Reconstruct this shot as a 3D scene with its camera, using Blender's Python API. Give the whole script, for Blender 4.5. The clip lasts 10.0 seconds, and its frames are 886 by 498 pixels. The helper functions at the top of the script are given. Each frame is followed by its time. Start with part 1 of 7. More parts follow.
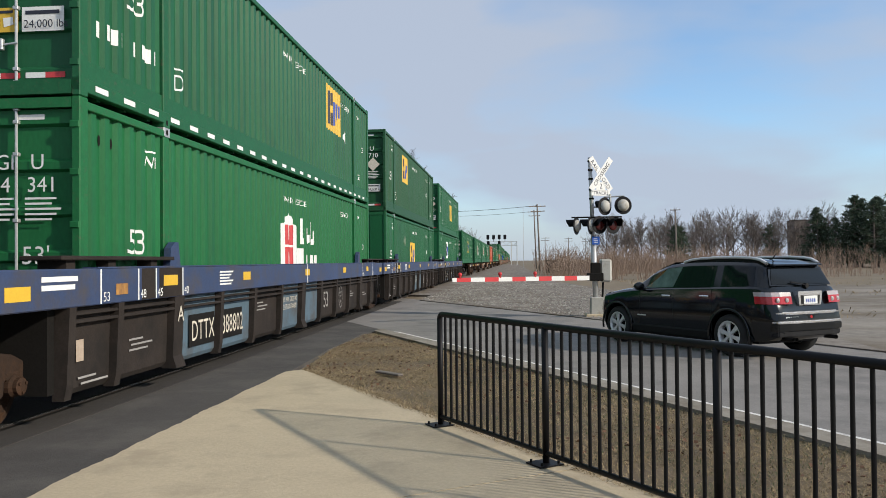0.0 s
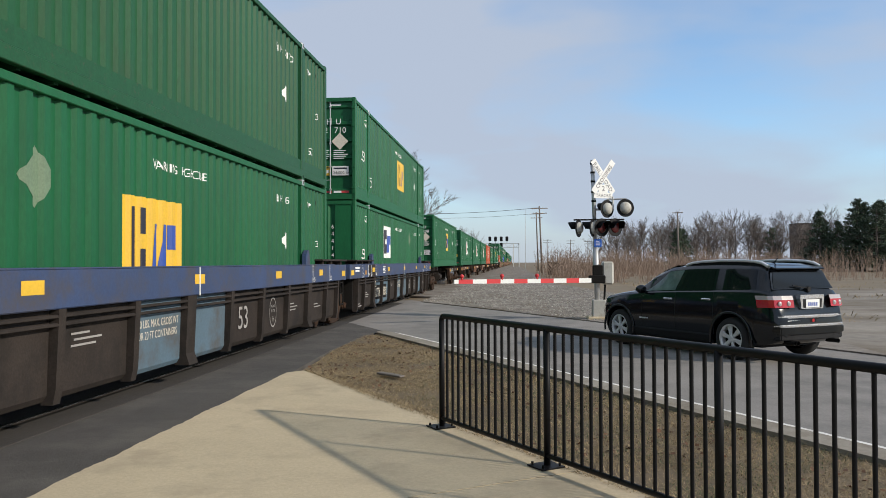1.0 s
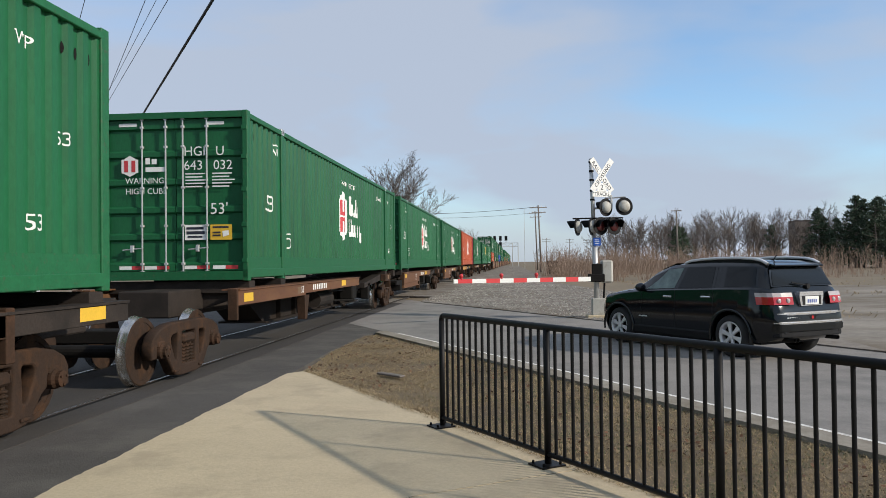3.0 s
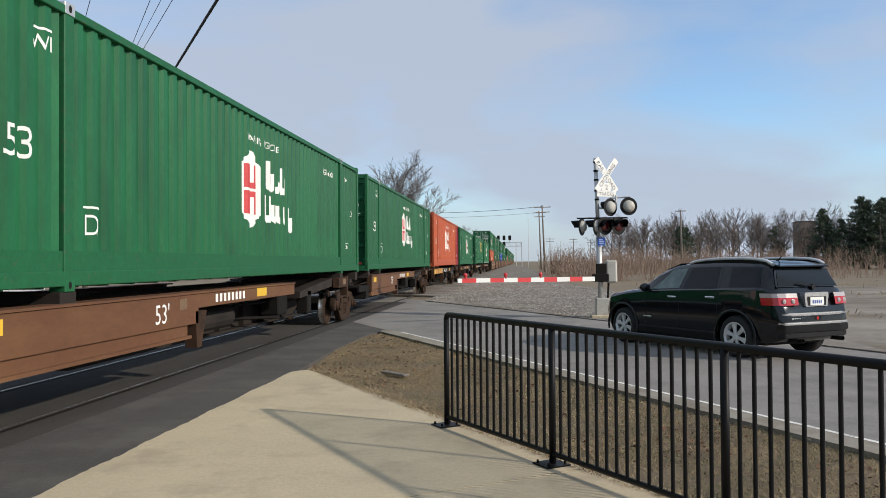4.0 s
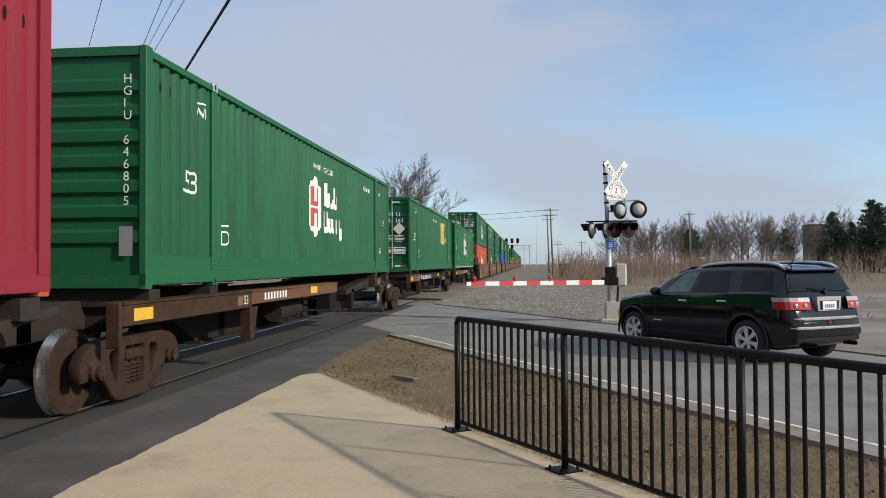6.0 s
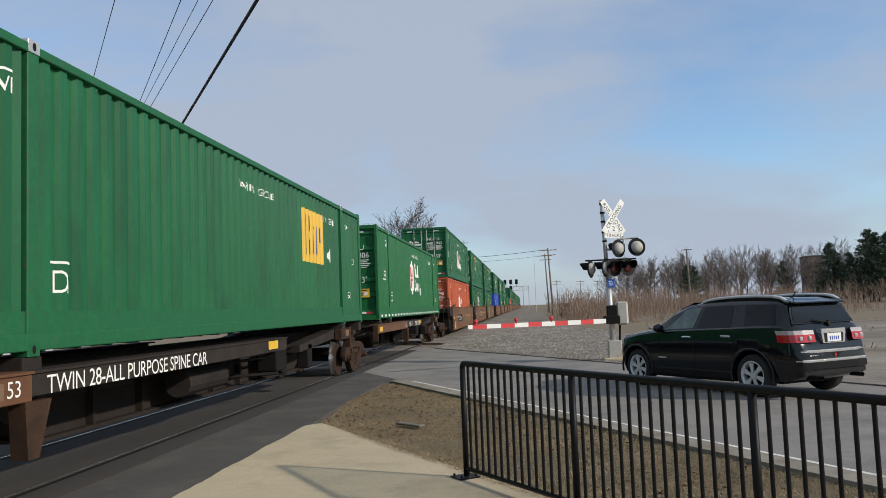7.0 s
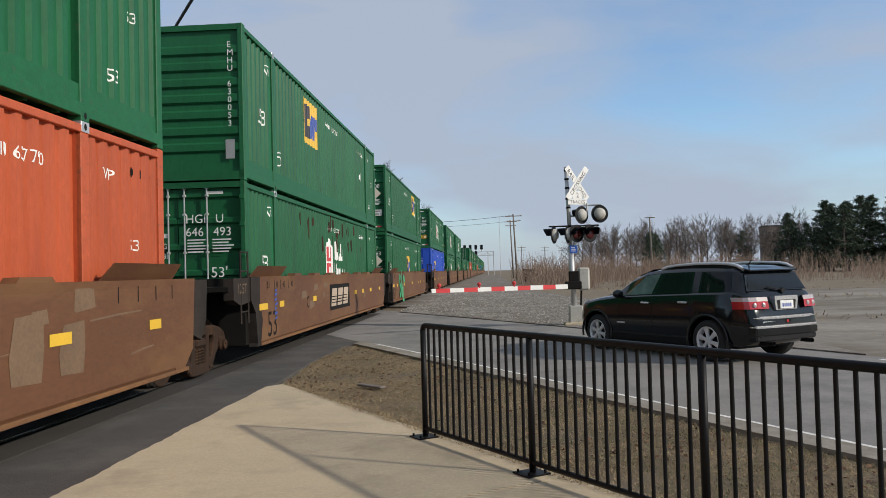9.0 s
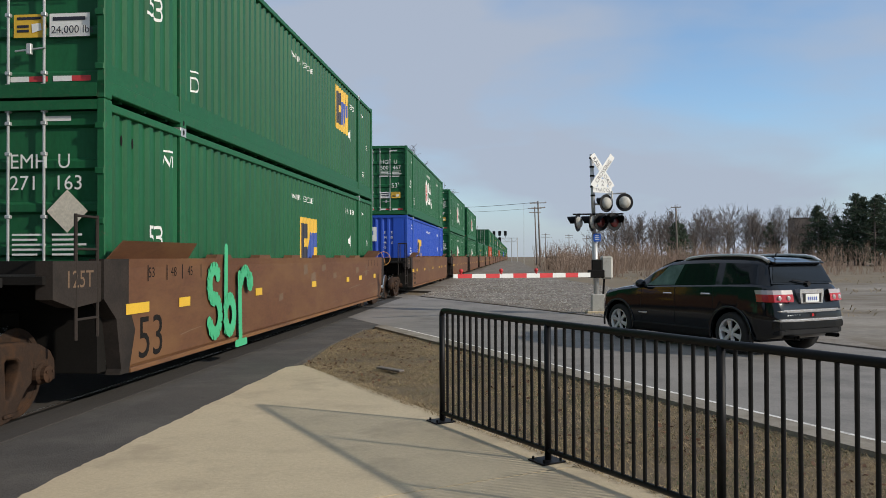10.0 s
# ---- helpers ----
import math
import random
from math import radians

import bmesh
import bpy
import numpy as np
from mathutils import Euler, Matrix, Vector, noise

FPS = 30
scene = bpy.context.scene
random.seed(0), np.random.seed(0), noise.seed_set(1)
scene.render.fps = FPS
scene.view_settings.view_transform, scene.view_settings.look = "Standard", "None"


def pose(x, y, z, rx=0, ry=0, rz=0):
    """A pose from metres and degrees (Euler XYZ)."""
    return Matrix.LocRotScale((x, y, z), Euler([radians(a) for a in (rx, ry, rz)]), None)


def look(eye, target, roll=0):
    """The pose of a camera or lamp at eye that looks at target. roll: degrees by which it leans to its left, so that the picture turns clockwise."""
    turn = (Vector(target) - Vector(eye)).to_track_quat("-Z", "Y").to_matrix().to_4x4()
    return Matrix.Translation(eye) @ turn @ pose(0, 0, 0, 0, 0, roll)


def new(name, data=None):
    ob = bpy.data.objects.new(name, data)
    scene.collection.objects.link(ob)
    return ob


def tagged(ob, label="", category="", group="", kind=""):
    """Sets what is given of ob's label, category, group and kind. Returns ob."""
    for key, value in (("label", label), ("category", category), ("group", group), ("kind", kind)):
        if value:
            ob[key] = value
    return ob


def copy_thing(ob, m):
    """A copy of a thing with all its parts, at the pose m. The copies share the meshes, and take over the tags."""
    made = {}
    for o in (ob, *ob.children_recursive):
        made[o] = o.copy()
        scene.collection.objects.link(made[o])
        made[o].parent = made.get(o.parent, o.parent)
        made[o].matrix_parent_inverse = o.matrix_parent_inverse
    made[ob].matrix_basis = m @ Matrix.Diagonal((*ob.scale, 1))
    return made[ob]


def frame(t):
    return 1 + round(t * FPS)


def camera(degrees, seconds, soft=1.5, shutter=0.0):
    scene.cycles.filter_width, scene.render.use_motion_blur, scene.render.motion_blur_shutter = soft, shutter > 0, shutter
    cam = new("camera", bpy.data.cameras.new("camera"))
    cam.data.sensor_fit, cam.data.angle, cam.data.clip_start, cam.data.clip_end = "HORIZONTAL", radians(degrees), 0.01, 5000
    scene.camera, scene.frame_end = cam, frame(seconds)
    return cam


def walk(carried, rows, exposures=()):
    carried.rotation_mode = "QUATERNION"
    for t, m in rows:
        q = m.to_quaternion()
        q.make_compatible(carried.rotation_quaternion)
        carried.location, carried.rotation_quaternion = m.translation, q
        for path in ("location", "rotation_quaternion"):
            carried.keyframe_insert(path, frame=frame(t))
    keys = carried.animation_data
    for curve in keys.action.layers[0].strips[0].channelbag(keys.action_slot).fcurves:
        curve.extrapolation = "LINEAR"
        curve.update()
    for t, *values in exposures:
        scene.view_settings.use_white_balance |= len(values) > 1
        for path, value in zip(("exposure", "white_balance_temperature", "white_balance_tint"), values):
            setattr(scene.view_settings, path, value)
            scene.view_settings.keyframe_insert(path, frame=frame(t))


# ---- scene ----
cam = camera(59.0, 10.0, soft=0.8)
PATH = [
    (0, (-0.045, 0.012, 1.608), (-0.228, 2.003, 1.638), -0.5),
    (0.5, (-0.047, 0.008, 1.609), (-0.232, 1.999, 1.638), -0.4),
    (1, (-0.047, 0.003, 1.611), (-0.235, 1.994, 1.645), -0.2),
    (1.5, (-0.043, -0.008, 1.61), (-0.229, 1.983, 1.644), -0.3),
    (2, (-0.043, -0.002, 1.608), (-0.229, 1.989, 1.642), -0.5),
    (2.5, (-0.042, -0.001, 1.608), (-0.225, 1.99, 1.642), -0.7),
    (4, (-0.062, -0.004, 1.606), (-0.257, 1.986, 1.638), -0.4),
    (4.5, (-0.055, -0.003, 1.603), (-0.249, 1.988, 1.633), -0.2),
    (5, (-0.058, -0.009, 1.607), (-0.254, 1.981, 1.636), 0.1),
    (5.5, (-0.062, 0.007, 1.607), (-0.249, 1.998, 1.641), 0.4),
    (6.8, (-0.15, 0.041, 1.628), (-0.42, 2.022, 1.698), -1.7),
    (7, (-0.132, 0.029, 1.627), (-0.339, 2.013, 1.777), -2.2),
    (7.5, (-0.128, 0.04, 1.631), (-0.26, 2.028, 1.81), -2.4),
    (8, (-0.134, 0.036, 1.623), (-0.221, 2.027, 1.791), -2.4),
    (8.5, (-0.135, 0.012, 1.617), (-0.222, 2.006, 1.741), -2.1),
    (9, (-0.095, 0.008, 1.609), (-0.218, 2.003, 1.666), -1.5),
    (9.5, (-0.073, 0.012, 1.615), (-0.243, 2.005, 1.639), -0.7),
    (10, (-0.067, 0.022, 1.61), (-0.251, 2.014, 1.63), -0.2),
]
walk(cam, [(t, look(eye, target, roll)) for t, eye, target, roll in PATH], exposures=[(0.0, 0.0), (5.6, 0.0), (6.9, -0.18), (8.0, -0.08), (8.6, -0.12), (9.3, -0.2), (10.0, -0.2)])

# ---- light: hazy sun from the right and behind, thin cloud over blue sky ----
SUN_AZ, SUN_EL = radians(-19.5), radians(26)      # azimuth measured from +x
sun_from = Vector((math.cos(SUN_AZ) * math.cos(SUN_EL), math.sin(SUN_AZ) * math.cos(SUN_EL), math.sin(SUN_EL)))
sun = new("sun", bpy.data.lights.new("sun", "SUN"))
sun.data.energy, sun.data.angle, sun.data.color = 4.0, radians(1.4), (1.0, 0.91, 0.78)
sun.matrix_world = look(sun_from * 50, (0, 0, 0))

world = bpy.data.worlds.new("sky")
scene.world = world
world.use_nodes = True
wn, wl = world.node_tree.nodes, world.node_tree.links
wn.clear()
sky = wn.new("ShaderNodeTexSky")
sky.sky_type, sky.sun_disc, sky.sun_elevation = "NISHITA", False, SUN_EL
sky.sun_rotation = math.pi / 2 - SUN_AZ
sky.air_density, sky.dust_density, sky.ozone_density = 1.0, 0.5, 2.0
wc = wn.new("ShaderNodeTexCoord")
wm = wn.new("ShaderNodeMapping")
wm.inputs["Scale"].default_value = (1.2, 1.2, 3.6)
wm.inputs["Rotation"].default_value = (0, radians(10), 0)
wm.inputs["Location"].default_value = (0.35, 0.1, 0.02)
wl.new(wc.outputs["Generated"], wm.inputs["Vector"])
cloud = wn.new("ShaderNodeTexNoise")
cloud.inputs["Scale"].default_value, cloud.inputs["Detail"].default_value, cloud.inputs["Roughness"].default_value = 1.7, 5, 0.48
cloud.inputs["Distortion"].default_value = 0.2
wl.new(wm.outputs[0], cloud.inputs["Vector"])
veil = wn.new("ShaderNodeValToRGB")
veil.color_ramp.elements[0].position, veil.color_ramp.elements[0].color = 0.33, (0.12, 0.12, 0.12, 1)
veil.color_ramp.elements[1].position, veil.color_ramp.elements[1].color = 0.53, (0.95, 0.95, 0.95, 1)
wl.new(cloud.outputs["Fac"], veil.inputs[0])
wx = wn.new("ShaderNodeMix")
wx.data_type = "RGBA"
haze = wn.new("ShaderNodeSeparateXYZ")
wl.new(wc.outputs["Generated"], haze.inputs[0])
low = wn.new("ShaderNodeMapRange")
low.inputs["From Min"].default_value, low.inputs["From Max"].default_value = 0.02, 0.16
low.inputs["To Min"].default_value, low.inputs["To Max"].default_value = 0.80, 0.0
wl.new(haze.outputs["Z"], low.inputs["Value"])
thick = wn.new("ShaderNodeMath")
thick.operation = "MAXIMUM"
wl.new(veil.outputs[0], thick.inputs[0])
wl.new(low.outputs[0], thick.inputs[1])
wl.new(thick.outputs[0], wx.inputs[0])
clear = wn.new("ShaderNodeVectorMath")
clear.operation = "MULTIPLY"
clear.inputs[1].default_value = (1.54, 1.80, 1.98)
wl.new(sky.outputs[0], clear.inputs[0])
wl.new(clear.outputs[0], wx.inputs[6])
wx.inputs[7].default_value = (4.78, 5.46, 6.7, 1)
wb = wn.new("ShaderNodeBackground")
wb.inputs["Strength"].default_value = 0.1
wo = wn.new("ShaderNodeOutputWorld")
wl.new(wx.outputs[2], wb.inputs[0])
wl.new(wb.outputs[0], wo.inputs[0])


# ---- materials ----
def mat(name, color, rough=0.6, metal=0.0, fine=60.0, coarse=1.5, vary=0.15, bump=0.1, dirt=None, dirt_amount=0.3, random_vary=0.0, coat=0.0, stretch=(1, 1, 1), spec=0.5, island=0.0):
    """A surface with fine grain, coarse stains and a little relief, in metres of the object's space."""
    m = bpy.data.materials.new(name)
    m.use_nodes = True
    n, l = m.node_tree.nodes, m.node_tree.links
    b = n["Principled BSDF"]
    b.inputs["Roughness"].default_value, b.inputs["Metallic"].default_value = rough, metal
    b.inputs["Specular IOR Level"].default_value = spec
    b.inputs["Coat Weight"].default_value = coat
    b.inputs["Coat Roughness"].default_value = 0.05
    tc = n.new("ShaderNodeTexCoord")
    mp = n.new("ShaderNodeMapping")
    mp.inputs["Scale"].default_value = stretch
    l.new(tc.outputs["Object"], mp.inputs["Vector"])
    f, c = n.new("ShaderNodeTexNoise"), n.new("ShaderNodeTexNoise")
    for t, s in ((f, fine), (c, coarse)):
        t.inputs["Scale"].default_value, t.inputs["Detail"].default_value, t.inputs["Roughness"].default_value = s, 5, 0.6
        l.new(mp.outputs[0], t.inputs["Vector"])
    add = n.new("ShaderNodeMath")
    add.operation = "ADD"
    l.new(f.outputs["Fac"], add.inputs[0])
    l.new(c.outputs["Fac"], add.inputs[1])
    rng = n.new("ShaderNodeMapRange")
    rng.inputs["From Min"].default_value, rng.inputs["From Max"].default_value = 0.6, 1.4
    rng.inputs["To Min"].default_value, rng.inputs["To Max"].default_value = 1 - vary, 1 + vary
    l.new(add.outputs[0], rng.inputs["Value"])
    value = rng.outputs[0]
    if random_vary or island:
        oi = n.new("ShaderNodeNewGeometry" if island else "ShaderNodeObjectInfo")
        r2 = n.new("ShaderNodeMapRange")
        r2.inputs["To Min"].default_value, r2.inputs["To Max"].default_value = 1 - (island or random_vary), 1 + (island or random_vary)
        l.new(oi.outputs["Random Per Island" if island else "Random"], r2.inputs["Value"])
        mu = n.new("ShaderNodeMath")
        mu.operation = "MULTIPLY"
        l.new(value, mu.inputs[0])
        l.new(r2.outputs[0], mu.inputs[1])
        value = mu.outputs[0]
    sc = n.new("ShaderNodeVectorMath")
    sc.operation = "SCALE"
    sc.inputs[0].default_value = color
    l.new(value, sc.inputs["Scale"])
    out = sc.outputs[0]
    if dirt:
        d = n.new("ShaderNodeTexNoise")
        d.inputs["Scale"].default_value, d.inputs["Detail"].default_value, d.inputs["Roughness"].default_value = coarse * 1.7, 8, 0.68
        l.new(mp.outputs[0], d.inputs["Vector"])
        r = n.new("ShaderNodeValToRGB")
        r.color_ramp.elements[0].position, r.color_ramp.elements[1].position = 0.62 - dirt_amount * 0.5, 0.74 - dirt_amount * 0.3
        l.new(d.outputs["Fac"], r.inputs[0])
        x = n.new("ShaderNodeMix")
        x.data_type = "RGBA"
        l.new(r.outputs[0], x.inputs[0])
        l.new(out, x.inputs[6])
        x.inputs[7].default_value = (*dirt, 1)
        out = x.outputs[2]
    l.new(out, b.inputs["Base Color"])
    if bump:
        bp = n.new("ShaderNodeBump")
        bp.inputs["Strength"].default_value, bp.inputs["Distance"].default_value = bump, 0.01
        l.new(f.outputs["Fac"], bp.inputs["Height"])
        l.new(bp.outputs[0], b.inputs["Normal"])
    return m


M = {
    "asphalt": mat("dark_asphalt", (0.066, 0.059, 0.052), 0.9, fine=48, coarse=0.7, vary=0.38, bump=0.6, dirt=(0.098, 0.088, 0.076), dirt_amount=0.34),
    "track_panel": mat("oily_crossing_asphalt", (0.042, 0.037, 0.033), 0.9, fine=48, coarse=0.7, vary=0.4, bump=0.6, dirt=(0.055, 0.047, 0.039), dirt_amount=0.3, stretch=(1, 0.2, 1)),
    "road": mat("worn_asphalt", (0.225, 0.208, 0.188), 0.9, fine=40, coarse=0.4, vary=0.28, bump=0.5, dirt=(0.155, 0.144, 0.132), dirt_amount=0.3),
    "concrete": mat("sidewalk_concrete", (0.50, 0.41, 0.275), 0.9, fine=38, coarse=0.8, vary=0.17, bump=0.3, dirt=(0.40, 0.325, 0.22), dirt_amount=0.25),
    "kerb": mat("kerb_concrete", (0.27, 0.24, 0.195), 0.9, fine=60, coarse=0.8, vary=0.25, bump=0.3, dirt=(0.16, 0.13, 0.09), dirt_amount=0.35),
    "lot": mat("weathered_lot", (0.245, 0.215, 0.175), 0.95, fine=7, coarse=0.22, vary=0.4, bump=0.4, dirt=(0.135, 0.105, 0.068), dirt_amount=0.42, stretch=(0.5, 1, 1)),
    "soil": mat("dry_soil", (0.125, 0.092, 0.057), 0.95, fine=25, coarse=0.7, vary=0.4, bump=0.8, dirt=(0.15, 0.112, 0.066), dirt_amount=0.4),
    "field": mat("dead_field", (0.19, 0.145, 0.09), 0.95, fine=2.5, coarse=0.05, vary=0.35, bump=0.4, dirt=(0.15, 0.12, 0.075), dirt_amount=0.4),
    "gravel": mat("ballast_bed", (0.22, 0.195, 0.165), 0.95, fine=14, coarse=0.35, vary=0.5, bump=1.0, dirt=(0.13, 0.10, 0.07), dirt_amount=0.42),
    "stone": mat("ballast_stone", (0.27, 0.25, 0.22), 0.9, fine=9, coarse=0.5, vary=0.35, bump=0.3, island=0.45),
    "blade": mat("dead_grass", (0.285, 0.215, 0.12), 0.9, fine=9, coarse=1.0, vary=0.5, bump=0, island=0.35),
    "white_paint": mat("road_paint", (0.72, 0.70, 0.65), 0.8, fine=60, coarse=2, vary=0.2, bump=0.2, dirt=(0.35, 0.33, 0.30), dirt_amount=0.22),
    "black": mat("black_fence_paint", (0.006, 0.006, 0.007), 0.5, spec=0.2, fine=80, coarse=2, vary=0.25, bump=0.05),
    "green": mat("container_green", (0.014, 0.112, 0.044), 0.45, fine=30, coarse=0.5, vary=0.2, bump=0.05, dirt=(0.013, 0.082, 0.036), dirt_amount=0.3, spec=0.22, stretch=(1, 1, 0.35), random_vary=0.12),
    "dark_green": mat("container_dark_green", (0.017, 0.086, 0.036), 0.5, fine=30, coarse=0.5, vary=0.22, bump=0.05, dirt=(0.028, 0.076, 0.036), dirt_amount=0.25, spec=0.22, stretch=(1, 1, 0.35)),
    "bright_green": mat("container_bright_green", (0.014, 0.130, 0.042), 0.45, fine=30, coarse=0.5, vary=0.2, bump=0.05, dirt=(0.014, 0.105, 0.04), dirt_amount=0.22, spec=0.22, stretch=(1, 1, 0.35)),
    "orange": mat("container_orange", (0.43, 0.090, 0.036), 0.5, fine=30, coarse=0.6, vary=0.2, bump=0.05, dirt=(0.33, 0.070, 0.032), dirt_amount=0.3, spec=0.22, stretch=(1, 1, 0.3)),
    "red": mat("container_dark_red", (0.23, 0.022, 0.035), 0.55, fine=30, coarse=0.6, vary=0.14, bump=0.05, spec=0.22),
    "blue": mat("container_blue", (0.022, 0.075, 0.42), 0.5, fine=30, coarse=0.5, vary=0.13, bump=0.05, spec=0.22),
    "sill_blue": mat("sill_blue", (0.034, 0.056, 0.125), 0.6, fine=30, coarse=0.8, vary=0.25, bump=0.08, dirt=(0.06, 0.055, 0.06), dirt_amount=0.3),
    "panel_blue": mat("panel_blue", (0.085, 0.135, 0.175), 0.65, fine=30, coarse=0.8, vary=0.2, bump=0.08, dirt=(0.075, 0.075, 0.075), dirt_amount=0.3),
    "grime": mat("grimy_brown_steel", (0.036, 0.029, 0.025), 0.8, spec=0.15, fine=40, coarse=0.9, vary=0.35, bump=0.15, dirt=(0.022, 0.019, 0.017), dirt_amount=0.36),
    "rust_brown": mat("faded_brown_paint", (0.112, 0.046, 0.019), 0.7, fine=25, coarse=0.7, vary=0.25, bump=0.1, dirt=(0.152, 0.072, 0.027), dirt_amount=0.36, stretch=(1, 0.35, 1)),
    "chord": mat("rust_stained_edge", (0.19, 0.088, 0.030), 0.75, fine=25, coarse=1.2, vary=0.3, bump=0.1, dirt=(0.12, 0.055, 0.025), dirt_amount=0.4, stretch=(1, 0.3, 1)),
    "patch_cream": mat("worn_cream_paint", (0.42, 0.33, 0.25), 0.8, fine=25, coarse=1.5, vary=0.2, bump=0.1),
    "patch_brown": mat("primer_patch", (0.155, 0.098, 0.058), 0.8, fine=25, coarse=1.5, vary=0.25, bump=0.1),
    "ochre": mat("ochre_paint", (0.50, 0.25, 0.06), 0.7, fine=25, coarse=1.0, vary=0.3, bump=0.1, dirt=(0.17, 0.085, 0.04), dirt_amount=0.35),
    "rust": mat("rusty_steel", (0.062, 0.033, 0.020), 0.85, spec=0.15, fine=35, coarse=1.2, vary=0.4, bump=0.2, dirt=(0.030, 0.020, 0.014), dirt_amount=0.42),
    "belly": mat("belly_brown", (0.026, 0.020, 0.016), 0.85, spec=0.15, fine=30, coarse=0.8, vary=0.3, bump=0.15, dirt=(0.028, 0.024, 0.022), dirt_amount=0.38),
    "truck_steel": mat("cast_truck_steel", (0.034, 0.022, 0.016), 0.85, spec=0.15, fine=40, coarse=3, vary=0.35, bump=0.25, dirt=(0.060, 0.032, 0.018), dirt_amount=0.28),
    "dark_steel": mat("dark_steel", (0.012, 0.011, 0.010), 0.8, spec=0.15, fine=40, coarse=2, vary=0.3, bump=0.15),
    "bright_steel": mat("polished_tread", (0.55, 0.54, 0.52), 0.25, 0.9, fine=40, coarse=4, vary=0.15, bump=0.03),
    "galv": mat("galvanised_steel", (0.52, 0.53, 0.53), 0.45, 0.6, fine=40, coarse=3, vary=0.2, bump=0.05),
    "rail": mat("rail_steel", (0.040, 0.032, 0.027), 0.7, 0.2, fine=30, coarse=2, vary=0.3, bump=0.1),
    "white": mat("white_lettering", (0.76, 0.76, 0.73), 0.6, fine=40, coarse=1.2, vary=0.12, bump=0.03),
    "holder": mat("dull_placard_holder", (0.13, 0.19, 0.12), 0.6, fine=40, coarse=1.5, vary=0.25, bump=0.05),
    "pale_stencil": mat("cream_stencil", (0.62, 0.57, 0.47), 0.7, fine=40, coarse=1.2, vary=0.3, bump=0.03),
    "faded": mat("faded_stencil", (0.30, 0.285, 0.27), 0.7, fine=40, coarse=1.2, vary=0.3, bump=0.03),
    "yellow": mat("yellow_marking", (0.68, 0.42, 0.035), 0.55, fine=40, coarse=1.2, vary=0.14, bump=0.03),
    "navy": mat("navy_marking", (0.018, 0.020, 0.035), 0.6, fine=40, coarse=1.2, vary=0.2, bump=0.03),
    "logo_blue": mat("blue_marking", (0.030, 0.075, 0.33), 0.6, fine=40, coarse=1.2, vary=0.15, bump=0.03),
    "logo_red": mat("red_marking", (0.52, 0.045, 0.05), 0.6, fine=40, coarse=1.2, vary=0.15, bump=0.03),
    "mint": mat("mint_spray_paint", (0.06, 0.42, 0.20), 0.6, fine=40, coarse=1.5, vary=0.2, bump=0.03),
    "teal": mat("teal_spray_paint", (0.16, 0.36, 0.38), 0.7, fine=40, coarse=1.5, vary=0.3, bump=0.03),
    "wood_pole": mat("weathered_pole", (0.18, 0.155, 0.135), 0.9, fine=20, coarse=1.0, vary=0.3, bump=0.3, stretch=(1, 1, 0.15)),
    "bark": mat("bare_bark", (0.135, 0.112, 0.098), 0.9, fine=15, coarse=0.6, vary=0.3, bump=0.2),
    "twig": mat("dry_brush", (0.25, 0.180, 0.135), 0.9, fine=5, coarse=0.12, vary=0.4, bump=0),
    "needle": mat("pine_needles", (0.042, 0.066, 0.036), 0.8, fine=6, coarse=0.5, vary=0.4, bump=0),
    "shed": mat("pale_shed_siding", (0.52, 0.53, 0.54), 0.7, fine=20, coarse=0.6, vary=0.1, bump=0.05),
    "far_brick": mat("far_building_wall", (0.165, 0.14, 0.125), 0.9, fine=4, coarse=0.4, vary=0.2, bump=0.1),
    "aluminium": mat("dull_aluminium", (0.50, 0.50, 0.49), 0.5, 0.7, fine=40, coarse=2, vary=0.15, bump=0.05),
    "box_paint": mat("cabinet_paint", (0.42, 0.41, 0.37), 0.6, fine=40, coarse=2, vary=0.15, bump=0.05, dirt=(0.3, 0.27, 0.22), dirt_amount=0.25),
    "gate_red": mat("gate_red", (0.60, 0.035, 0.04), 0.45, fine=40, coarse=2, vary=0.1, bump=0.02),
    "cable": mat("cable_rubber", (0.015, 0.015, 0.016), 0.6, fine=20, coarse=2, vary=0.2, bump=0),
}

M["shoots"] = mat("green_shoots", (0.085, 0.105, 0.042), 0.85, fine=9, coarse=1.0, vary=0.4, bump=0, island=0.35)
M["leaf"] = mat("brown_leaf_litter", (0.115, 0.058, 0.030), 0.85, fine=20, coarse=1.5, vary=0.4, bump=0, island=0.45)
for key, base, worn in (("green", (0.014, 0.108, 0.043), (0.060, 0.090, 0.048)), ("dark_green", (0.016, 0.080, 0.034), (0.055, 0.070, 0.040)), ("bright_green", (0.014, 0.124, 0.041), (0.065, 0.100, 0.050)), ("orange", (0.40, 0.085, 0.036), (0.22, 0.080, 0.045)), ("blue", (0.022, 0.075, 0.40), (0.06, 0.09, 0.22))):
    M[key + "_frame"] = mat("scuffed_" + key + "_frame", base, 0.5, fine=30, coarse=9.0, vary=0.2, bump=0.08, dirt=worn, dirt_amount=0.12, spec=0.22, random_vary=0.1)


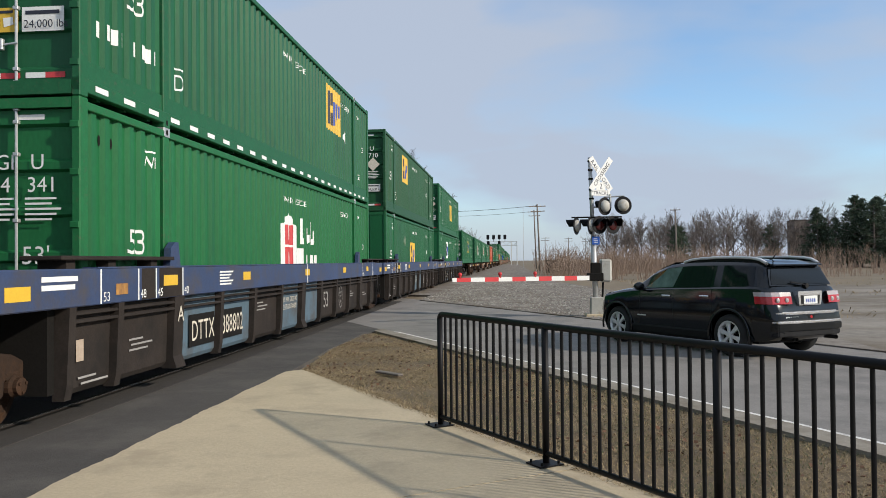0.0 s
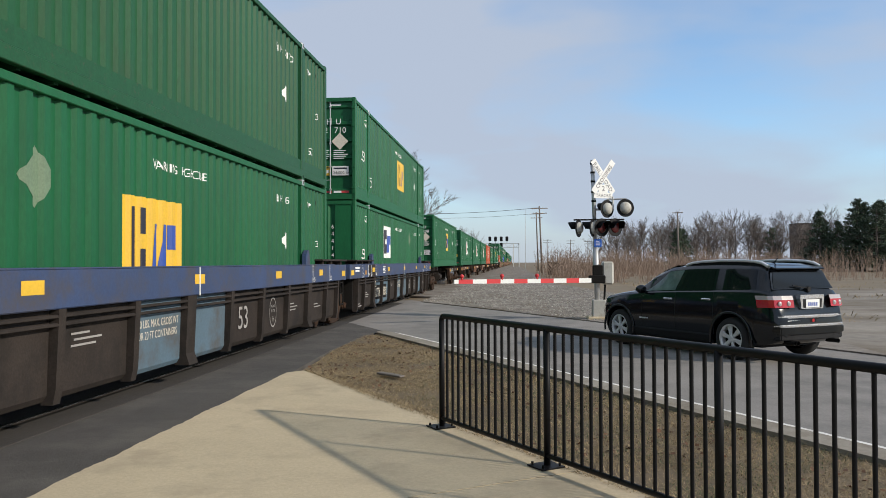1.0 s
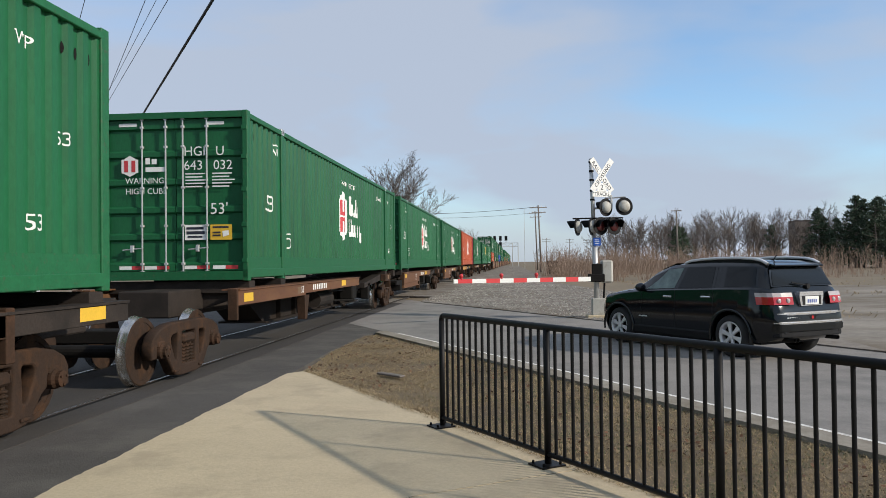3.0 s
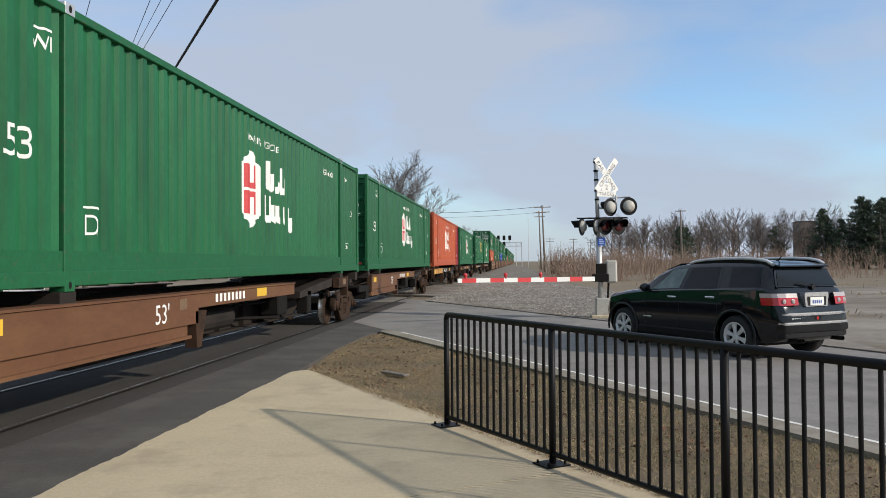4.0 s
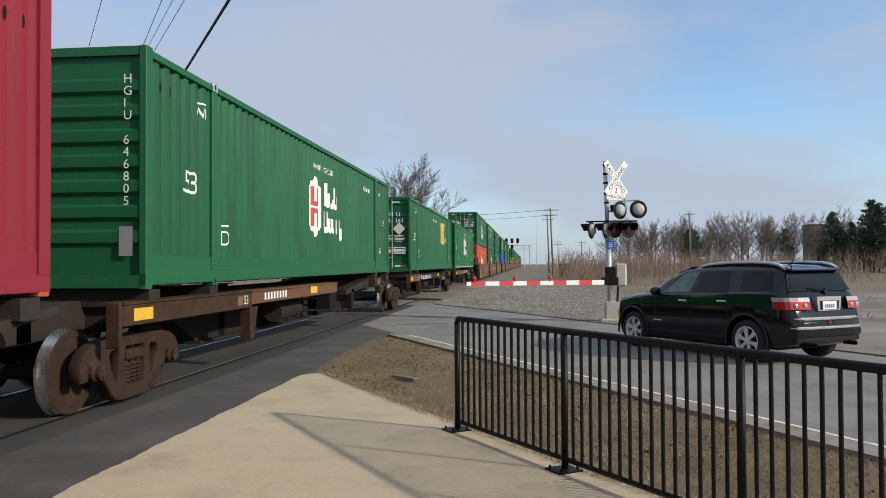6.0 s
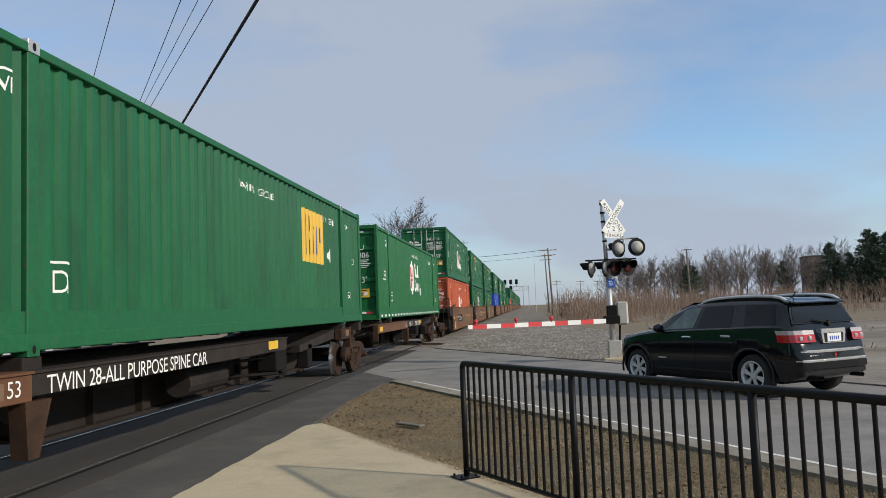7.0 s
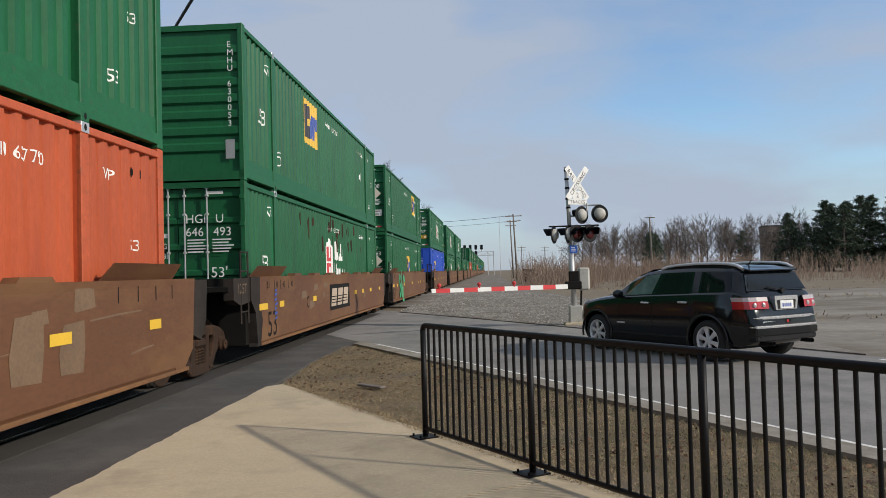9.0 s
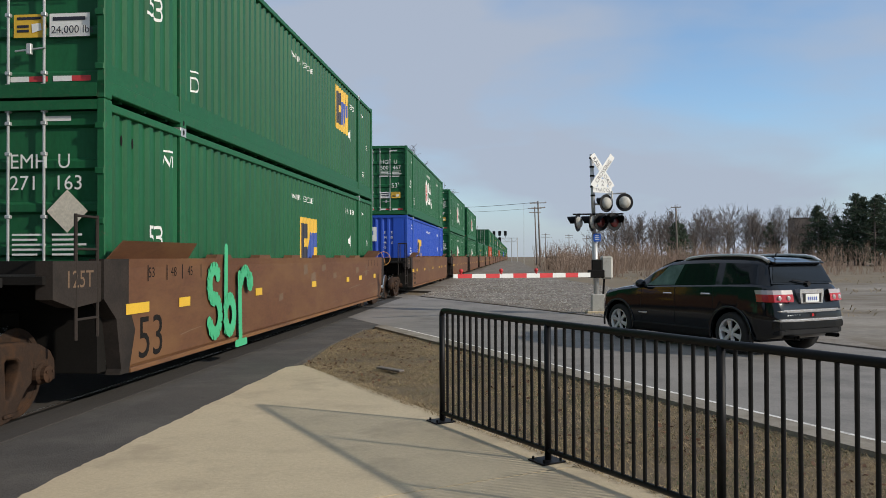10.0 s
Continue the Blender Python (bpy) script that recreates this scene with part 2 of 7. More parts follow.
# ---- mesh helpers ----
def box(bm, x0, x1, y0, y1, z0, z1, bevel=0.0):
    r = bmesh.ops.create_cube(bm, size=1.0, matrix=Matrix.Translation(((x0 + x1) / 2, (y0 + y1) / 2, (z0 + z1) / 2)) @ Matrix.Diagonal((abs(x1 - x0), abs(y1 - y0), abs(z1 - z0), 1)))
    if bevel:
        edges = list({e for v in r["verts"] for e in v.link_edges})
        bmesh.ops.bevel(bm, geom=edges, offset=bevel, segments=1, affect="EDGES")


def tube(bm, p, q, r, n=8, r2=None, caps=True):
    p, q = Vector(p), Vector(q)
    d = q - p
    m = Matrix.Translation((p + q) / 2) @ d.to_track_quat("Z", "Y").to_matrix().to_4x4()
    bmesh.ops.create_cone(bm, cap_ends=caps, cap_tris=False, segments=n, radius1=r, radius2=r if r2 is None else r2, depth=d.length, matrix=m)


def prism(bm, outline, axis, a, b):
    """An outline in two coordinates, drawn out along the third axis from a to b."""
    def at(u, v, w):
        return {"x": (w, u, v), "y": (u, w, v), "z": (u, v, w)}[axis]
    lo = [bm.verts.new(at(u, v, a)) for u, v in outline]
    hi = [bm.verts.new(at(u, v, b)) for u, v in outline]
    n = len(outline)
    faces = [bm.faces.new(lo), bm.faces.new(hi[::-1])]
    faces += [bm.faces.new((lo[i], hi[i], hi[(i + 1) % n], lo[(i + 1) % n])) for i in range(n)]
    bmesh.ops.recalc_face_normals(bm, faces=faces)


def lathe(bm, profile, centre, axis="x", n=24, caps=True):
    """A turned body: profile of (along the axis, radius)."""
    rings = []
    c = Vector(centre)
    for a, r in profile:
        ring = []
        for i in range(n):
            t = 2 * math.pi * i / n
            u, v = r * math.cos(t), r * math.sin(t)
            ring.append(bm.verts.new(c + Vector({"x": (a, u, v), "y": (u, a, v), "z": (u, v, a)}[axis])))
        rings.append(ring)
    faces = []
    for p, q in zip(rings, rings[1:]):
        faces += [bm.faces.new((p[i], p[(i + 1) % n], q[(i + 1) % n], q[i])) for i in range(n)]
    if caps and profile[0][1] > 1e-4:
        faces.append(bm.faces.new(rings[0]))
    if caps and profile[-1][1] > 1e-4:
        faces.append(bm.faces.new(rings[-1]))
    bmesh.ops.recalc_face_normals(bm, faces=faces)


def mesh_of(name, bm, material, smooth=False):
    me = bpy.data.meshes.new(name)
    bm.to_mesh(me)
    bm.free()
    me.materials.append(material)
    if smooth:
        for p in me.polygons:
            p.use_smooth = True
    return me


def part(name, bm, material, parent=None, label="", smooth=False):
    me = bm if isinstance(bm, bpy.types.Mesh) else mesh_of(name, bm, material, smooth)
    ob = new(name, me)
    ob.parent = parent
    return tagged(ob, label)


def thing(name, label, category, group="", kind="", m=None):
    ob = tagged(new(name), label, category, group, kind)
    if m is not None:
        ob.matrix_basis = m
    return ob


def bm_new():
    return bmesh.new()


LETTERS = {}


def text_bm(words, height, spacing=1.0):
    """Flat letters in the xy plane, from the built-in font, lower left at the origin."""
    key = (words, height, spacing)
    if key not in LETTERS:
        cu = bpy.data.curves.new("letters", "FONT")
        cu.body, cu.size, cu.space_character, cu.resolution_u = words, height / 0.7, spacing, 3
        ob = bpy.data.objects.new("letters", cu)
        LETTERS[key] = ob.to_mesh().copy()
        ob.to_mesh_clear()
        bpy.data.objects.remove(ob)
    bm = bmesh.new()
    bm.from_mesh(LETTERS[key])
    return bm


def poly_bm(*outlines, rise=0.0):
    """Flat outlines side by side; overlapping ones climb by rise."""
    bm = bmesh.new()
    for i, o in enumerate(outlines):
        bm.faces.new([bm.verts.new((u, v, rise * i)) for u, v in o])
    return bm


def rect(u0, u1, v0, v1):
    return ((u0, v0), (u1, v0), (u1, v1), (u0, v1))


# ---- ground ----
ROAD_U, ROAD_N = Vector((-0.483, 0.876)), Vector((0.876, 0.483))    # along the road, across it


def on_road(s, n):
    p = ROAD_U * s + ROAD_N * n
    return (p.x, p.y)


def slab(name, outline, z0, z1, material, label, category):
    bm = bm_new()
    prism(bm, outline, "z", z0, z1)
    return tagged(part(name, bm, material), label, category, kind="structure")


slab("ground", [(-900, -60), (900, -60), (900, 2500), (-900, 2500)], -0.6, -0.06, M["field"], "dry dead-grass field reaching to the horizon", "ground")
slab("trackside_asphalt", [(-30, -30), (-3.36, -30), (-3.36, 11.3), (-3.46, 14.2), (-3.42, 17.2), (-3.2, 17.9), on_road(17.2, 6.2), on_road(40, 6.2), (-30, 40)], -0.5, 0.0, M["asphalt"], "dark asphalt apron beside the railway track", "pavement")
edge_rnd = random.Random(77)
WALK = [(-3.40, -30), *[(-3.40 + edge_rnd.uniform(-0.011, 0.009) + 0.010 * math.sin(i * 0.31), 2.0 + 0.065 * i) for i in range(140)], (-3.40, 11.2), (-3.22, 11.42), (-3.05, 11.2), (-1.85, 9.44), (-0.72, 7.80), (1.40, 4.68), (8.1, -5.3), (14, -14), (14, -30)]
JOINT_P, JOINT_N = Vector((-0.882, 5.247)), Vector((-0.544, 0.839))


def clipped(poly, n, d):
    """The part of a plan outline where n . p <= d."""
    out = []
    for p, q in zip(poly, poly[1:] + poly[:1]):
        a, b = n.x * p[0] + n.y * p[1] - d, n.x * q[0] + n.y * q[1] - d
        if a <= 0:
            out.append(p)
        if a * b < 0:
            t = a / (a - b)
            out.append((p[0] + (q[0] - p[0]) * t, p[1] + (q[1] - p[1]) * t))
    return out


j0 = JOINT_N.dot(JOINT_P)
cuts = [j0 - 3.0 * k for k in range(5)]
for k, hi in enumerate([99.0] + cuts):
    piece = clipped(WALK, JOINT_N, hi - 0.009) if k else WALK
    piece = clipped(piece, -JOINT_N, -(cuts[k] + 0.009)) if k < len(cuts) else piece
    slab("sidewalk", piece, -0.5, 0.012, M["concrete"], "pale tan broom-finished concrete sidewalk slab", "sidewalk")
slab("joint_filler", WALK, -0.6, -0.012, M["soil"], "dirt in the sidewalk joints", "joint")
slab("verge_soil", [(-3.05, 11.2), (-3.22, 11.42), (-3.46, 14.2), (-3.42, 17.2), (-3.1, 17.75), on_road(-9, 5.7), on_road(-40, 5.7), (14, -14), (8.1, -5.3), (1.40, 4.68), (-0.72, 7.80), (-1.85, 9.44)], -0.5, -0.02, M["soil"], "bare brown soil under dead verge grass", "verge")
slab("road", [on_road(-60, 6.0), on_road(17.0, 6.0), on_road(60, 6.0), on_road(60, 12.0), on_road(-60, 12.0)], -0.5, 0.004, M["road"], "worn grey asphalt road over the crossing", "road")
slab("kerb_strip", [on_road(-60, 5.66), on_road(17.0, 5.66), on_road(17.3, 5.85), on_road(17.3, 6.0), on_road(-60, 6.0)], -0.4, 0.03, M["kerb"], "low worn concrete kerb beside the road", "kerb")
slab("edge_line", [on_road(-60, 6.03), on_road(16.6, 6.03), on_road(16.9, 6.08), on_road(16.6, 6.14), on_road(-60, 6.14)], 0.0, 0.009, M["white_paint"], "worn white painted edge line on the road", "road marking")
slab("edge_line", [on_road(-60, 11.62), on_road(8.5, 11.62), on_road(8.5, 11.73), on_road(-60, 11.73)], 0.0, 0.009, M["white_paint"], "worn white painted edge line on the road", "road marking")
slab("gravel_bed", [(-3.9, 31.5), on_road(23, 12.0), on_road(9, 12.0), (6.5, 27), (2.6, 60), (1.0, 300), (-12, 300), (-12, 40), (-3.9, 36)], -0.5, 0.03, M["gravel"], "grey crushed-stone ballast beside the track", "gravel")
slab("parking_lot", [on_road(9, 12.0), on_road(-60, 12.0), (120, -20), (120, 48), (7, 48), (6.5, 27)], -0.5, -0.005, M["lot"], "cracked weathered pavement of an empty lot", "pavement")

# ---- track ----
TX, RAIL_TOP = -5.84, 0.008
for sx in (-0.7525, 0.7525):
    bm = bm_new()
    x = TX + sx
    prism(bm, [(x - 0.036, RAIL_TOP), (x - 0.036, RAIL_TOP - 0.04), (x - 0.01, RAIL_TOP - 0.06), (x - 0.01, -0.13), (x - 0.07, -0.16), (x + 0.07, -0.16), (x + 0.01, -0.13), (x + 0.01, RAIL_TOP - 0.06), (x + 0.036, RAIL_TOP - 0.04), (x + 0.036, RAIL_TOP)], "y", -60, 900)
    r = tagged(part("rail", bm, M["rail"]), "worn steel running rail of the railway", "rail", kind="structure")
    bm = bm_new()
    box(bm, x - 0.012, x + 0.012, -60, 900, RAIL_TOP + 0.001, RAIL_TOP + 0.004)
    part("polished_head", bm, M["bright_steel"], r, "polished running surface")
    bm = bm_new()
    box(bm, x + 0.037, x + 0.10, -60, 34, -0.1, 0.004)
    part("flangeway", bm, M["dark_steel"], r, "dark flangeway strip")
for x0, x1 in ((-2.3, -0.80), (-0.645, 0.71), (0.86, 1.30)):
    slab("crossing_panel", [(TX + x0, -40), (TX + x1, -40), (TX + x1, 31), (TX + x0, 31)], -0.3, 0.0065, M["track_panel"], "oil-darkened paving along the rails", "pavement")

# ---- fence ----
F0, FU = Vector((-0.78, 7.60)), Vector((0.565, -0.825)).normalized()
SPAN = 1.70


def fence():
    f = thing("fence", "black painted steel picket fence on bolted feet", "fence")
    def p(d, z):
        q = F0 + FU * d
        return (q.x, q.y, z)
    for i in range(6):
        d = i * SPAN
        bm = bm_new()
        r = 0.027
        tube(bm, p(d, 0.02), p(d, 1.085 if i else 1.04), r, 12)
        post = part("post", bm, M["black"], f, smooth=True)
        bm = bm_new()
        c = F0 + FU * d
        bmesh.ops.create_cube(bm, size=1, matrix=Matrix.Translation((c.x - 0.01, c.y - 0.01, 0.021)) @ Matrix.Rotation(math.atan2(FU.y, FU.x), 4, "Z") @ Matrix.Diagonal((0.20, 0.22, 0.012, 1)))
        part("foot_plate", bm, M["black"], post)
        for k, j in ((-1, -1), (-1, 1), (1, -1), (1, 1)):
            bm = bm_new()
            side = Vector((-FU.y, FU.x)) * 0.08 * k + FU * 0.07 * j
            tube(bm, (c.x - 0.01 + side.x, c.y - 0.01 + side.y, 0.024), (c.x - 0.01 + side.x, c.y - 0.01 + side.y, 0.05), 0.011, 6)
            part("bolt", bm, M["dark_steel"], post)
    bm = bm_new()
    last = None
    for k in range(7):
        a = math.pi / 2 * k / 6
        q = p(0.05 - 0.05 * math.cos(a), 1.04 + 0.05 * math.sin(a))
        if last:
            tube(bm, last, q, 0.027, 10)
        last = q
    tube(bm, last, p(5 * SPAN, 1.09), 0.027, 12)
    part("top_rail", bm, M["black"], f, smooth=True)
    bm = bm_new()
    tube(bm, p(0, 0.10), p(5 * SPAN, 0.10), 0.021, 10)
    part("bottom_rail", bm, M["black"], f, smooth=True)
    c = F0
    bm = bm_new()
    tube(bm, (0, 0, 0.10), (0, 0, 1.08), 0.0132, 8, caps=False)
    pm = mesh_of("picket", bm, M["black"], True)
    for i in range(5):
        for k in range(1, 16):
            q = p(i * SPAN + SPAN * k / 16, 0)
            ob = part("picket", pm, None, f)
            ob.location = (q[0], q[1], 0)


fence()

# ---- freight train ----
SPEED = 25.09       # metres a second, towards the camera's side
MOVING = []         # things of the train and where they stand at the start
CL, CH, CW = 16.154, 2.896, 1.295
PITCH = 0.28
FACE = 1.262        # outer flats of the corrugated side


def inset(y):
    """Depth of the side's corrugation at y; flat at the posts."""
    for p in (0.0, 2.05, CL - 2.05, CL):
        if abs(y - p) < 0.14:
            return 0.0
    t = (y % PITCH) / PITCH
    return 0.046 * (0 if t < 0.36 else (t - 0.36) / 0.13 if t < 0.49 else 1 if t < 0.87 else (1 - t) / 0.13)


BREAKS = sorted([i * PITCH + f * PITCH for i in range(58) for f in (0, 0.36, 0.49, 0.87)])
BREAKS = [b for b in BREAKS if 0.14 < b < CL - 0.14 and all(abs(b - p) > 0.14 for p in (2.05, CL - 2.05))]
EDGES = sorted(BREAKS + [0.10, 0.14, 1.91, 2.19, CL - 2.19, CL - 1.91, CL - 0.14, CL - 0.10])
CACHE = {}


def cached(key, make):
    if key not in CACHE:
        CACHE[key] = make()
    return CACHE[key]


def side_mesh(m, sign, sec):
    """One of three sections of a corrugated side, between its posts."""
    def make():
        lo, hi = ((0.0, 2.06), (2.04, CL - 2.04), (CL - 2.06, CL))[sec]
        ys = [y for y in EDGES if lo < y < hi]
        bm = bm_new()
        rows = []
        for z in (0.40, 2.78):
            rows.append([bm.verts.new((sign * (FACE - inset(y)), y, z)) for y in ys])
        for i in range(len(ys) - 1):
            bm.faces.new((rows[0][i], rows[0][i + 1], rows[1][i + 1], rows[1][i]))
        for f in bm.faces:
            f.normal_update()
            if f.normal.x * sign < 0:
                f.normal_flip()
        return mesh_of("side_panel", bm, M[m])
    return cached(("side", m, sign, sec), make)


def frame_mesh(m):
    def make():
        bm = bm_new()
        for s in (-1, 1):
            a, b = sorted((s * 1.20, s * 1.295))
            box(bm, a, b, 0.0, CL, 0.05, 0.20, 0.008)               # bottom rail
            a2, b2 = sorted((s * 1.20, s * 1.268))
            box(bm, a2, b2, 0.12, CL - 0.12, 0.20, 0.405)           # flat band over the rail
            box(bm, a, b, 0.1, CL - 0.1, 2.77, 2.86, 0.008)
            for y in (0.0, CL - 0.16):
                box(bm, a, b, y, y + 0.16, 0.0, CH, 0.01)           # corner posts
            for y in (2.05, CL - 2.05):
                box(bm, sorted((s * 1.20, s * 1.288))[0], sorted((s * 1.20, s * 1.288))[1], y - 0.085, y + 0.085, 0.0, CH, 0.01)
        for y in (0.0, CL - 0.12):
            box(bm, -1.2, 1.2, y, y + 0.12, 2.78, CH - 0.01)
            box(bm, -1.2, 1.2, y, y + 0.12, 0.02, 0.17)
        box(bm, -1.25, 1.25, 0.05, CL - 0.05, 2.84, 2.875)
        box(bm, -1.2, 1.2, 0.1, CL - 0.1, 0.12, 0.17)
        for i in range(26):
            box(bm, -1.2, 1.2, 0.5 + i * 0.6, 0.56 + i * 0.6, 0.03, 0.12)
        return mesh_of("container_frame", bm, M[m + "_frame"])
    return cached(("frame", m), make)


def castings_mesh(m):
    def make():
        bm = bm_new()
        box(bm, -0.085, 0.085, 0, 0.178, -0.004, 0.122, 0.006)
        return mesh_of("corner_casting", bm, M[m])
    return cached(("castings", m), make)


def casting_hole():
    def make():
        bm = poly_bm([(0.089 + 0.028 * math.cos(a), 0.06 + 0.040 * math.sin(a)) for a in [2 * math.pi * i / 12 for i in range(12)]])
        for v in bm.verts:
            v.co = (0.0865, v.co.x, v.co.y)
        return mesh_of("casting_hole", bm, M["dark_steel"])
    return cached("casting_hole", make)


def door_mesh(m, left):
    def make():
        bm = bm_new()
        x0, x1 = (-1.19, -0.006) if left else (0.006, 1.19)
        o = [(0.15, 0.18)]
        for z0, z1 in ((0.18, 0.30), (0.72, 0.80), (1.18, 1.26), (1.66, 1.74), (2.14, 2.22), (2.62, 2.77)):
            if z0 > 0.2:
                o.append((0.105, z0 - 0.03))
            o += [(0.063, z0), (0.063, z1)]
            if z1 < 2.7:
                o.append((0.105, z1 + 0.03))
        o.append((0.15, 2.77))
        prism(bm, o, "x", x0, x1)
        return mesh_of("door", bm, M[m])
    return cached(("door", m, left), make)


def rod_mesh():
    def make():
        bm = bm_new()
        tube(bm, (0, 0, 0.12), (0, 0, 2.82), 0.015, 8)
        for z in (0.16, 0.30, 0.95, 1.6, 2.3, 2.64, 2.78):
            box(bm, -0.030, 0.030, -0.022, 0.030, z - 0.02, z + 0.02, 0.005)
        return mesh_of("locking_rod", bm, M["galv"])
    return cached("rod", make)


def handle_mesh():
    def make():
        bm = bm_new()
        tube(bm, (0, -0.02, 0.72), (0.36, -0.03, 0.75), 0.012, 6)
        box(bm, 0.14, 0.20, -0.045, 0.0, 0.68, 0.80, 0.006)
        return mesh_of("door_handle", bm, M["galv"])
    return cached("handle", make)


def hinge_mesh(m):
    def make():
        bm = bm_new()
        for z in (0.35, 0.95, 1.55, 2.1, 2.6):
            for s in (-1, 1):
                box(bm, s * 1.235 - 0.05, s * 1.235 + 0.05, -0.014, 0.02, z - 0.035, z + 0.035, 0.005)
        return mesh_of("hinge", bm, M[m])
    return cached(("hinge", m), make)


def front_mesh(m):
    def make():
        bm = bm_new()
        o = [(0.09, 0.17), (0.052, 0.17)]
        for i in range(7):
            z = 0.52 + i * 0.30
            o += [(0.052, z), (0.012, z + 0.04), (0.012, z + 0.16), (0.052, z + 0.20)]
        o += [(0.052, 2.78), (0.09, 2.78)]
        prism(bm, o, "x", -1.2, 1.2)
        return mesh_of("front_wall", bm, M[m])
    return cached(("front", m), make)


def ribbed_front_mesh(m):
    def make():
        bm = bm_new()
        o = [(-1.2, 0.09), (-1.2, 0.02), (-1.05, 0.02)]
        x = -1.05
        for i in range(7):
            o += [(x + 0.05, 0.062), (x + 0.15, 0.062), (x + 0.20, 0.02), (x + 0.26, 0.02)]
            x += 0.26
        o += [(1.2, 0.02), (1.2, 0.09)]
        prism(bm, o, "z", 0.17, 2.78)
        return mesh_of("front_wall", bm, M[m])
    return cached(("ribbed", m), make)


def stick_on_side(name, bm, material, parent, y, z, label="", key=None):
    """Lay a flat outline on the corrugated side, so that it follows the folds."""
    def make():
        b = bm
        bmesh.ops.translate(b, verts=b.verts, vec=(y, z, 0))
        lo, hi = min(v.co.x for v in b.verts), max(v.co.x for v in b.verts)
        for t in EDGES:
            if lo < t < hi:
                bmesh.ops.bisect_plane(b, geom=b.verts[:] + b.edges[:] + b.faces[:], plane_co=(t, 0, 0), plane_no=(1, 0, 0), dist=1e-5)
        for v in b.verts:
            u, w = v.co.x, v.co.y
            band = 0.40 > w
            v.co = (1.299 if w < 0.2 else (FACE + 0.011 if band else FACE - inset(u) + 0.004), u, w)
        for f in b.faces:
            f.normal_update()
            if f.normal.x < 0:
                f.normal_flip()
        return mesh_of(name, b, material)
    return part(name, cached(key, make) if key else make(), None, parent, label)


def stick_on_end(name, bm, material, parent, x, z, depth=0.008, label="", key=None):
    def make():
        for v in bm.verts:
            v.co = (v.co.x + x, depth, v.co.y + z)
        for f in bm.faces:
            f.normal_update()
            if f.normal.y > 0:
                f.normal_flip()
        return mesh_of(name, bm, material)
    return part(name, cached(key, make) if key else make(), None, parent, label)


HEX = [(0, -0.66), (0.34, -0.48), (0.34, -0.44), (0.5, -0.42), (0.5, 0.42), (0.34, 0.46), (0.30, 0.50), (0, 0.68), (-0.30, 0.50), (-0.34, 0.46), (-0.5, 0.42), (-0.5, -0.42), (-0.34, -0.46)]


def slotted(r):
    """A plain block with a narrow slot from the top, as wide as a painted letter."""
    (u0, v0), (u1, v1) = r[0], r[2]
    w, m_ = (u1 - u0) * 0.36, (u0 + u1) / 2
    return poly_bm(((u0, v0 + 0.05), (u0 + 0.05, v0), (u1 - 0.05, v0), (u1, v0 + 0.05), (u1, v0 + 0.13), (u0, v0 + 0.13)), rect(u0, u0 + w, v0 + 0.13, v1), rect(u1 - w, u1, v0 + 0.13, v0 + (v1 - v0) * (0.62 + 0.38 * ((u0 * 7) % 1 > 0.5))))


def emblem_windows(bars):
    if bars == "orange":
        return poly_bm(rect(-0.19, -0.10, 0.03, 0.30), rect(0.08, 0.20, 0.03, 0.30), rect(-0.19, -0.10, -0.30, -0.02), rect(0.08, 0.20, -0.30, -0.02))
    return poly_bm(rect(-0.29, -0.09, 0.02, 0.42), rect(0.09, 0.29, 0.02, 0.42), rect(-0.09, 0.09, 0.02, 0.12), rect(-0.29, -0.09, -0.42, -0.03), rect(0.09, 0.29, -0.42, -0.03), rect(-0.09, 0.09, -0.13, -0.03))


def hexagon_emblem(c, y, z, bars="logo_red", k=1.0, key="hex"):
    """White six-sided emblem with bars, and two rows of plain white blocks beside it."""
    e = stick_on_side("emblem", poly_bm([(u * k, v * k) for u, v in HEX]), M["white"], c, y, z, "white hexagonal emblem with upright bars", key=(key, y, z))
    part("emblem_bars", cached((key, bars, y, z), lambda: shaped(emblem_windows(bars), bars, y, z, 0.004)), None, e)
    blocks = (rect(0.86, 1.20, 0.05, 0.60), rect(1.30, 1.54, 0.05, 0.40), rect(1.62, 1.93, 0.05, 0.56), rect(0.66, 1.04, -0.52, -0.04), rect(1.14, 1.34, -0.52, -0.18), rect(1.42, 1.66, -0.52, -0.18), rect(1.74, 1.98, -0.52, -0.18), rect(2.06, 2.34, -0.66, -0.18))
    for k_, r in enumerate(blocks):
        part("word_block", cached((key, "word", k_, y, z), lambda: shaped(slotted(r), "white", y, z, 0.0)), None, c, "white painted block")
    return e


def shaped(bm, material, y, z, lift):
    bmesh.ops.translate(bm, verts=bm.verts, vec=(y, z, 0))
    lo, hi = min(v.co.x for v in bm.verts), max(v.co.x for v in bm.verts)
    for t in EDGES:
        if lo < t < hi:
            bmesh.ops.bisect_plane(bm, geom=bm.verts[:] + bm.edges[:] + bm.faces[:], plane_co=(t, 0, 0), plane_no=(1, 0, 0), dist=1e-5)
    for v in bm.verts:
        u, w = v.co.x, v.co.y
        v.co = (FACE - inset(u) + 0.004 + lift, u, w)
    for f in bm.faces:
        f.normal_update()
        if f.normal.x < 0:
            f.normal_flip()
    return mesh_of("marking", bm, M[material])


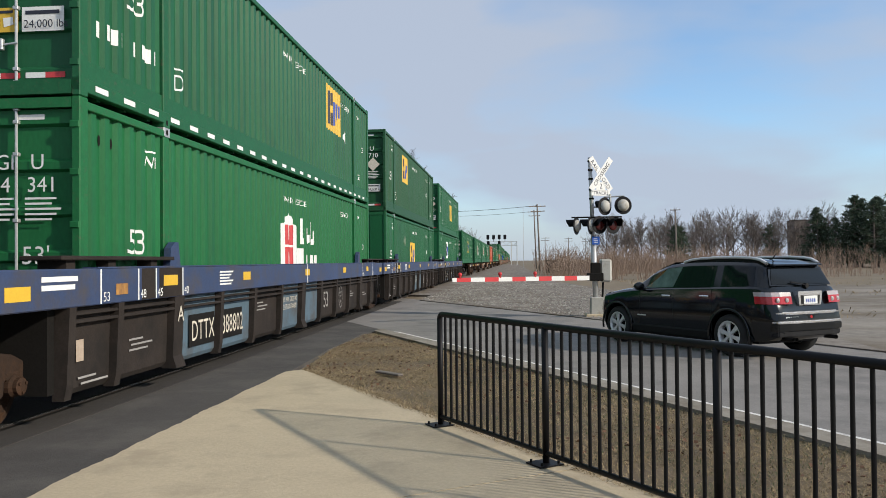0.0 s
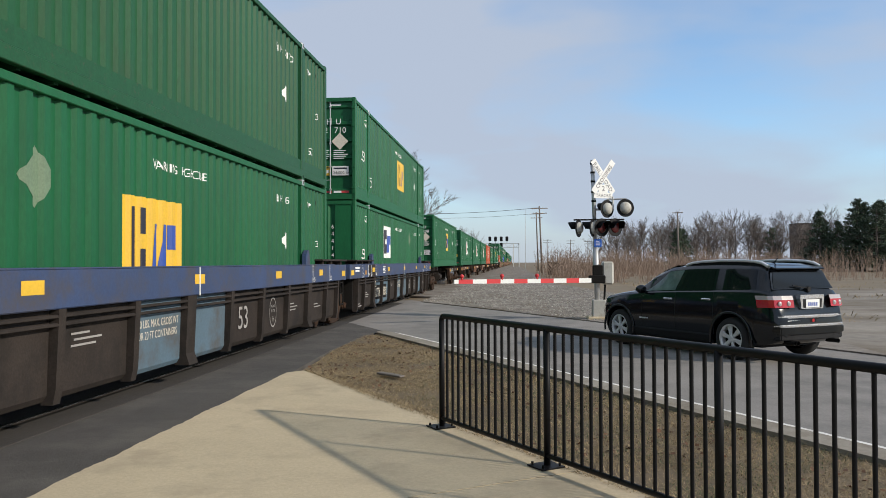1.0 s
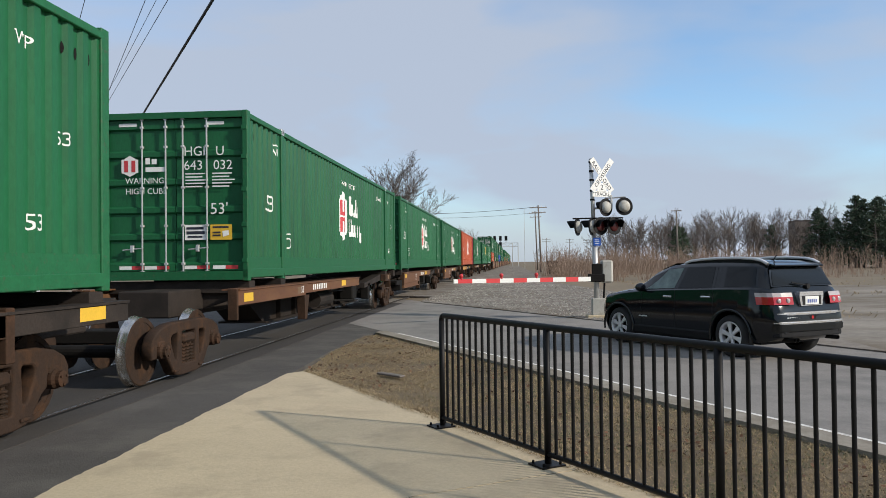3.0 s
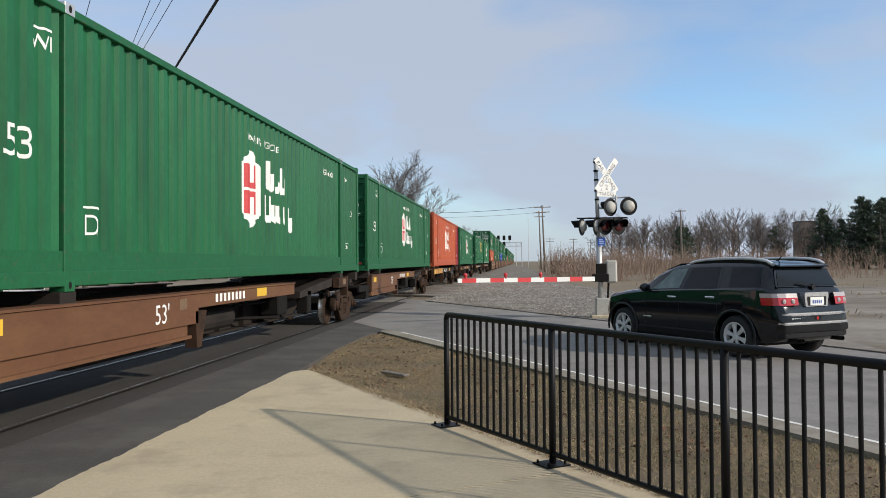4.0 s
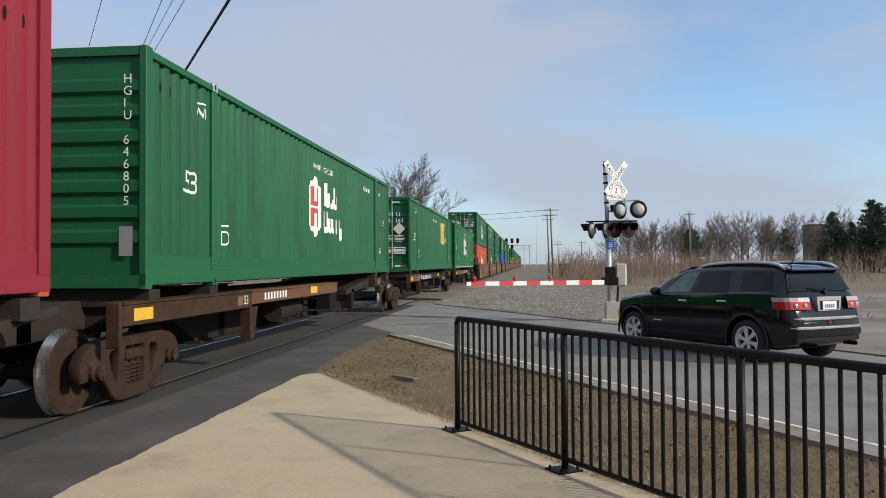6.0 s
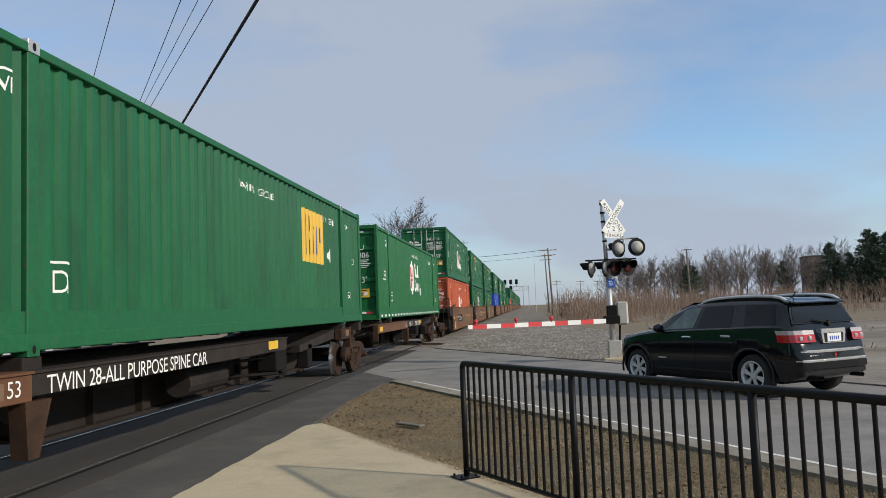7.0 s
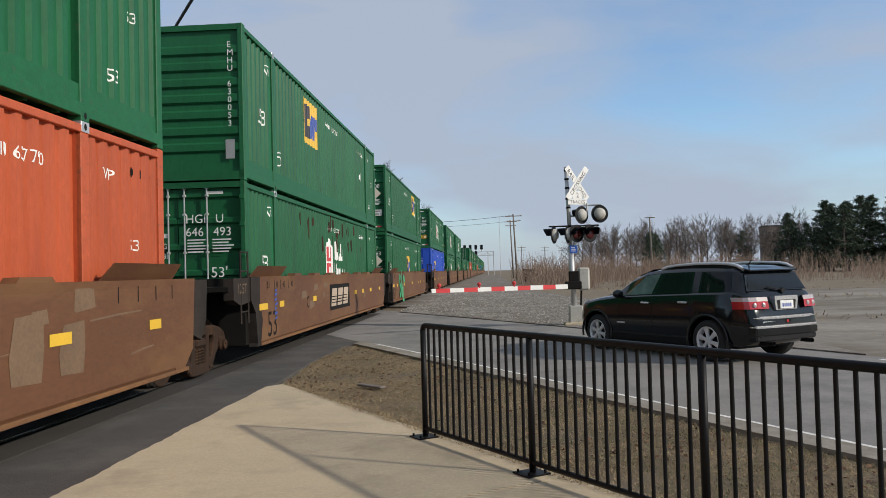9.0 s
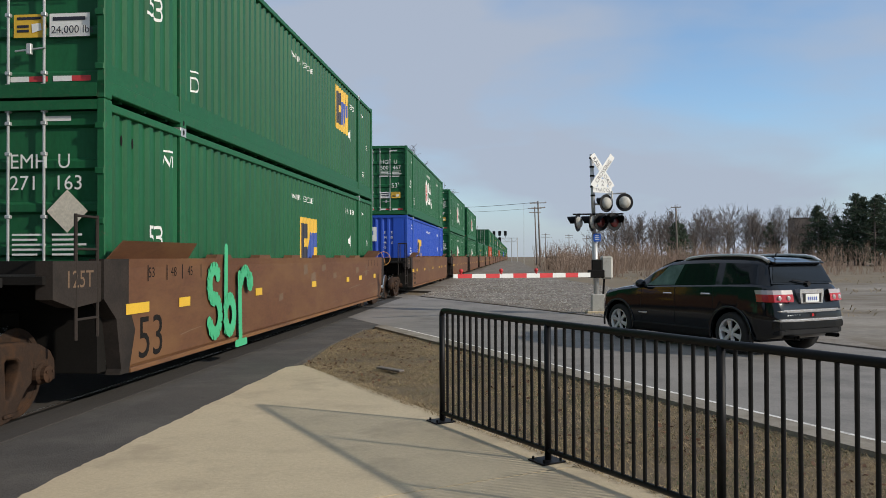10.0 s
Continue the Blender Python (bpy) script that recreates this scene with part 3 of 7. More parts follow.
def square_emblem(c, y, z, ground="yellow", key="sq"):
    """Yellow or white oblong with a dark comb shape and blue slanted bars."""
    e = stick_on_side("emblem", poly_bm(rect(-0.79, 0.79, -0.55, 0.55)), M[ground], c, y, z, f"{ground} oblong emblem with dark and blue bars", key=(key, ground, y, z))
    part("dark_bars", cached((key, "d", y, z), lambda: shaped(poly_bm(rect(-0.60, -0.44, -0.40, 0.42), rect(-0.36, -0.16, 0.10, 0.42), rect(-0.36, -0.16, -0.40, -0.08)), "navy", y, z, 0.004)), None, e)
    part("blue_bars", cached((key, "b", y, z), lambda: shaped(poly_bm(
        ((-0.08, -0.36), (0.06, -0.36), (0.14, 0.24), (0.0, 0.24)), ((0.16, -0.36), (0.30, -0.36), (0.38, 0.24), (0.24, 0.24)), rect(0.44, 0.62, -0.08, 0.24)), "logo_blue", y, z, 0.004)), None, e)
    return e


def small_marks(c, m, number):
    """Numbers and small lettering that every container of this kind carries."""
    def t(words, h, y, z, key):
        stick_on_side("lettering", text_bm(words, h), M["white"], c, y, z, f"white lettering", key=("t", key)) if ("t", key) not in CACHE else part("lettering", CACHE[("t", key)], None, c, "white lettering")
    t("53", 0.30, 1.08, 1.25, "53a")
    t("WP", 0.15, 1.52, 2.33, "wpa")
    t("D", 0.22, 2.42, 0.58, "da")
    t("WP", 0.13, 14.55, 2.33, "wpb")
    t("53", 0.16, 14.75, 0.62, "53b")
    t("WARNING HIGH CUBE", 0.115, 7.30, 2.34, "whc")
    t("53", 0.14, 15.25, 1.5, "53c")
    t(number[0] + " " + number[1], 0.13, 12.35, 2.32, number[0] + number[1])
    key = ("t", "blocks")
    if key not in CACHE:
        bm = poly_bm(rect(1.50, 1.86, 2.52, 2.545), rect(2.66, 2.70, 0.58, 0.70), rect(2.40, 2.72, 0.86, 0.885))
        holes = [[(y + 0.024 * math.cos(a), z + 0.065 * math.sin(a)) for a in [2 * math.pi * i / 10 for i in range(10)]] for y, z in ((0.50, 2.50), (0.76, 2.50), (15.35, 2.50), (15.60, 2.50), (15.85, 2.50))]
        part("vent_cover", cached("vents", lambda: shaped(poly_bm(*holes), "dark_steel", 0, 0, 0.004)), None, c, "small dark vent covers")["kind"] = "stuff"
        CACHE[key] = shaped(bm, "white", 0, 0, 0.0)
    else:
        part("vent_cover", CACHE["vents"], None, c, "small dark vent covers")["kind"] = "stuff"
    part("code_bars", CACHE[key], None, c, "small white code bars")


def rust_streaks(c):
    r_ = random.Random(41)
    quads = []
    for _ in range(34):
        y, z = r_.gauss(9.2, 2.4), r_.uniform(1.7, 2.6)
        w, h = r_.uniform(0.03, 0.10), r_.uniform(0.10, 0.55)
        if 3 < y < 13.5:
            quads.append([(y, z), (y + w, z + 0.02), (y + w * 0.9, z + h), (y + w * 0.4, z + h * 1.1), (y - 0.02, z + h * 0.9)])
    part("rust_stain", shaped(poly_bm(*quads), "rust", 0, 0, 0.003), None, c, "brown rust streaks")["kind"] = "stuff"


def dashes(c):
    """Row of white reflective strips along the bottom rail."""
    def make():
        bm = poly_bm(*[rect(0.3 + 0.62 * i, 0.57 + 0.62 * i, 0.095, 0.158) for i in range(25)])
        for v in bm.verts:
            v.co = (1.2985, v.co.x, v.co.y)
        for f in bm.faces:
            f.normal_update()
            if f.normal.x < 0:
                f.normal_flip()
        return mesh_of("reflective_strips", bm, M["white"])
    part("reflective_strips", cached("dashes", make), None, c, "white reflective strips")


def end_marks(c, number, near, hexed, dec):
    """Lettering, placards and strips on the end that faces the camera."""
    door = near == "door"
    back = 0.045 if door else 0.0

    def on_end(name, bm, material, parent, x, z, depth=0.008, label="", key=None):
        return stick_on_end(name, bm, material, parent, x, z, depth + back, label, (key, back) if key else None)

    def t(words, h, x, z, key, mt="white"):
        if (("e", key, mt), back) in CACHE:
            part("lettering", CACHE[(("e", key, mt), back)], None, c, "white lettering")
        else:
            on_end("lettering", text_bm(words, h), M[mt], c, x, z, -0.004 if door else 0.006, "white lettering", key=("e", key, mt))
    def quad(name, u0, u1, v0, v1, mt, d=0.012):
        on_end(name, poly_bm(rect(u0, u1, v0, v1)), M[mt], c, 0, 0, d, key=("q", name, u0, v0, mt))
    if door:
        code, digits = number
        t(code[:3], 0.16, 0.16, 2.14, code)
        t(code[3:], 0.16, 0.72, 2.14, code[3:] + "u")
        t(digits[:3], 0.16, 0.16, 1.90, digits[:3])
        t(digits[3:], 0.16, 0.68, 1.90, digits[3:] + "r")
        t("53'", 0.19, 0.62 if hexed else -0.52, 1.14 if hexed else 0.67, "53e" + str(hexed))
        t("WARNING", 0.10, -0.88, 1.68 if hexed else 1.30, "warn" + str(hexed))
        t("HIGH CUBE", 0.10, -0.88, 1.50 if hexed else 1.12, "high" + str(hexed))
        w0 = 1.60 if hexed else 1.17
        bm = poly_bm(*[rect(u, u + 0.30 + 0.1 * ((i * 7) % 3) / 2, w0 + 0.055 * i, w0 + 0.022 + 0.055 * i) for i in range(5) for u in (0.19, 0.66)])
        on_end("weight_lines", bm, M["white"], c, 0, 0, -0.003, key="weights" + str(hexed))
        cx = 0.62 if hexed else 0.20
        on_end("caution_placard", poly_bm(rect(cx, cx + 0.38, 0.70, 0.96)), M["yellow"], c, 0, 0, 0.010, "yellow caution placard", key=("caution", hexed))
        on_end("placard_marks", poly_bm(rect(cx + 0.04, cx + 0.32, 0.90, 0.93), rect(cx + 0.04, cx + 0.18, 0.76, 0.79), rect(cx + 0.04, cx + 0.18, 0.81, 0.84)), M["navy"], c, 0, 0, 0.006, key=("cautionbars", hexed))
        on_end("placard_box", poly_bm(((cx + 0.22, 0.75), (cx + 0.33, 0.78), (cx + 0.32, 0.86), (cx + 0.21, 0.85))), M["white"], c, 0, 0, 0.006, key=("cautionbox", hexed))
        if hexed:
            on_end("notice_placard", poly_bm(rect(0.17, 0.55, 0.70, 0.96)), M["white"], c, 0, 0, 0.010, key="phone")
            on_end("notice_bars", poly_bm(rect(0.20, 0.50, 0.88, 0.92), rect(0.20, 0.52, 0.80, 0.85), rect(0.22, 0.48, 0.74, 0.77)), M["navy"], c, 0, 0, 0.006, key="phonebars")
        elif dec:
            on_end("floor_placard", poly_bm(rect(0.62, 1.09, 0.70, 0.96)), M["white"], c, 0, 0, 0.010, "white floor rating placard", key="floor")
            t("24,000 lbs", 0.085, 0.645, 0.735, "24k", "navy")
            on_end("placard_marks", poly_bm(rect(0.66, 1.04, 0.88, 0.92)), M["navy"], c, 0, 0, 0.006, key="floorbar")
        for i, (u, a) in enumerate(((-1.0, "white"), (-0.78, "logo_red"), (-0.55, "white"), (-0.33, "logo_red"), (0.16, "white"), (0.38, "logo_red"), (0.66, "white"), (0.88, "logo_red"))):
            quad("reflector", u, u + 0.22, 0.205, 0.265, a, 0.012)
        for u in (-1.0, 0.55):
            quad("top_reflector", u, u + 0.32, 2.665, 2.72, "white", 0.014)
        if hexed:
            on_end("emblem", poly_bm([(u * 0.30, v * 0.27) for u, v in HEX]), M["white"], c, -0.80, 1.98, 0.0, "white hexagonal emblem", key="hexend")
            on_end("emblem_bars", poly_bm(rect(-0.10, -0.03, -0.10, 0.10), rect(0.03, 0.10, -0.10, 0.10)), M["logo_red"], c, -0.80, 1.98, -0.004, key="hexendbars")
            on_end("word_blocks", poly_bm(rect(0, 0.08, 0.03, 0.14), rect(0.11, 0.20, 0.03, 0.12), rect(0, 0.34, -0.10, -0.02)), M["white"], c, -0.52, 1.98, 0.0, key="hexendwords")
        else:
            on_end("emblem", poly_bm(rect(-0.27, 0.27, -0.19, 0.19)), M["yellow"], c, -0.56, 2.06, 0.0, "yellow oblong emblem", key="sqend")
            on_end("emblem_bars", poly_bm(rect(-0.22, -0.16, -0.14, 0.15), rect(-0.13, -0.06, 0.03, 0.15), rect(-0.13, -0.06, -0.14, -0.03)), M["navy"], c, -0.56, 2.06, -0.004, key="sqendbars")
            on_end("emblem_bars", poly_bm(rect(-0.03, 0.03, -0.12, 0.08), rect(0.06, 0.12, -0.12, 0.08), rect(0.15, 0.21, -0.03, 0.08)), M["logo_blue"], c, -0.56, 2.06, -0.004, key="sqendbars2")
            on_end("diamond_holder", poly_bm(((0, -0.24), (0.24, 0), (0, 0.24), (-0.24, 0))), M["pale_stencil"], c, 0.84, 1.66, -0.008, "weathered pale diamond placard", key="diamond")
    elif near == "ribbed":
        for i, ch in enumerate(number[0]):
            t(ch, 0.11, 0.30, 2.10 - 0.20 * i, "r" + ch + str(i))
        for i, ch in enumerate(number[1]):
            t(ch, 0.11, 0.60, 2.10 - 0.20 * i, "s" + ch + str(i))
        t("53'", 0.24, -0.62, 1.10, "53r")
        g = "yellow" if number[1] == "635" else "white"
        e = on_end("emblem", poly_bm(rect(-0.50, 0.50, -0.30, 0.30)), M[g], c, -0.50, 2.10, 0.014, f"{g} oblong emblem", key=("rib_e", g))
        on_end("emblem_bars", poly_bm(rect(-0.40, -0.30, -0.22, 0.24), rect(-0.25, -0.13, 0.06, 0.24), rect(-0.25, -0.13, -0.22, -0.04)), M["navy"], c, -0.50, 2.10, 0.009, key="rib_b")
        on_end("emblem_bars", poly_bm(rect(-0.06, 0.04, -0.20, 0.14), rect(0.09, 0.19, -0.20, 0.14), rect(0.24, 0.36, -0.04, 0.14)), M["logo_blue"], c, -0.50, 2.10, 0.009, key="rib_c")
    else:
        for i, ch in enumerate(number[0] + " " + number[1]):
            if ch != " ":
                t(ch, 0.11, 1.00, 2.45 - 0.145 * i, "v" + ch + str(i))
        quad("weight_plate", 0.95, 1.12, 0.40, 0.75, "aluminium", 0.008)


def container(color, s, z, near="door", logo="hex", number=("HGIU", "646805"), strips=False, ly=None, lz=1.5, end_color=None, detail=True, placard=True, look_words=""):
    kind = {"green": "green", "dark_green": "faded dark green", "bright_green": "bright green", "orange": "orange", "blue": "blue"}[color]
    c = thing("shipping_container", f"{kind} corrugated steel shipping container {look_words or 'riding on the train'}", "container", "containers on the train")
    part("container_frame", frame_mesh(color), None, c)
    for sign in (1, -1):
        for sec in range(3):
            part("side_panel", side_mesh("red" if end_color and sec == 2 else color, sign, sec), None, c, "dark red end section" if end_color and sec == 2 else "")
    if end_color:
        bm = bm_new()
        box(bm, 1.2, 1.298, CL - 1.96, CL + 0.003, 0.045, 0.205)
        box(bm, 1.2, 1.272, CL - 1.96, CL - 0.1, 0.20, 0.41)
        box(bm, 1.2, 1.298, CL - 0.165, CL + 0.003, 0.20, CH + 0.003)
        box(bm, 1.2, 1.276, CL - 1.96, CL - 0.1, 2.766, 2.865)
        part("end_section_frame", bm, M["red"], c, "dark red repainted frame")
    for sx in (-1, 1):
        for y in (1.96, CL - 2.14):
            for zc in (0.0, CH - 0.118):
                cast = part("corner_casting", castings_mesh("galv" if zc else color + "_frame"), None, c, "bare metal corner casting" if zc else "scuffed painted corner casting")
                cast.location = (sx * 1.211, y, zc)
                if sx > 0:
                    part("casting_hole", casting_hole(), None, cast, "dark lifting hole")
    if near == "door":
        for left in (True, False):
            d = part("door", door_mesh(color, left), None, c)
            for x in ((-0.58, -0.16) if left else (0.145, 0.567)):
                part("locking_rod", rod_mesh(), None, d, "galvanised locking rod").location = (x, 0.04, 0)
            h = part("door_handle", handle_mesh(), None, d, "galvanised door handle")
            h.location = (-0.92 if left else 0.24, 0.04, -0.18)
        part("hinges", hinge_mesh(color), None, c)
        f = part("front_wall", front_mesh(color), None, c)
        f.matrix_basis = pose(0, CL, 0, 0, 0, 180)
    else:
        part("front_wall", ribbed_front_mesh(color) if near == "ribbed" else front_mesh(color), None, c)
        for left in (True, False):
            d = part("door", door_mesh(color, left), None, c)
            d.matrix_basis = pose(0, CL, 0, 0, 0, 180)
    if detail:
        end_marks(c, number, near, logo == "hex", placard)
        small_marks(c, color, number)
        if strips:
            dashes(c)
    if logo == "hex":
        hexagon_emblem(c, ly or 7.5, lz, "orange" if color == "orange" else "logo_red")
    elif logo == "sq":
        square_emblem(c, ly or 8.4, lz)
        if detail:
            stick_on_side("diamond_placard", poly_bm(((0, -0.17), (0.15, 0), (0, 0.17), (-0.15, 0))), M["white"], c, 12.95, 1.58, "small white diamond placard", key="dia")
    elif logo == "sqw":
        square_emblem(c, ly or 4.6, lz, "white")
    MOVING.append((c, (TX, s, z)))
    return c


LOW, HIGH, FLAT = 0.47, 3.372, 1.333
WHEEL_R = 0.455
AXLE_Z = RAIL_TOP + WHEEL_R


def truck_template():
    """Three-piece freight truck: two cast side frames with springs, bolster, two wheelsets."""
    t = thing("freight_truck", "rusty cast-steel freight truck with coil springs", "train truck", "trucks of the train")
    def side(sx):
        """One casting: arched top, jaws over the axle boxes, sloping arms, spring window and two side openings."""
        half = [(0.30, 0.335), (0.62, 0.325), (0.90, 0.275), (1.06, 0.20), (1.13, 0.10), (1.135, -0.07), (1.03, -0.07), (1.02, 0.06), (0.96, 0.11), (0.82, 0.11), (0.76, 0.06), (0.75, -0.06), (0.66, -0.12), (0.50, -0.31), (0.42, -0.36), (0.25, -0.385)]
        outline = half + [(-u, v) for u, v in half[::-1]]
        spring = [(-0.25, -0.24), (-0.22, -0.27), (0.22, -0.27), (0.25, -0.24), (0.25, 0.19), (0.22, 0.23), (-0.22, 0.23), (-0.25, 0.19)]
        eye_ = [(0.34, 0.18), (0.38, 0.22), (0.54, 0.205), (0.60, 0.16), (0.59, 0.06), (0.47, -0.17), (0.42, -0.20), (0.36, -0.17)]
        cu = bpy.data.curves.new("casting", "CURVE")
        cu.dimensions, cu.fill_mode, cu.extrude, cu.bevel_depth, cu.bevel_resolution = "2D", "BOTH", 0.055, 0.022, 1
        for o in (outline, spring, eye_, [(-u, v) for u, v in eye_]):
            sp = cu.splines.new("POLY")
            sp.points.add(len(o) - 1)
            for q, (u, v) in zip(sp.points, o):
                q.co = (u, v, 0, 1)
            sp.use_cyclic_u = True
        ob = bpy.data.objects.new("casting", cu)
        scene.collection.objects.link(ob)
        me = bpy.data.meshes.new_from_object(ob.evaluated_get(bpy.context.evaluated_depsgraph_get()))
        bpy.data.objects.remove(ob)
        bm = bm_new()
        bm.from_mesh(me)
        bpy.data.meshes.remove(me)
        for v in bm.verts:
            v.co = (sx * 1.0 + v.co.z, v.co.x, AXLE_Z + v.co.y)
        bmesh.ops.recalc_face_normals(bm, faces=bm.faces)
        for k in (-1, 1):
            box(bm, min(sx * 1.05, sx * 1.10), max(sx * 1.05, sx * 1.10), k * 0.42 - 0.10, k * 0.42 + 0.06, AXLE_Z - 0.335, AXLE_Z - 0.30, 0.006)
        return bm
    for sx in (-1, 1):
        f = part("side_frame", side(sx), M["truck_steel"], t)
        for y in (-0.14, 0.0, 0.14):
            bm = bm_new()
            for i in range(6):
                zc = AXLE_Z - 0.245 + i * 0.047
                lathe(bm, [(-0.015, 0.045), (-0.011, 0.062), (0.0, 0.067), (0.011, 0.062), (0.015, 0.045)], (sx * 1.01, y, zc), "z", 10)
            lathe(bm, [(AXLE_Z - 0.27, 0.04), (AXLE_Z + 0.04, 0.04)], (sx * 1.01, y, 0), "z", 8)
            part("spring", bm, M["rust"], f)
        bm = bm_new()
        box(bm, min(sx * 0.86, sx * 1.09), max(sx * 0.86, sx * 1.09), -0.20, 0.20, AXLE_Z + 0.04, AXLE_Z + 0.17, 0.03)
        for k in (-1, 1):
            prism(bm, [(k * 0.245, AXLE_Z - 0.02), (k * 0.205, AXLE_Z + 0.18), (k * 0.245, AXLE_Z + 0.18)], "x", min(sx * 0.96, sx * 1.06), max(sx * 0.96, sx * 1.06))
        part("bolster_end", bm, M["truck_steel"], f)
        for y in (-0.89, 0.89):
            bm = bm_new()
            box(bm, min(sx * 0.95, sx * 1.09), max(sx * 0.95, sx * 1.09), y - 0.105, y + 0.105, AXLE_Z + 0.06, AXLE_Z + 0.135, 0.012)
            lathe(bm, [(sx * 0.95, 0.105), (sx * 1.10, 0.105), (sx * 1.13, 0.085), (sx * 1.17, 0.085), (sx * 1.18, 0.05)], (0, y, AXLE_Z), "x", 14)
            for a in (0.5, 2.6, 4.7):
                q = (sx * 1.19, y + 0.055 * math.cos(a), AXLE_Z + 0.055 * math.sin(a))
                tube(bm, (sx * 1.16, q[1], q[2]), q, 0.017, 6)
            part("axle_bearing", bm, M["rust"], f)
    bm = bm_new()
    box(bm, -0.9, 0.9, -0.2, 0.2, AXLE_Z + 0.02, AXLE_Z + 0.22, 0.02)
    part("bolster", bm, M["dark_steel"], t)
    for y in (-0.89, 0.89):
        bm = bm_new()
        tube(bm, (-0.95, y, AXLE_Z), (0.95, y, AXLE_Z), 0.085, 12)
        w = part("axle", bm, M["dark_steel"], t)
        for sx in (-1, 1):
            bm = bm_new()
            lathe(bm, [(sx * 0.82, 0.10), (sx * 0.80, 0.15), (sx * 0.765, 0.36), (sx * 0.82, 0.385), (sx * 0.82, WHEEL_R - 0.012), (sx * 0.81, WHEEL_R - 0.002)], (0, y, AXLE_Z), "x", 32)
            lathe(bm, [(sx * 0.69, 0.12), (sx * 0.72, 0.36), (sx * 0.685, 0.39), (sx * 0.685, WHEEL_R + 0.02)], (0, y, AXLE_Z), "x", 32)
            wheel = part("wheel", bm, M["truck_steel"], w, smooth=False)
            bm = bm_new()
            lathe(bm, [(sx * 0.685, WHEEL_R + 0.02), (sx * 0.695, WHEEL_R + 0.024), (sx * 0.715, WHEEL_R + 0.004), (sx * 0.81, WHEEL_R - 0.002)], (0, y, AXLE_Z), "x", 32, False)
            part("tread", bm, M["bright_steel"], wheel, "polished steel wheel tread", smooth=True)
    return t


TRUCK = truck_template()
FIRST_TRUCK = []


def truck(s):
    if not FIRST_TRUCK:
        FIRST_TRUCK.append(TRUCK)
        t = TRUCK
    else:
        t = copy_thing(TRUCK, pose(TX, s, 0))
    MOVING.append((t, (TX, s, 0.0)))


def flat_mark(name, bm, material, parent, x, y, z, label=""):
    """A flat outline on an upright side face at x, read from +x."""
    for v in bm.verts:
        v.co = (x + v.co.z, y + v.co.x, z + v.co.y)
    for f in bm.faces:
        f.normal_update()
        if f.normal.x < 0:
            f.normal_flip()
    return part(name, bm, M[material], parent, label)


PANELS = {"A": "ggbbgbbggggg", "B": "gggggbbggggg", "C": "ggbbgbbggbgg"}


def narrow(bm, k=0.74):
    """Condensed stencil letters."""
    for v in bm.verts:
        v.co.x *= k
    return bm


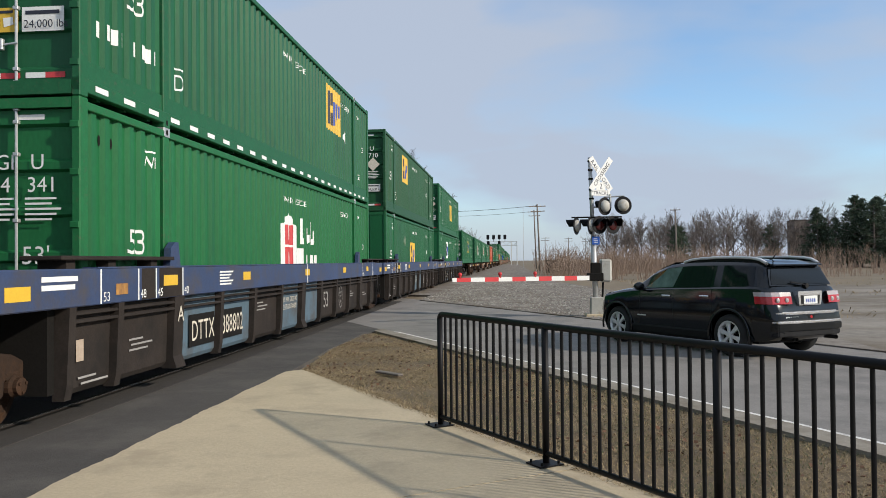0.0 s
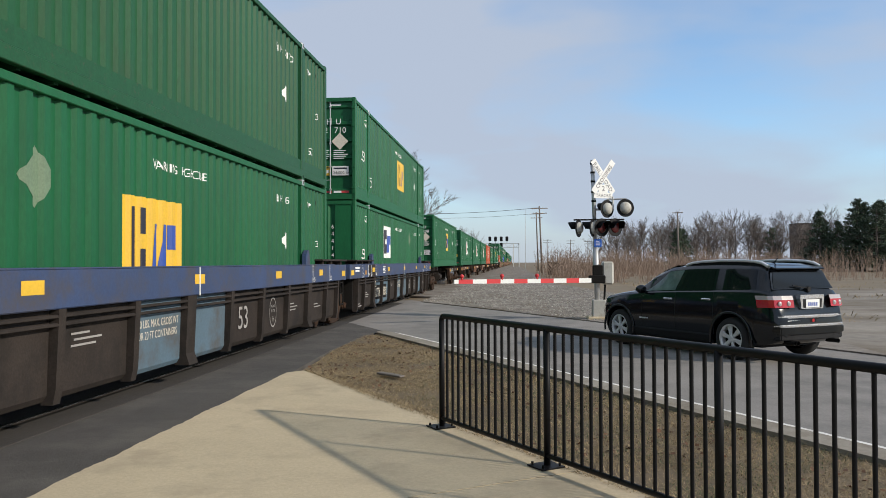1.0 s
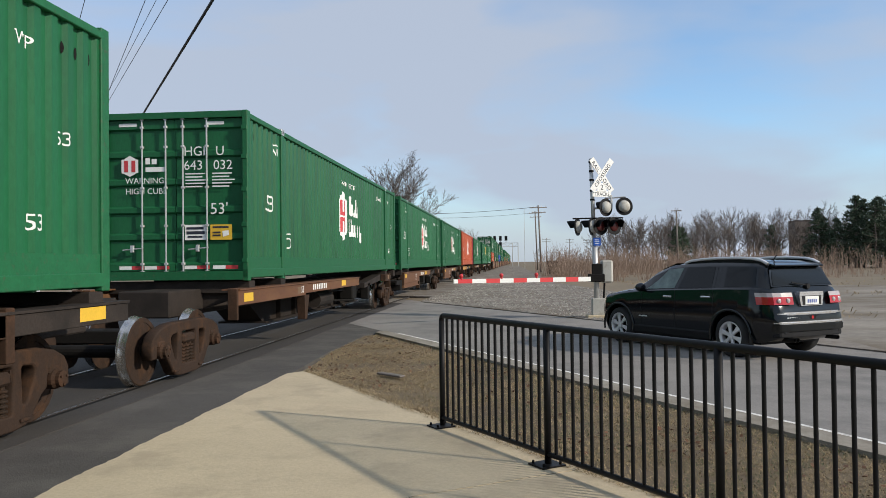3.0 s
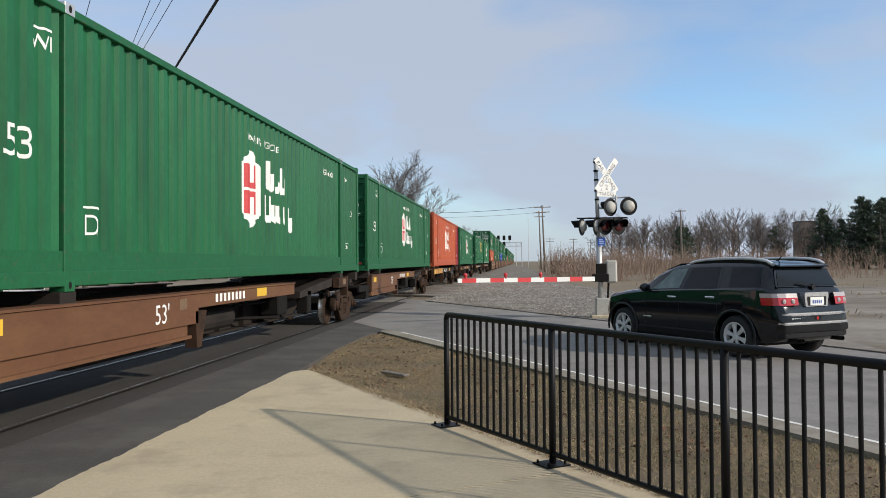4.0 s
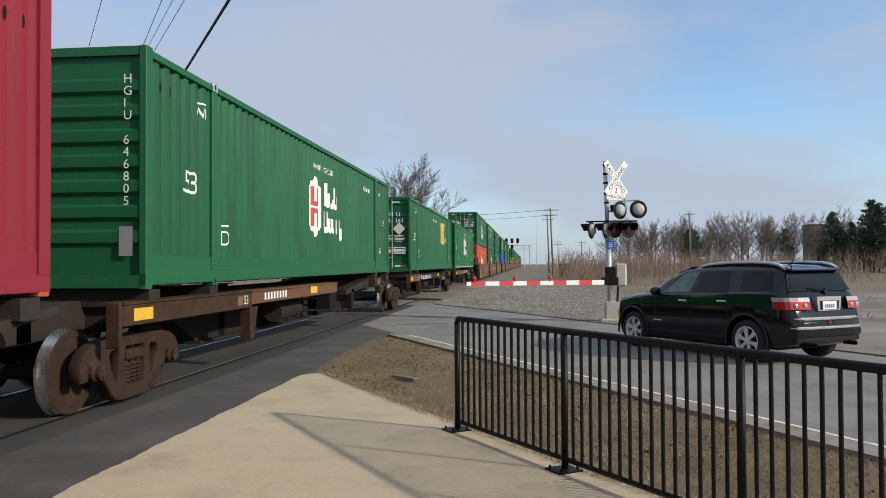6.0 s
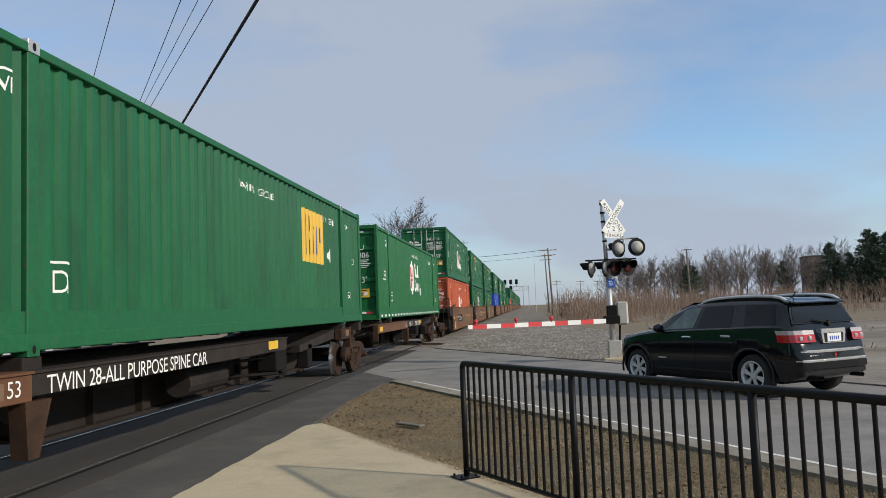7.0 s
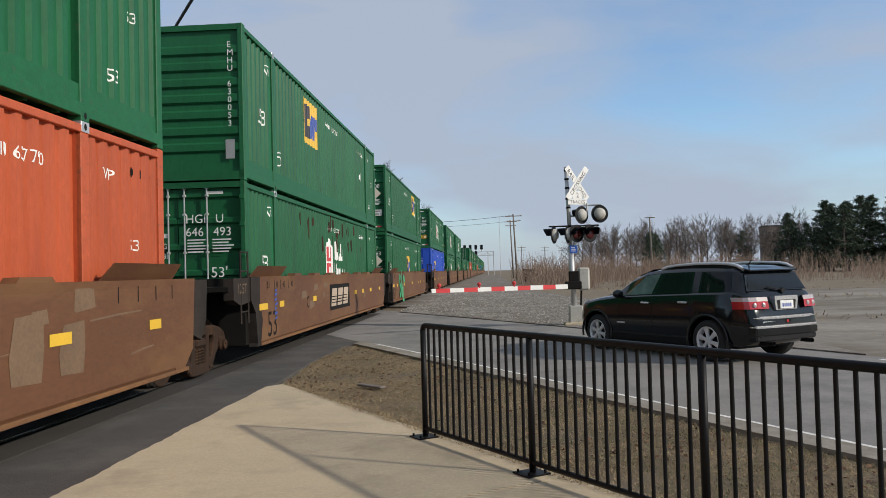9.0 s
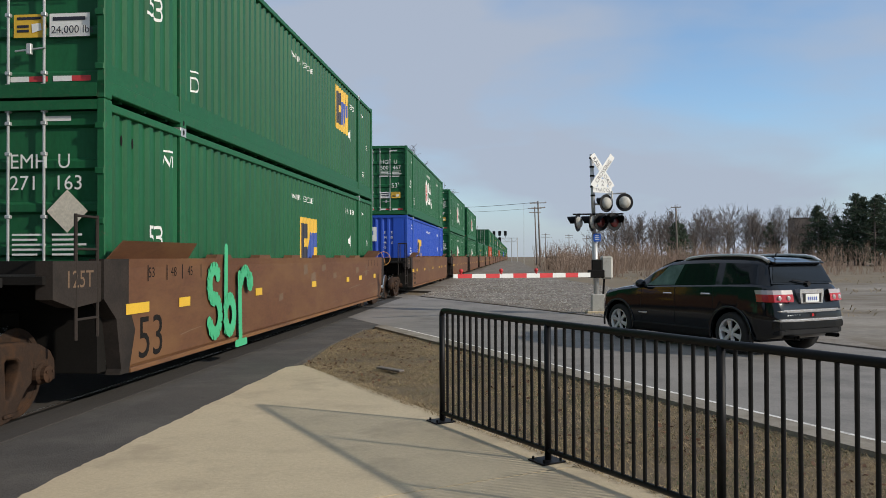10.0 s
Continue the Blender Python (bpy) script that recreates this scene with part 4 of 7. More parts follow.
def blue_well(s, letter, marks, number=None, name_words="blue-and-brown"):
    """Well car with a deep blue top sill and ribbed lower side panels."""
    c = thing("well_car", f"{name_words} ribbed steel well car of a freight train", "railway car", "cars of the train")
    order = PANELS[letter]
    for sx in (1, -1):
        bm = bm_new()
        a, b = sorted((sx * 1.32, sx * 1.49))
        box(bm, a, b, -1.62, 17.40, 1.18, 1.56, 0.012)
        box(bm, a, b, 0.0, 16.15, 1.56, 1.575)
        part("top_sill", bm, M["sill_blue"], c)
        for z in (1.11, 1.03):
            bm = bm_new()
            tube(bm, (sx * 1.46, -0.4, z), (sx * 1.46, 16.5, z), 0.02, 6)
            part("brake_pipe", bm, M["grime"], c)
        bounds = [-0.45] + [0.5 + 1.5 * i for i in range(11)] + [16.6]
        for i, (y0, y1) in enumerate(zip(bounds, bounds[1:])):
            o = [(1.385, 1.18), (1.36, 0.36), (1.32, 0.30), (1.29, 0.30), (1.33, 1.18)]
            bm = bm_new()
            prism(bm, [(sx * x, z) for x, z in o], "y", y0 + 0.05, y1 - 0.05)
            part("side_panel", bm, M["grime" if order[i] == "g" else "panel_blue"], c)
        for i, y0 in enumerate(bounds):
            wide = i in (2, 6, 10)
            w = 0.14 if wide else 0.06
            o = [(1.485, 1.18), (1.45, 0.42), (1.42 if not wide else 1.50, 0.27), (1.30, 0.27), (1.33, 1.18)]
            bm = bm_new()
            prism(bm, [(sx * x, z) for x, z in o], "y", y0 - w, y0 + w)
            part("rib", bm, M["grime"], c)
    bm = bm_new()
    box(bm, -1.30, 1.30, -0.15, 16.3, 0.30, 0.42)
    box(bm, -1.32, 1.32, -0.62, -0.46, 0.34, 1.50)
    box(bm, -1.32, 1.32, 16.28, 16.50, 0.34, 1.50)
    part("well_floor", bm, M["dark_steel"], c)
    for y0, y1 in ((-1.62, -0.1), (16.25, 17.78)):
        bm = bm_new()
        box(bm, -0.42, 0.42, y0, y1, 0.62, 1.02, 0.03)
        box(bm, -1.32, 1.32, max(y0, -1.25) if y0 < 0 else y0, y1 if y0 < 0 else min(y1, 17.4), 1.30, 1.36)
        part("end_platform", bm, M["dark_steel"], c)
    for y0 in (-1.15, 14.6):
        bm = bm_new()
        box(bm, 1.02, 1.46, y0 + 0.55, y0 + 3.05, 1.645, 1.69, 0.008)
        for y in (y0 + 0.8, y0 + 1.6, y0 + 2.6):
            box(bm, 1.10, 1.40, y - 0.08, y + 0.08, 1.56, 1.645)
        part("catwalk", bm, M["grime"], c)
    for y in (17.05,):
        bm = bm_new()
        for dy in (-0.16, 0.16):
            tube(bm, (1.44, y + dy, 0.55), (1.44, y + dy, 1.25), 0.018, 6)
        for z in (0.58, 0.85, 1.12):
            tube(bm, (1.44, y - 0.16, z), (1.44, y + 0.16, z), 0.014, 6)
        part("step_ladder", bm, M["dark_steel"], c)
    flat_mark("inspection_tag", poly_bm(rect(0, 0.14, 0, 0.22)), "patch_cream", c, 1.388, -0.24, 0.62, "pale inspection tag")
    flat_mark("orange_tag", poly_bm(rect(0, 0.26, 0, 0.12)), "ochre", c, 1.4950, 0.36, 1.27)
    for y in (2.05, 14.1):
        bm = bm_new()
        prism(bm, [(y - 0.16, 1.56), (y - 0.12, 1.80), (y, 1.88), (y + 0.10, 1.88), (y + 0.17, 1.56)], "x", 1.31, 1.40)
        part("container_guide", bm, M["sill_blue"], c)
    for y, w in ((-1.50, 0.36), (1.52, 0.40), (4.35, 0.34), (8.05, 0.34), (11.6, 0.34), (14.7, 0.30), (16.9, 0.36)):
        flat_mark("reflector", poly_bm(rect(0, w, 0, 0.13)), "yellow", c, 1.4925, y, 1.33 if 0 < y < 16 else 1.28, "yellow reflector")
    flat_mark("centre_tick", poly_bm(rect(0, 0.035, -0.07, 0.32)), "white", c, 1.4935, 8.20, 1.24)
    for y, wds in ((0.10, "53"), (0.92, "48"), (1.36, "45"), (2.12, "40"), (15.7, "53"), (14.2, "45")):
        flat_mark("length_mark", poly_bm(rect(0, 0.03, 0.0, 0.36)), "white", c, 1.4925, y - 0.06, 1.19)
        flat_mark("lettering", text_bm(wds, 0.10), "white", c, 1.4925, y, 1.21)
    flat_mark("stencil_lines", poly_bm(*[rect(0, 0.55 - 0.08 * (i % 3), -0.045 * i, 0.025 - 0.045 * i) for i in range(5)]), "white", c, 1.4925, 3.35, 1.46)
    flat_mark("stencil_lines", poly_bm(*[rect(0, 0.60 - 0.05 * (i % 2), -0.08 * i, 0.05 - 0.08 * i) for i in range(2)]), "white", c, 1.4925, -0.98, 1.44)
    for y0, y1 in ((0.95, 1.30), (1.40, 2.05)):
        flat_mark("primer_band", poly_bm(rect(0, y1 - y0, 0, 0.36)), "grime", c, 1.4913, y0, 1.19, "dull dark primer band")
    for y, z, k in ((-0.2, 0.44, 2), (0.85, 0.72, 3), (5.3, 0.90, 3), (12.75, 0.80, 3), (14.6, 0.7, 2)):
        flat_mark("stencil_lines", poly_bm(*[rect(0.05 * (i % 2), 0.34 + 0.12 * ((i * 5) % 3), -0.06 * i, 0.022 - 0.06 * i) for i in range(k)]), "faded", c, 1.386, y, z)
    ring = [[(0.20 * f * math.cos(a), 0.27 * f * math.sin(a)) for f in (1.0, 0.92)] for a in [2 * math.pi * i / 28 for i in range(29)]]
    flat_mark("oval_stencil", poly_bm(*[(a[0], b[0], b[1], a[1]) for a, b in zip(ring, ring[1:])]), "faded", c, 1.389, 11.75, 0.72, "oval clearance stencil")
    for wds, h, u, v in (("EXCEEDS", 0.045, -0.13, 0.09), ("PLATE", 0.05, -0.10, 0.0), ("H", 0.10, -0.035, -0.17)):
        flat_mark("lettering", text_bm(wds, h), "faded", c, 1.389, 11.75 + u, 0.72 + v)
    flat_mark("lettering", text_bm("53", 0.36, 0.95), "faded", c, 1.389, 9.95, 0.56)
    if number:
        flat_mark("number_plate_dark", poly_bm(rect(0, 0.90, 0, 0.44), rect(1.12, 2.06, 0, 0.44)), "dark_steel", c, 1.388, 2.50, 0.46)
        flat_mark("lettering", narrow(text_bm(number[0], 0.28, 1.05)), "pale_stencil", c, 1.391, 2.58, 0.54)
        flat_mark("lettering", narrow(text_bm(number[1], 0.28, 1.05)), "pale_stencil", c, 1.391, 3.68, 0.54)
        flat_mark("lettering", text_bm(letter, 0.20), "pale_stencil", c, 1.492, 1.92, 0.86)
    if marks:
        for z, words in ((0.84, "100 LBS. MAX. GROSS WT"), (0.70, "FOR 20 FT CONTAINERS")):
            flat_mark("lettering", narrow(text_bm(words, 0.095)), "pale_stencil", c, 1.388, 6.62, z)
    MOVING.append((c, (TX, s, 0.0)))
    return c


def brown_well(s, variant):
    """Well car with smooth, faded brown sides and dark end platforms."""
    c = thing("well_car", "faded rust-brown smooth-sided steel well car", "railway car", "cars of the train")
    for sx in (1, -1):
        o = [(1.44, 0.34), (1.49, 0.42), (1.49, 1.50), (1.50, 1.60), (1.33, 1.60), (1.33, 0.34)]
        bm = bm_new()
        prism(bm, [(sx * x, z) for x, z in o], "y", 0.15, 16.0)
        a, b = sorted((sx * 1.33, sx * 1.488))
        prism(bm, [(16.0, 1.60), (16.0, 0.36), (16.30, 0.36), (16.62, 0.62), (16.72, 1.60)], "x", a, b)
        part("side_wall", bm, M["rust_brown"], c)
        bm = bm_new()
        prism(bm, [(-0.38, 1.60), (-0.38, 1.18), (-0.12, 0.95), (-0.02, 0.40), (-0.06, 0.34), (0.15, 0.34), (0.30, 0.80), (0.15, 1.10), (0.15, 1.60)], "x", a, b + 0.006 * (sx > 0))
        part("end_plate", bm, M["grime"], c, "dark grey end plate")
        bm = bm_new()
        a, b = sorted((sx * 1.42, sx * 1.515))
        box(bm, a, b, 0.16, 16.4, 0.335, 0.385, 0.006)
        part("bottom_chord", bm, M["chord"], c, "rust-stained bottom edge")
        for y0, y1 in ((-0.10, 2.0), (14.2, 16.2)):
            bm = bm_new()
            a, b, t = sx * 1.36, sx * 1.52, sx * 0.02
            v = [(a, y0, 1.60), (a, y1, 1.60), (b, y1 - 0.08, 1.80), (b, y0 + 0.06, 1.80)]
            lo = [bm.verts.new(q) for q in v]
            hi = [bm.verts.new((q[0] + t, q[1], q[2])) for q in v]
            bm.faces.new(lo), bm.faces.new(hi[::-1])
            for i in range(4):
                bm.faces.new((lo[i], hi[i], hi[(i + 1) % 4], lo[(i + 1) % 4]))
            bmesh.ops.recalc_face_normals(bm, faces=bm.faces)
            part("guide_flare", bm, M["rust_brown"], c)
    bm = bm_new()
    box(bm, -1.33, 1.33, 0.0, 16.15, 0.34, 0.44)
    box(bm, -1.33, 1.33, -0.22, -0.04, 0.38, 1.58)
    box(bm, -1.33, 1.33, 16.2, 16.38, 0.38, 1.58)
    part("well_floor", bm, M["dark_steel"], c)
    for y0, y1 in ((-1.60, -0.1), (16.25, 17.75)):
        bm = bm_new()
        box(bm, -0.45, 0.45, y0, y1, 0.62, 1.05, 0.03)
        box(bm, -1.40, 1.40, max(y0, -1.3), min(y1, 17.45), 1.36, 1.44)
        part("end_platform", bm, M["dark_steel"], c)
    for sx in (1, -1):
        a, b = sorted((sx * 1.30, sx * 1.47))
        bm = bm_new()
        prism(bm, [(-1.25, 1.58), (-1.25, 1.22), (-0.9, 1.12), (-0.39, 1.16), (-0.39, 1.58)], "x", a, b)
        part("end_block", bm, M["grime"], c, "dark grey end casting")
        bm = bm_new()
        prism(bm, [(16.73, 1.58), (16.66, 0.80), (17.0, 0.70), (17.2, 1.0), (17.25, 1.58)], "x", a, b)
        part("end_block", bm, M["grime"], c, "dark grey end casting")
    flat_mark("lettering", text_bm("125T", 0.17), "patch_brown", c, 1.4725, -1.05, 1.32)
    for k, y in enumerate((0.6, 1.1, 1.55, 2.15, 14.4, 14.9, 15.4, 15.9)):
        flat_mark("length_mark", poly_bm(rect(0, 0.025, -0.02, 0.17)), "dark_steel", c, 1.4925, y, 1.36)
    y53 = {0: 0.25, 2: 0.35}.get(variant, 0.6)
    for y, w in ((0.62 if variant == 0 else 0.08, 0.55), (2.3 if variant == 0 else 1.45, 0.34), (6.7 if variant == 0 else 4.4, 0.34), (10.0 if variant in (0, 1) else 8.0, 0.36), (11.4, 0.32), (13.0, 0.40), (15.2, 0.34)):
        flat_mark("reflector", poly_bm(rect(0, w, 0, 0.12)), "yellow", c, 1.4995, y, 0.98, "yellow reflector")
    flat_mark("lettering", text_bm("53", 0.48), "dark_steel", c, 1.4925, y53, 0.46, "dark stencilled number")
    for y, words in ((0.62, "53"), (1.22, "48"), (1.72, "45"), (2.36, "40")):
        flat_mark("lettering", text_bm(words, 0.12), "dark_steel", c, 1.4925, y, 1.38, "dark stencilled number")
    for y in (3.0, 4.9, 6.8, 8.9, 11.0, 12.8):
        bm = bm_new()
        prism(bm, [(y - 0.32, 1.60), (y - 0.26, 1.655), (y + 0.26, 1.655), (y + 0.32, 1.60)], "x", 1.34, 1.50)
        part("top_pad", bm, M["rust_brown"], c)
    streak = random.Random(variant + 50)
    for i in range(7):
        y, z = streak.uniform(0.5, 15), streak.uniform(0.5, 1.2)
        w, h = streak.uniform(0.4, 1.6), streak.uniform(0.006, 0.02)
        flat_mark("scrape", poly_bm([(0, 0), (w * 0.5, 0.03), (w, 0.05), (w, 0.05 + h), (w * 0.5, 0.03 + h * 1.4), (0, h)]), "patch_brown", c, 1.4918, y, z, "pale scrape in the paint")
    rnd = random.Random(variant)
    for i in range(9):
        y, z, w, h = rnd.uniform(3, 14.5), rnd.uniform(0.8, 1.3), rnd.uniform(0.15, 0.5), rnd.uniform(0.12, 0.3)
        flat_mark("paint_patch", poly_bm([(0, 0), (w, 0.03), (w * 0.9, h), (0.02, h * 0.9)]), "patch_brown", c, 1.4915 + 0.0002 * i, y, z, "lighter touch-up paint patch")
    if variant == 0:
        for k, y in enumerate((9.2, 9.9, 10.7, 11.5, 12.4, 13.2)):
            w, h = 0.52 - 0.05 * (k % 2), 0.78 - 0.12 * (k % 3)
            flat_mark("painted_out_panel", poly_bm([(0, 0.02), (w * 0.9, 0), (w, h * 0.5), (w * 0.97, h), (0.06, h - 0.03), (-0.03, h * 0.4)]), "patch_brown", c, 1.4940, y, 0.66, "grey-tan painted-out panel")
        flat_mark("number_board", poly_bm(rect(0, 3.6, 0, 0.42)), "dark_steel", c, 1.4945, 2.95, 0.76)
        flat_mark("lettering", text_bm("DTTX 727001", 0.29, 1.12), "white", c, 1.4975, 3.10, 0.82)
        flat_mark("notice", poly_bm([(0, 0), (0.72, 0.0), (0.80, 0.36), (0.10, 0.36)]), "yellow", c, 1.4945, 1.02, 0.42)
        flat_mark("notice_bars", poly_bm(rect(0.16, 0.70, 0.25, 0.28), rect(0.18, 0.58, 0.18, 0.21)), "navy", c, 1.4965, 1.02, 0.42)
    if variant == 1:
        flat_mark("emblem_board", poly_bm(rect(0, 2.8, 0, 0.68)), "dark_steel", c, 1.4945, 6.35, 0.66, "dark board with slanted cream bars")
        flat_mark("emblem_bars", poly_bm(((0.30, 0.57), (0.95, 0.57), (0.78, 0.10), (0.13, 0.10)), ((1.12, 0.57), (1.77, 0.57), (1.60, 0.10), (0.95, 0.10)), ((1.94, 0.57), (2.62, 0.57), (2.45, 0.10), (1.77, 0.10))), "patch_cream", c, 1.4975, 6.35, 0.66)
        flat_mark("emblem_bars", poly_bm(rect(0.2, 2.4, 0.18, 0.205), rect(0.2, 2.4, 0.26, 0.285), rect(0.2, 2.4, 0.34, 0.365)), "dark_steel", c, 1.5005, 6.35, 0.66)
        flat_mark("lettering", text_bm("C", 0.26), "dark_steel", c, 1.4945, 3.75, 0.86, "dark stencilled letter")
        flat_mark("spray_scribble", poly_bm(*[[(0.05 * math.sin(3.1 * k), 0.09 * k), (0.16 + 0.05 * math.sin(2.3 * k), 0.09 * k + 0.02), (0.18 + 0.06 * math.sin(2.9 * k), 0.09 * k + 0.07), (0.03 + 0.04 * math.cos(2.1 * k), 0.09 * k + 0.06)] for k in range(7)], rise=0.0006), "logo_blue", c, 1.4945, 1.1, 0.75, "smeared blue spray scribble")
    if variant == 2:
        def stroke(pts, w=0.085):
            q = [[(a + w * math.cos(k * math.pi / 4), b + w * math.sin(k * math.pi / 4)) for k in range(8)] for a, b in pts]
            for (a, b), (d, e) in zip(pts, pts[1:]):
                n = Vector((-(e - b), d - a)).normalized() * w
                q.append(((a - n.x, b - n.y), (d - n.x, e - n.y), (d + n.x, e + n.y), (a + n.x, b + n.y)))
            return q
        arc = lambda cx, cy, r, a0, a1, n=9, k=1.0: [(cx + r * math.cos(radians(a0 + (a1 - a0) * i / n)), cy + k * r * math.sin(radians(a0 + (a1 - a0) * i / n))) for i in range(n + 1)]
        g = stroke(arc(0.22, 0.86, 0.17, 30, 270, k=1.2) + arc(0.22, 0.46, 0.19, 90, -160, k=1.2)) + stroke([(0.62, 1.32), (0.60, 0.25)], 0.065) + stroke(arc(0.74, 0.44, 0.17, 150, -160, k=1.3)) + stroke([(1.12, 0.95), (1.16, 0.05)], 0.075) + stroke(arc(1.34, 0.80, 0.18, 170, 10, k=1.2)) + stroke([(0.95, 0.03), (1.36, 0.03)], 0.05) + stroke(arc(1.52, 0.86, 0.06, 0, 350))
        flat_mark("spray_letters", poly_bm(*[[(u * 1.05, v * 1.12) for u, v in qd] for qd in g], rise=0.0006), "mint", c, 1.5025, 2.36, 0.27, "mint-green sprayed letters")
    if variant in (0, 3):
        for y in (-1.28, -0.75):
            bm = bm_new()
            tube(bm, (1.38, y, 0.5), (1.38, y, 2.15), 0.02, 6)
            tube(bm, (1.10, y, 0.9), (1.10, y, 2.15), 0.02, 6)
            tube(bm, (1.10, y, 2.15), (1.38, y, 2.15), 0.02, 6)
            part("grab_rail", bm, M["grime"], c)
        for z in (0.55, 0.85, 1.15):
            bm = bm_new()
            tube(bm, (1.38, -1.28, z), (1.38, -0.75, z), 0.015, 6)
            part("rung", bm, M["grime"], c)
        bm = bm_new()
        for i in range(16):
            a, b = 2 * math.pi * i / 16, 2 * math.pi * (i + 1) / 16
            tube(bm, (0.55 + 0.27 * math.cos(a), -1.55, 1.55 + 0.27 * math.sin(a)), (0.55 + 0.27 * math.cos(b), -1.55, 1.55 + 0.27 * math.sin(b)), 0.016, 6)
        for a in (0.3, 1.9, 3.5, 5.0):
            tube(bm, (0.55, -1.52, 1.55), (0.55 + 0.27 * math.cos(a), -1.55, 1.55 + 0.27 * math.sin(a)), 0.012, 5)
        tube(bm, (0.55, -1.5, 1.55), (0.55, -1.3, 1.44), 0.03, 6)
        part("brake_wheel", bm, M["ochre"], c, "ochre hand-brake wheel")
    else:
        bm = bm_new()
        for y in (-0.85, -0.45):
            tube(bm, (1.46, y, 0.8), (1.46, y, 2.05), 0.018, 6)
        for z in (1.0, 1.3, 1.7, 2.03):
            tube(bm, (1.46, -0.85, z), (1.46, -0.45, z), 0.014, 6)
        part("ladder", bm, M["grime"], c)
    MOVING.append((c, (TX, s, 0.0)))
    return c


def spine_car(s, beam="rust_brown", number="", y0=-0.7, y1=8.9, deep=4.0, panel=False):
    """Skeletal spine car: a centre beam, saddles under the container and outer side beams."""
    c = thing("spine_car", "rusty brown skeletal spine car under a container", "railway car", "cars of the train")
    bm = bm_new()
    box(bm, -0.42, 0.42, -1.1, 17.2, 0.78, 1.20, 0.02)
    part("centre_beam", bm, M["grime"], c)
    bm = bm_new()
    prism(bm, [(2.2, 0.98), (3.4, 0.40), (12.8, 0.40), (14.2, 0.98)], "x", -0.40, 0.40)
    box(bm, -0.52, 0.52, 3.3, 12.9, 0.36, 0.40)
    for y in (4.4, 5.6, 6.8, 8.0, 9.2, 10.4, 11.6):
        box(bm, -0.50, 0.50, y - 0.02, y + 0.02, 0.40, 0.96)
    part("belly_beam", bm, M["belly"], c, "deep brown belly beam")
    for y in (0.25, 2.05, 14.1, 15.9):
        bm = bm_new()
        box(bm, -1.28, 1.28, y - 0.14, y + 0.14, 1.12, 1.33, 0.01)
        prism(bm, [(1.28, 1.12), (0.42, 0.85), (0.42, 1.12)], "y", y - 0.06, y + 0.06)
        part("saddle", bm, M["grime"], c)
    for sx in (1, -1):
        a, b = sorted((sx * 1.22, sx * 1.38))
        bm = bm_new()
        box(bm, a, b, y0, y0 + deep, 0.78 if panel else 0.95, 1.19, 0.008)
        box(bm, sorted((sx * 1.10, sx * 1.40))[0], sorted((sx * 1.10, sx * 1.40))[1], y0, y0 + deep, 1.19, 1.215)
        part("side_beam", bm, M[beam], c)
        bm = bm_new()
        box(bm, a, b, y0 + deep, y1, 0.99, 1.19, 0.008)
        box(bm, sorted((sx * 1.10, sx * 1.40))[0], sorted((sx * 1.10, sx * 1.40))[1], y0 + deep, y1, 1.19, 1.215)
        part("side_beam", bm, M["grime" if number else "rust_brown"], c)
        bm = bm_new()
        box(bm, a, b, y0 - 0.06, y0, 0.72, 1.22, 0.01)
        part("beam_end", bm, M["rust"], c)
        if panel:
            bm = bm_new()
            box(bm, *sorted((sx * 1.22, sx * 1.35)), y0, y0 + deep - 0.3, 0.64, 0.78)
            box(bm, *sorted((sx * 1.22, sx * 1.39)), y0 - 0.05, y0 + deep - 0.25, 0.60, 0.64)
            part("lower_ledge", bm, M["rust_brown"], c)
            bm = bm_new()
            box(bm, *sorted((sx * 0.5, sx * 1.30)), y0 - 1.5, y0 - 0.08, 0.88, 0.93)
            box(bm, *sorted((sx * 1.24, sx * 1.30)), y0 - 1.5, y0 - 0.08, 0.76, 0.88)
            box(bm, *sorted((sx * 0.5, sx * 1.30)), y0 - 0.55, y0 - 0.08, 0.55, 0.76)
            part("end_step", bm, M["dark_steel"], c, "dark steel end step")
        bm = bm_new()
        prism(bm, [(y0 + deep - 0.1, 0.95), (y0 + deep + 0.28, 0.95), (y0 + deep + 0.10, 0.45), (y0 + deep - 0.06, 0.45)], "x", a, b)
        part("beam_bracket", bm, M["rust"], c)
        bm = bm_new()
        prism(bm, [(10.6, 0.86), (13.4, 1.02), (13.4, 1.22), (10.6, 1.0)], "x", min(sx * 0.9, sx * 1.2), max(sx * 0.9, sx * 1.2))
        part("sloped_beam", bm, M["grime"], c)
        bm = bm_new()
        box(bm, a, b, 13.4, 14.30, 0.98, 1.22, 0.008)
        part("side_beam", bm, M["rust"], c)
        bm = bm_new()
        box(bm, a - 0.01, b + 0.01, 14.24, 14.36, 0.76, 1.25, 0.01)
        part("beam_end", bm, M["rust"], c)
        bm = bm_new()
        box(bm, *sorted((sx * 0.55, sx * 0.95)), 14.4, 16.4, 1.06, 1.20, 0.02)
        box(bm, *sorted((sx * 0.60, sx * 1.15)), 15.0, 15.35, 0.98, 1.14, 0.02)
        prism(bm, [(15.5, 1.02), (16.5, 1.16), (16.5, 1.24), (15.5, 1.12)], "x", min(sx * 0.95, sx * 1.18), max(sx * 0.95, sx * 1.18))
        part("end_bracket", bm, M["grime"], c)
    bm = bm_new()
    tube(bm, (0.85, 5.9, 0.72), (0.85, 7.3, 0.72), 0.19, 14)
    part("air_tank", bm, M["grime"], c)
    bm = bm_new()
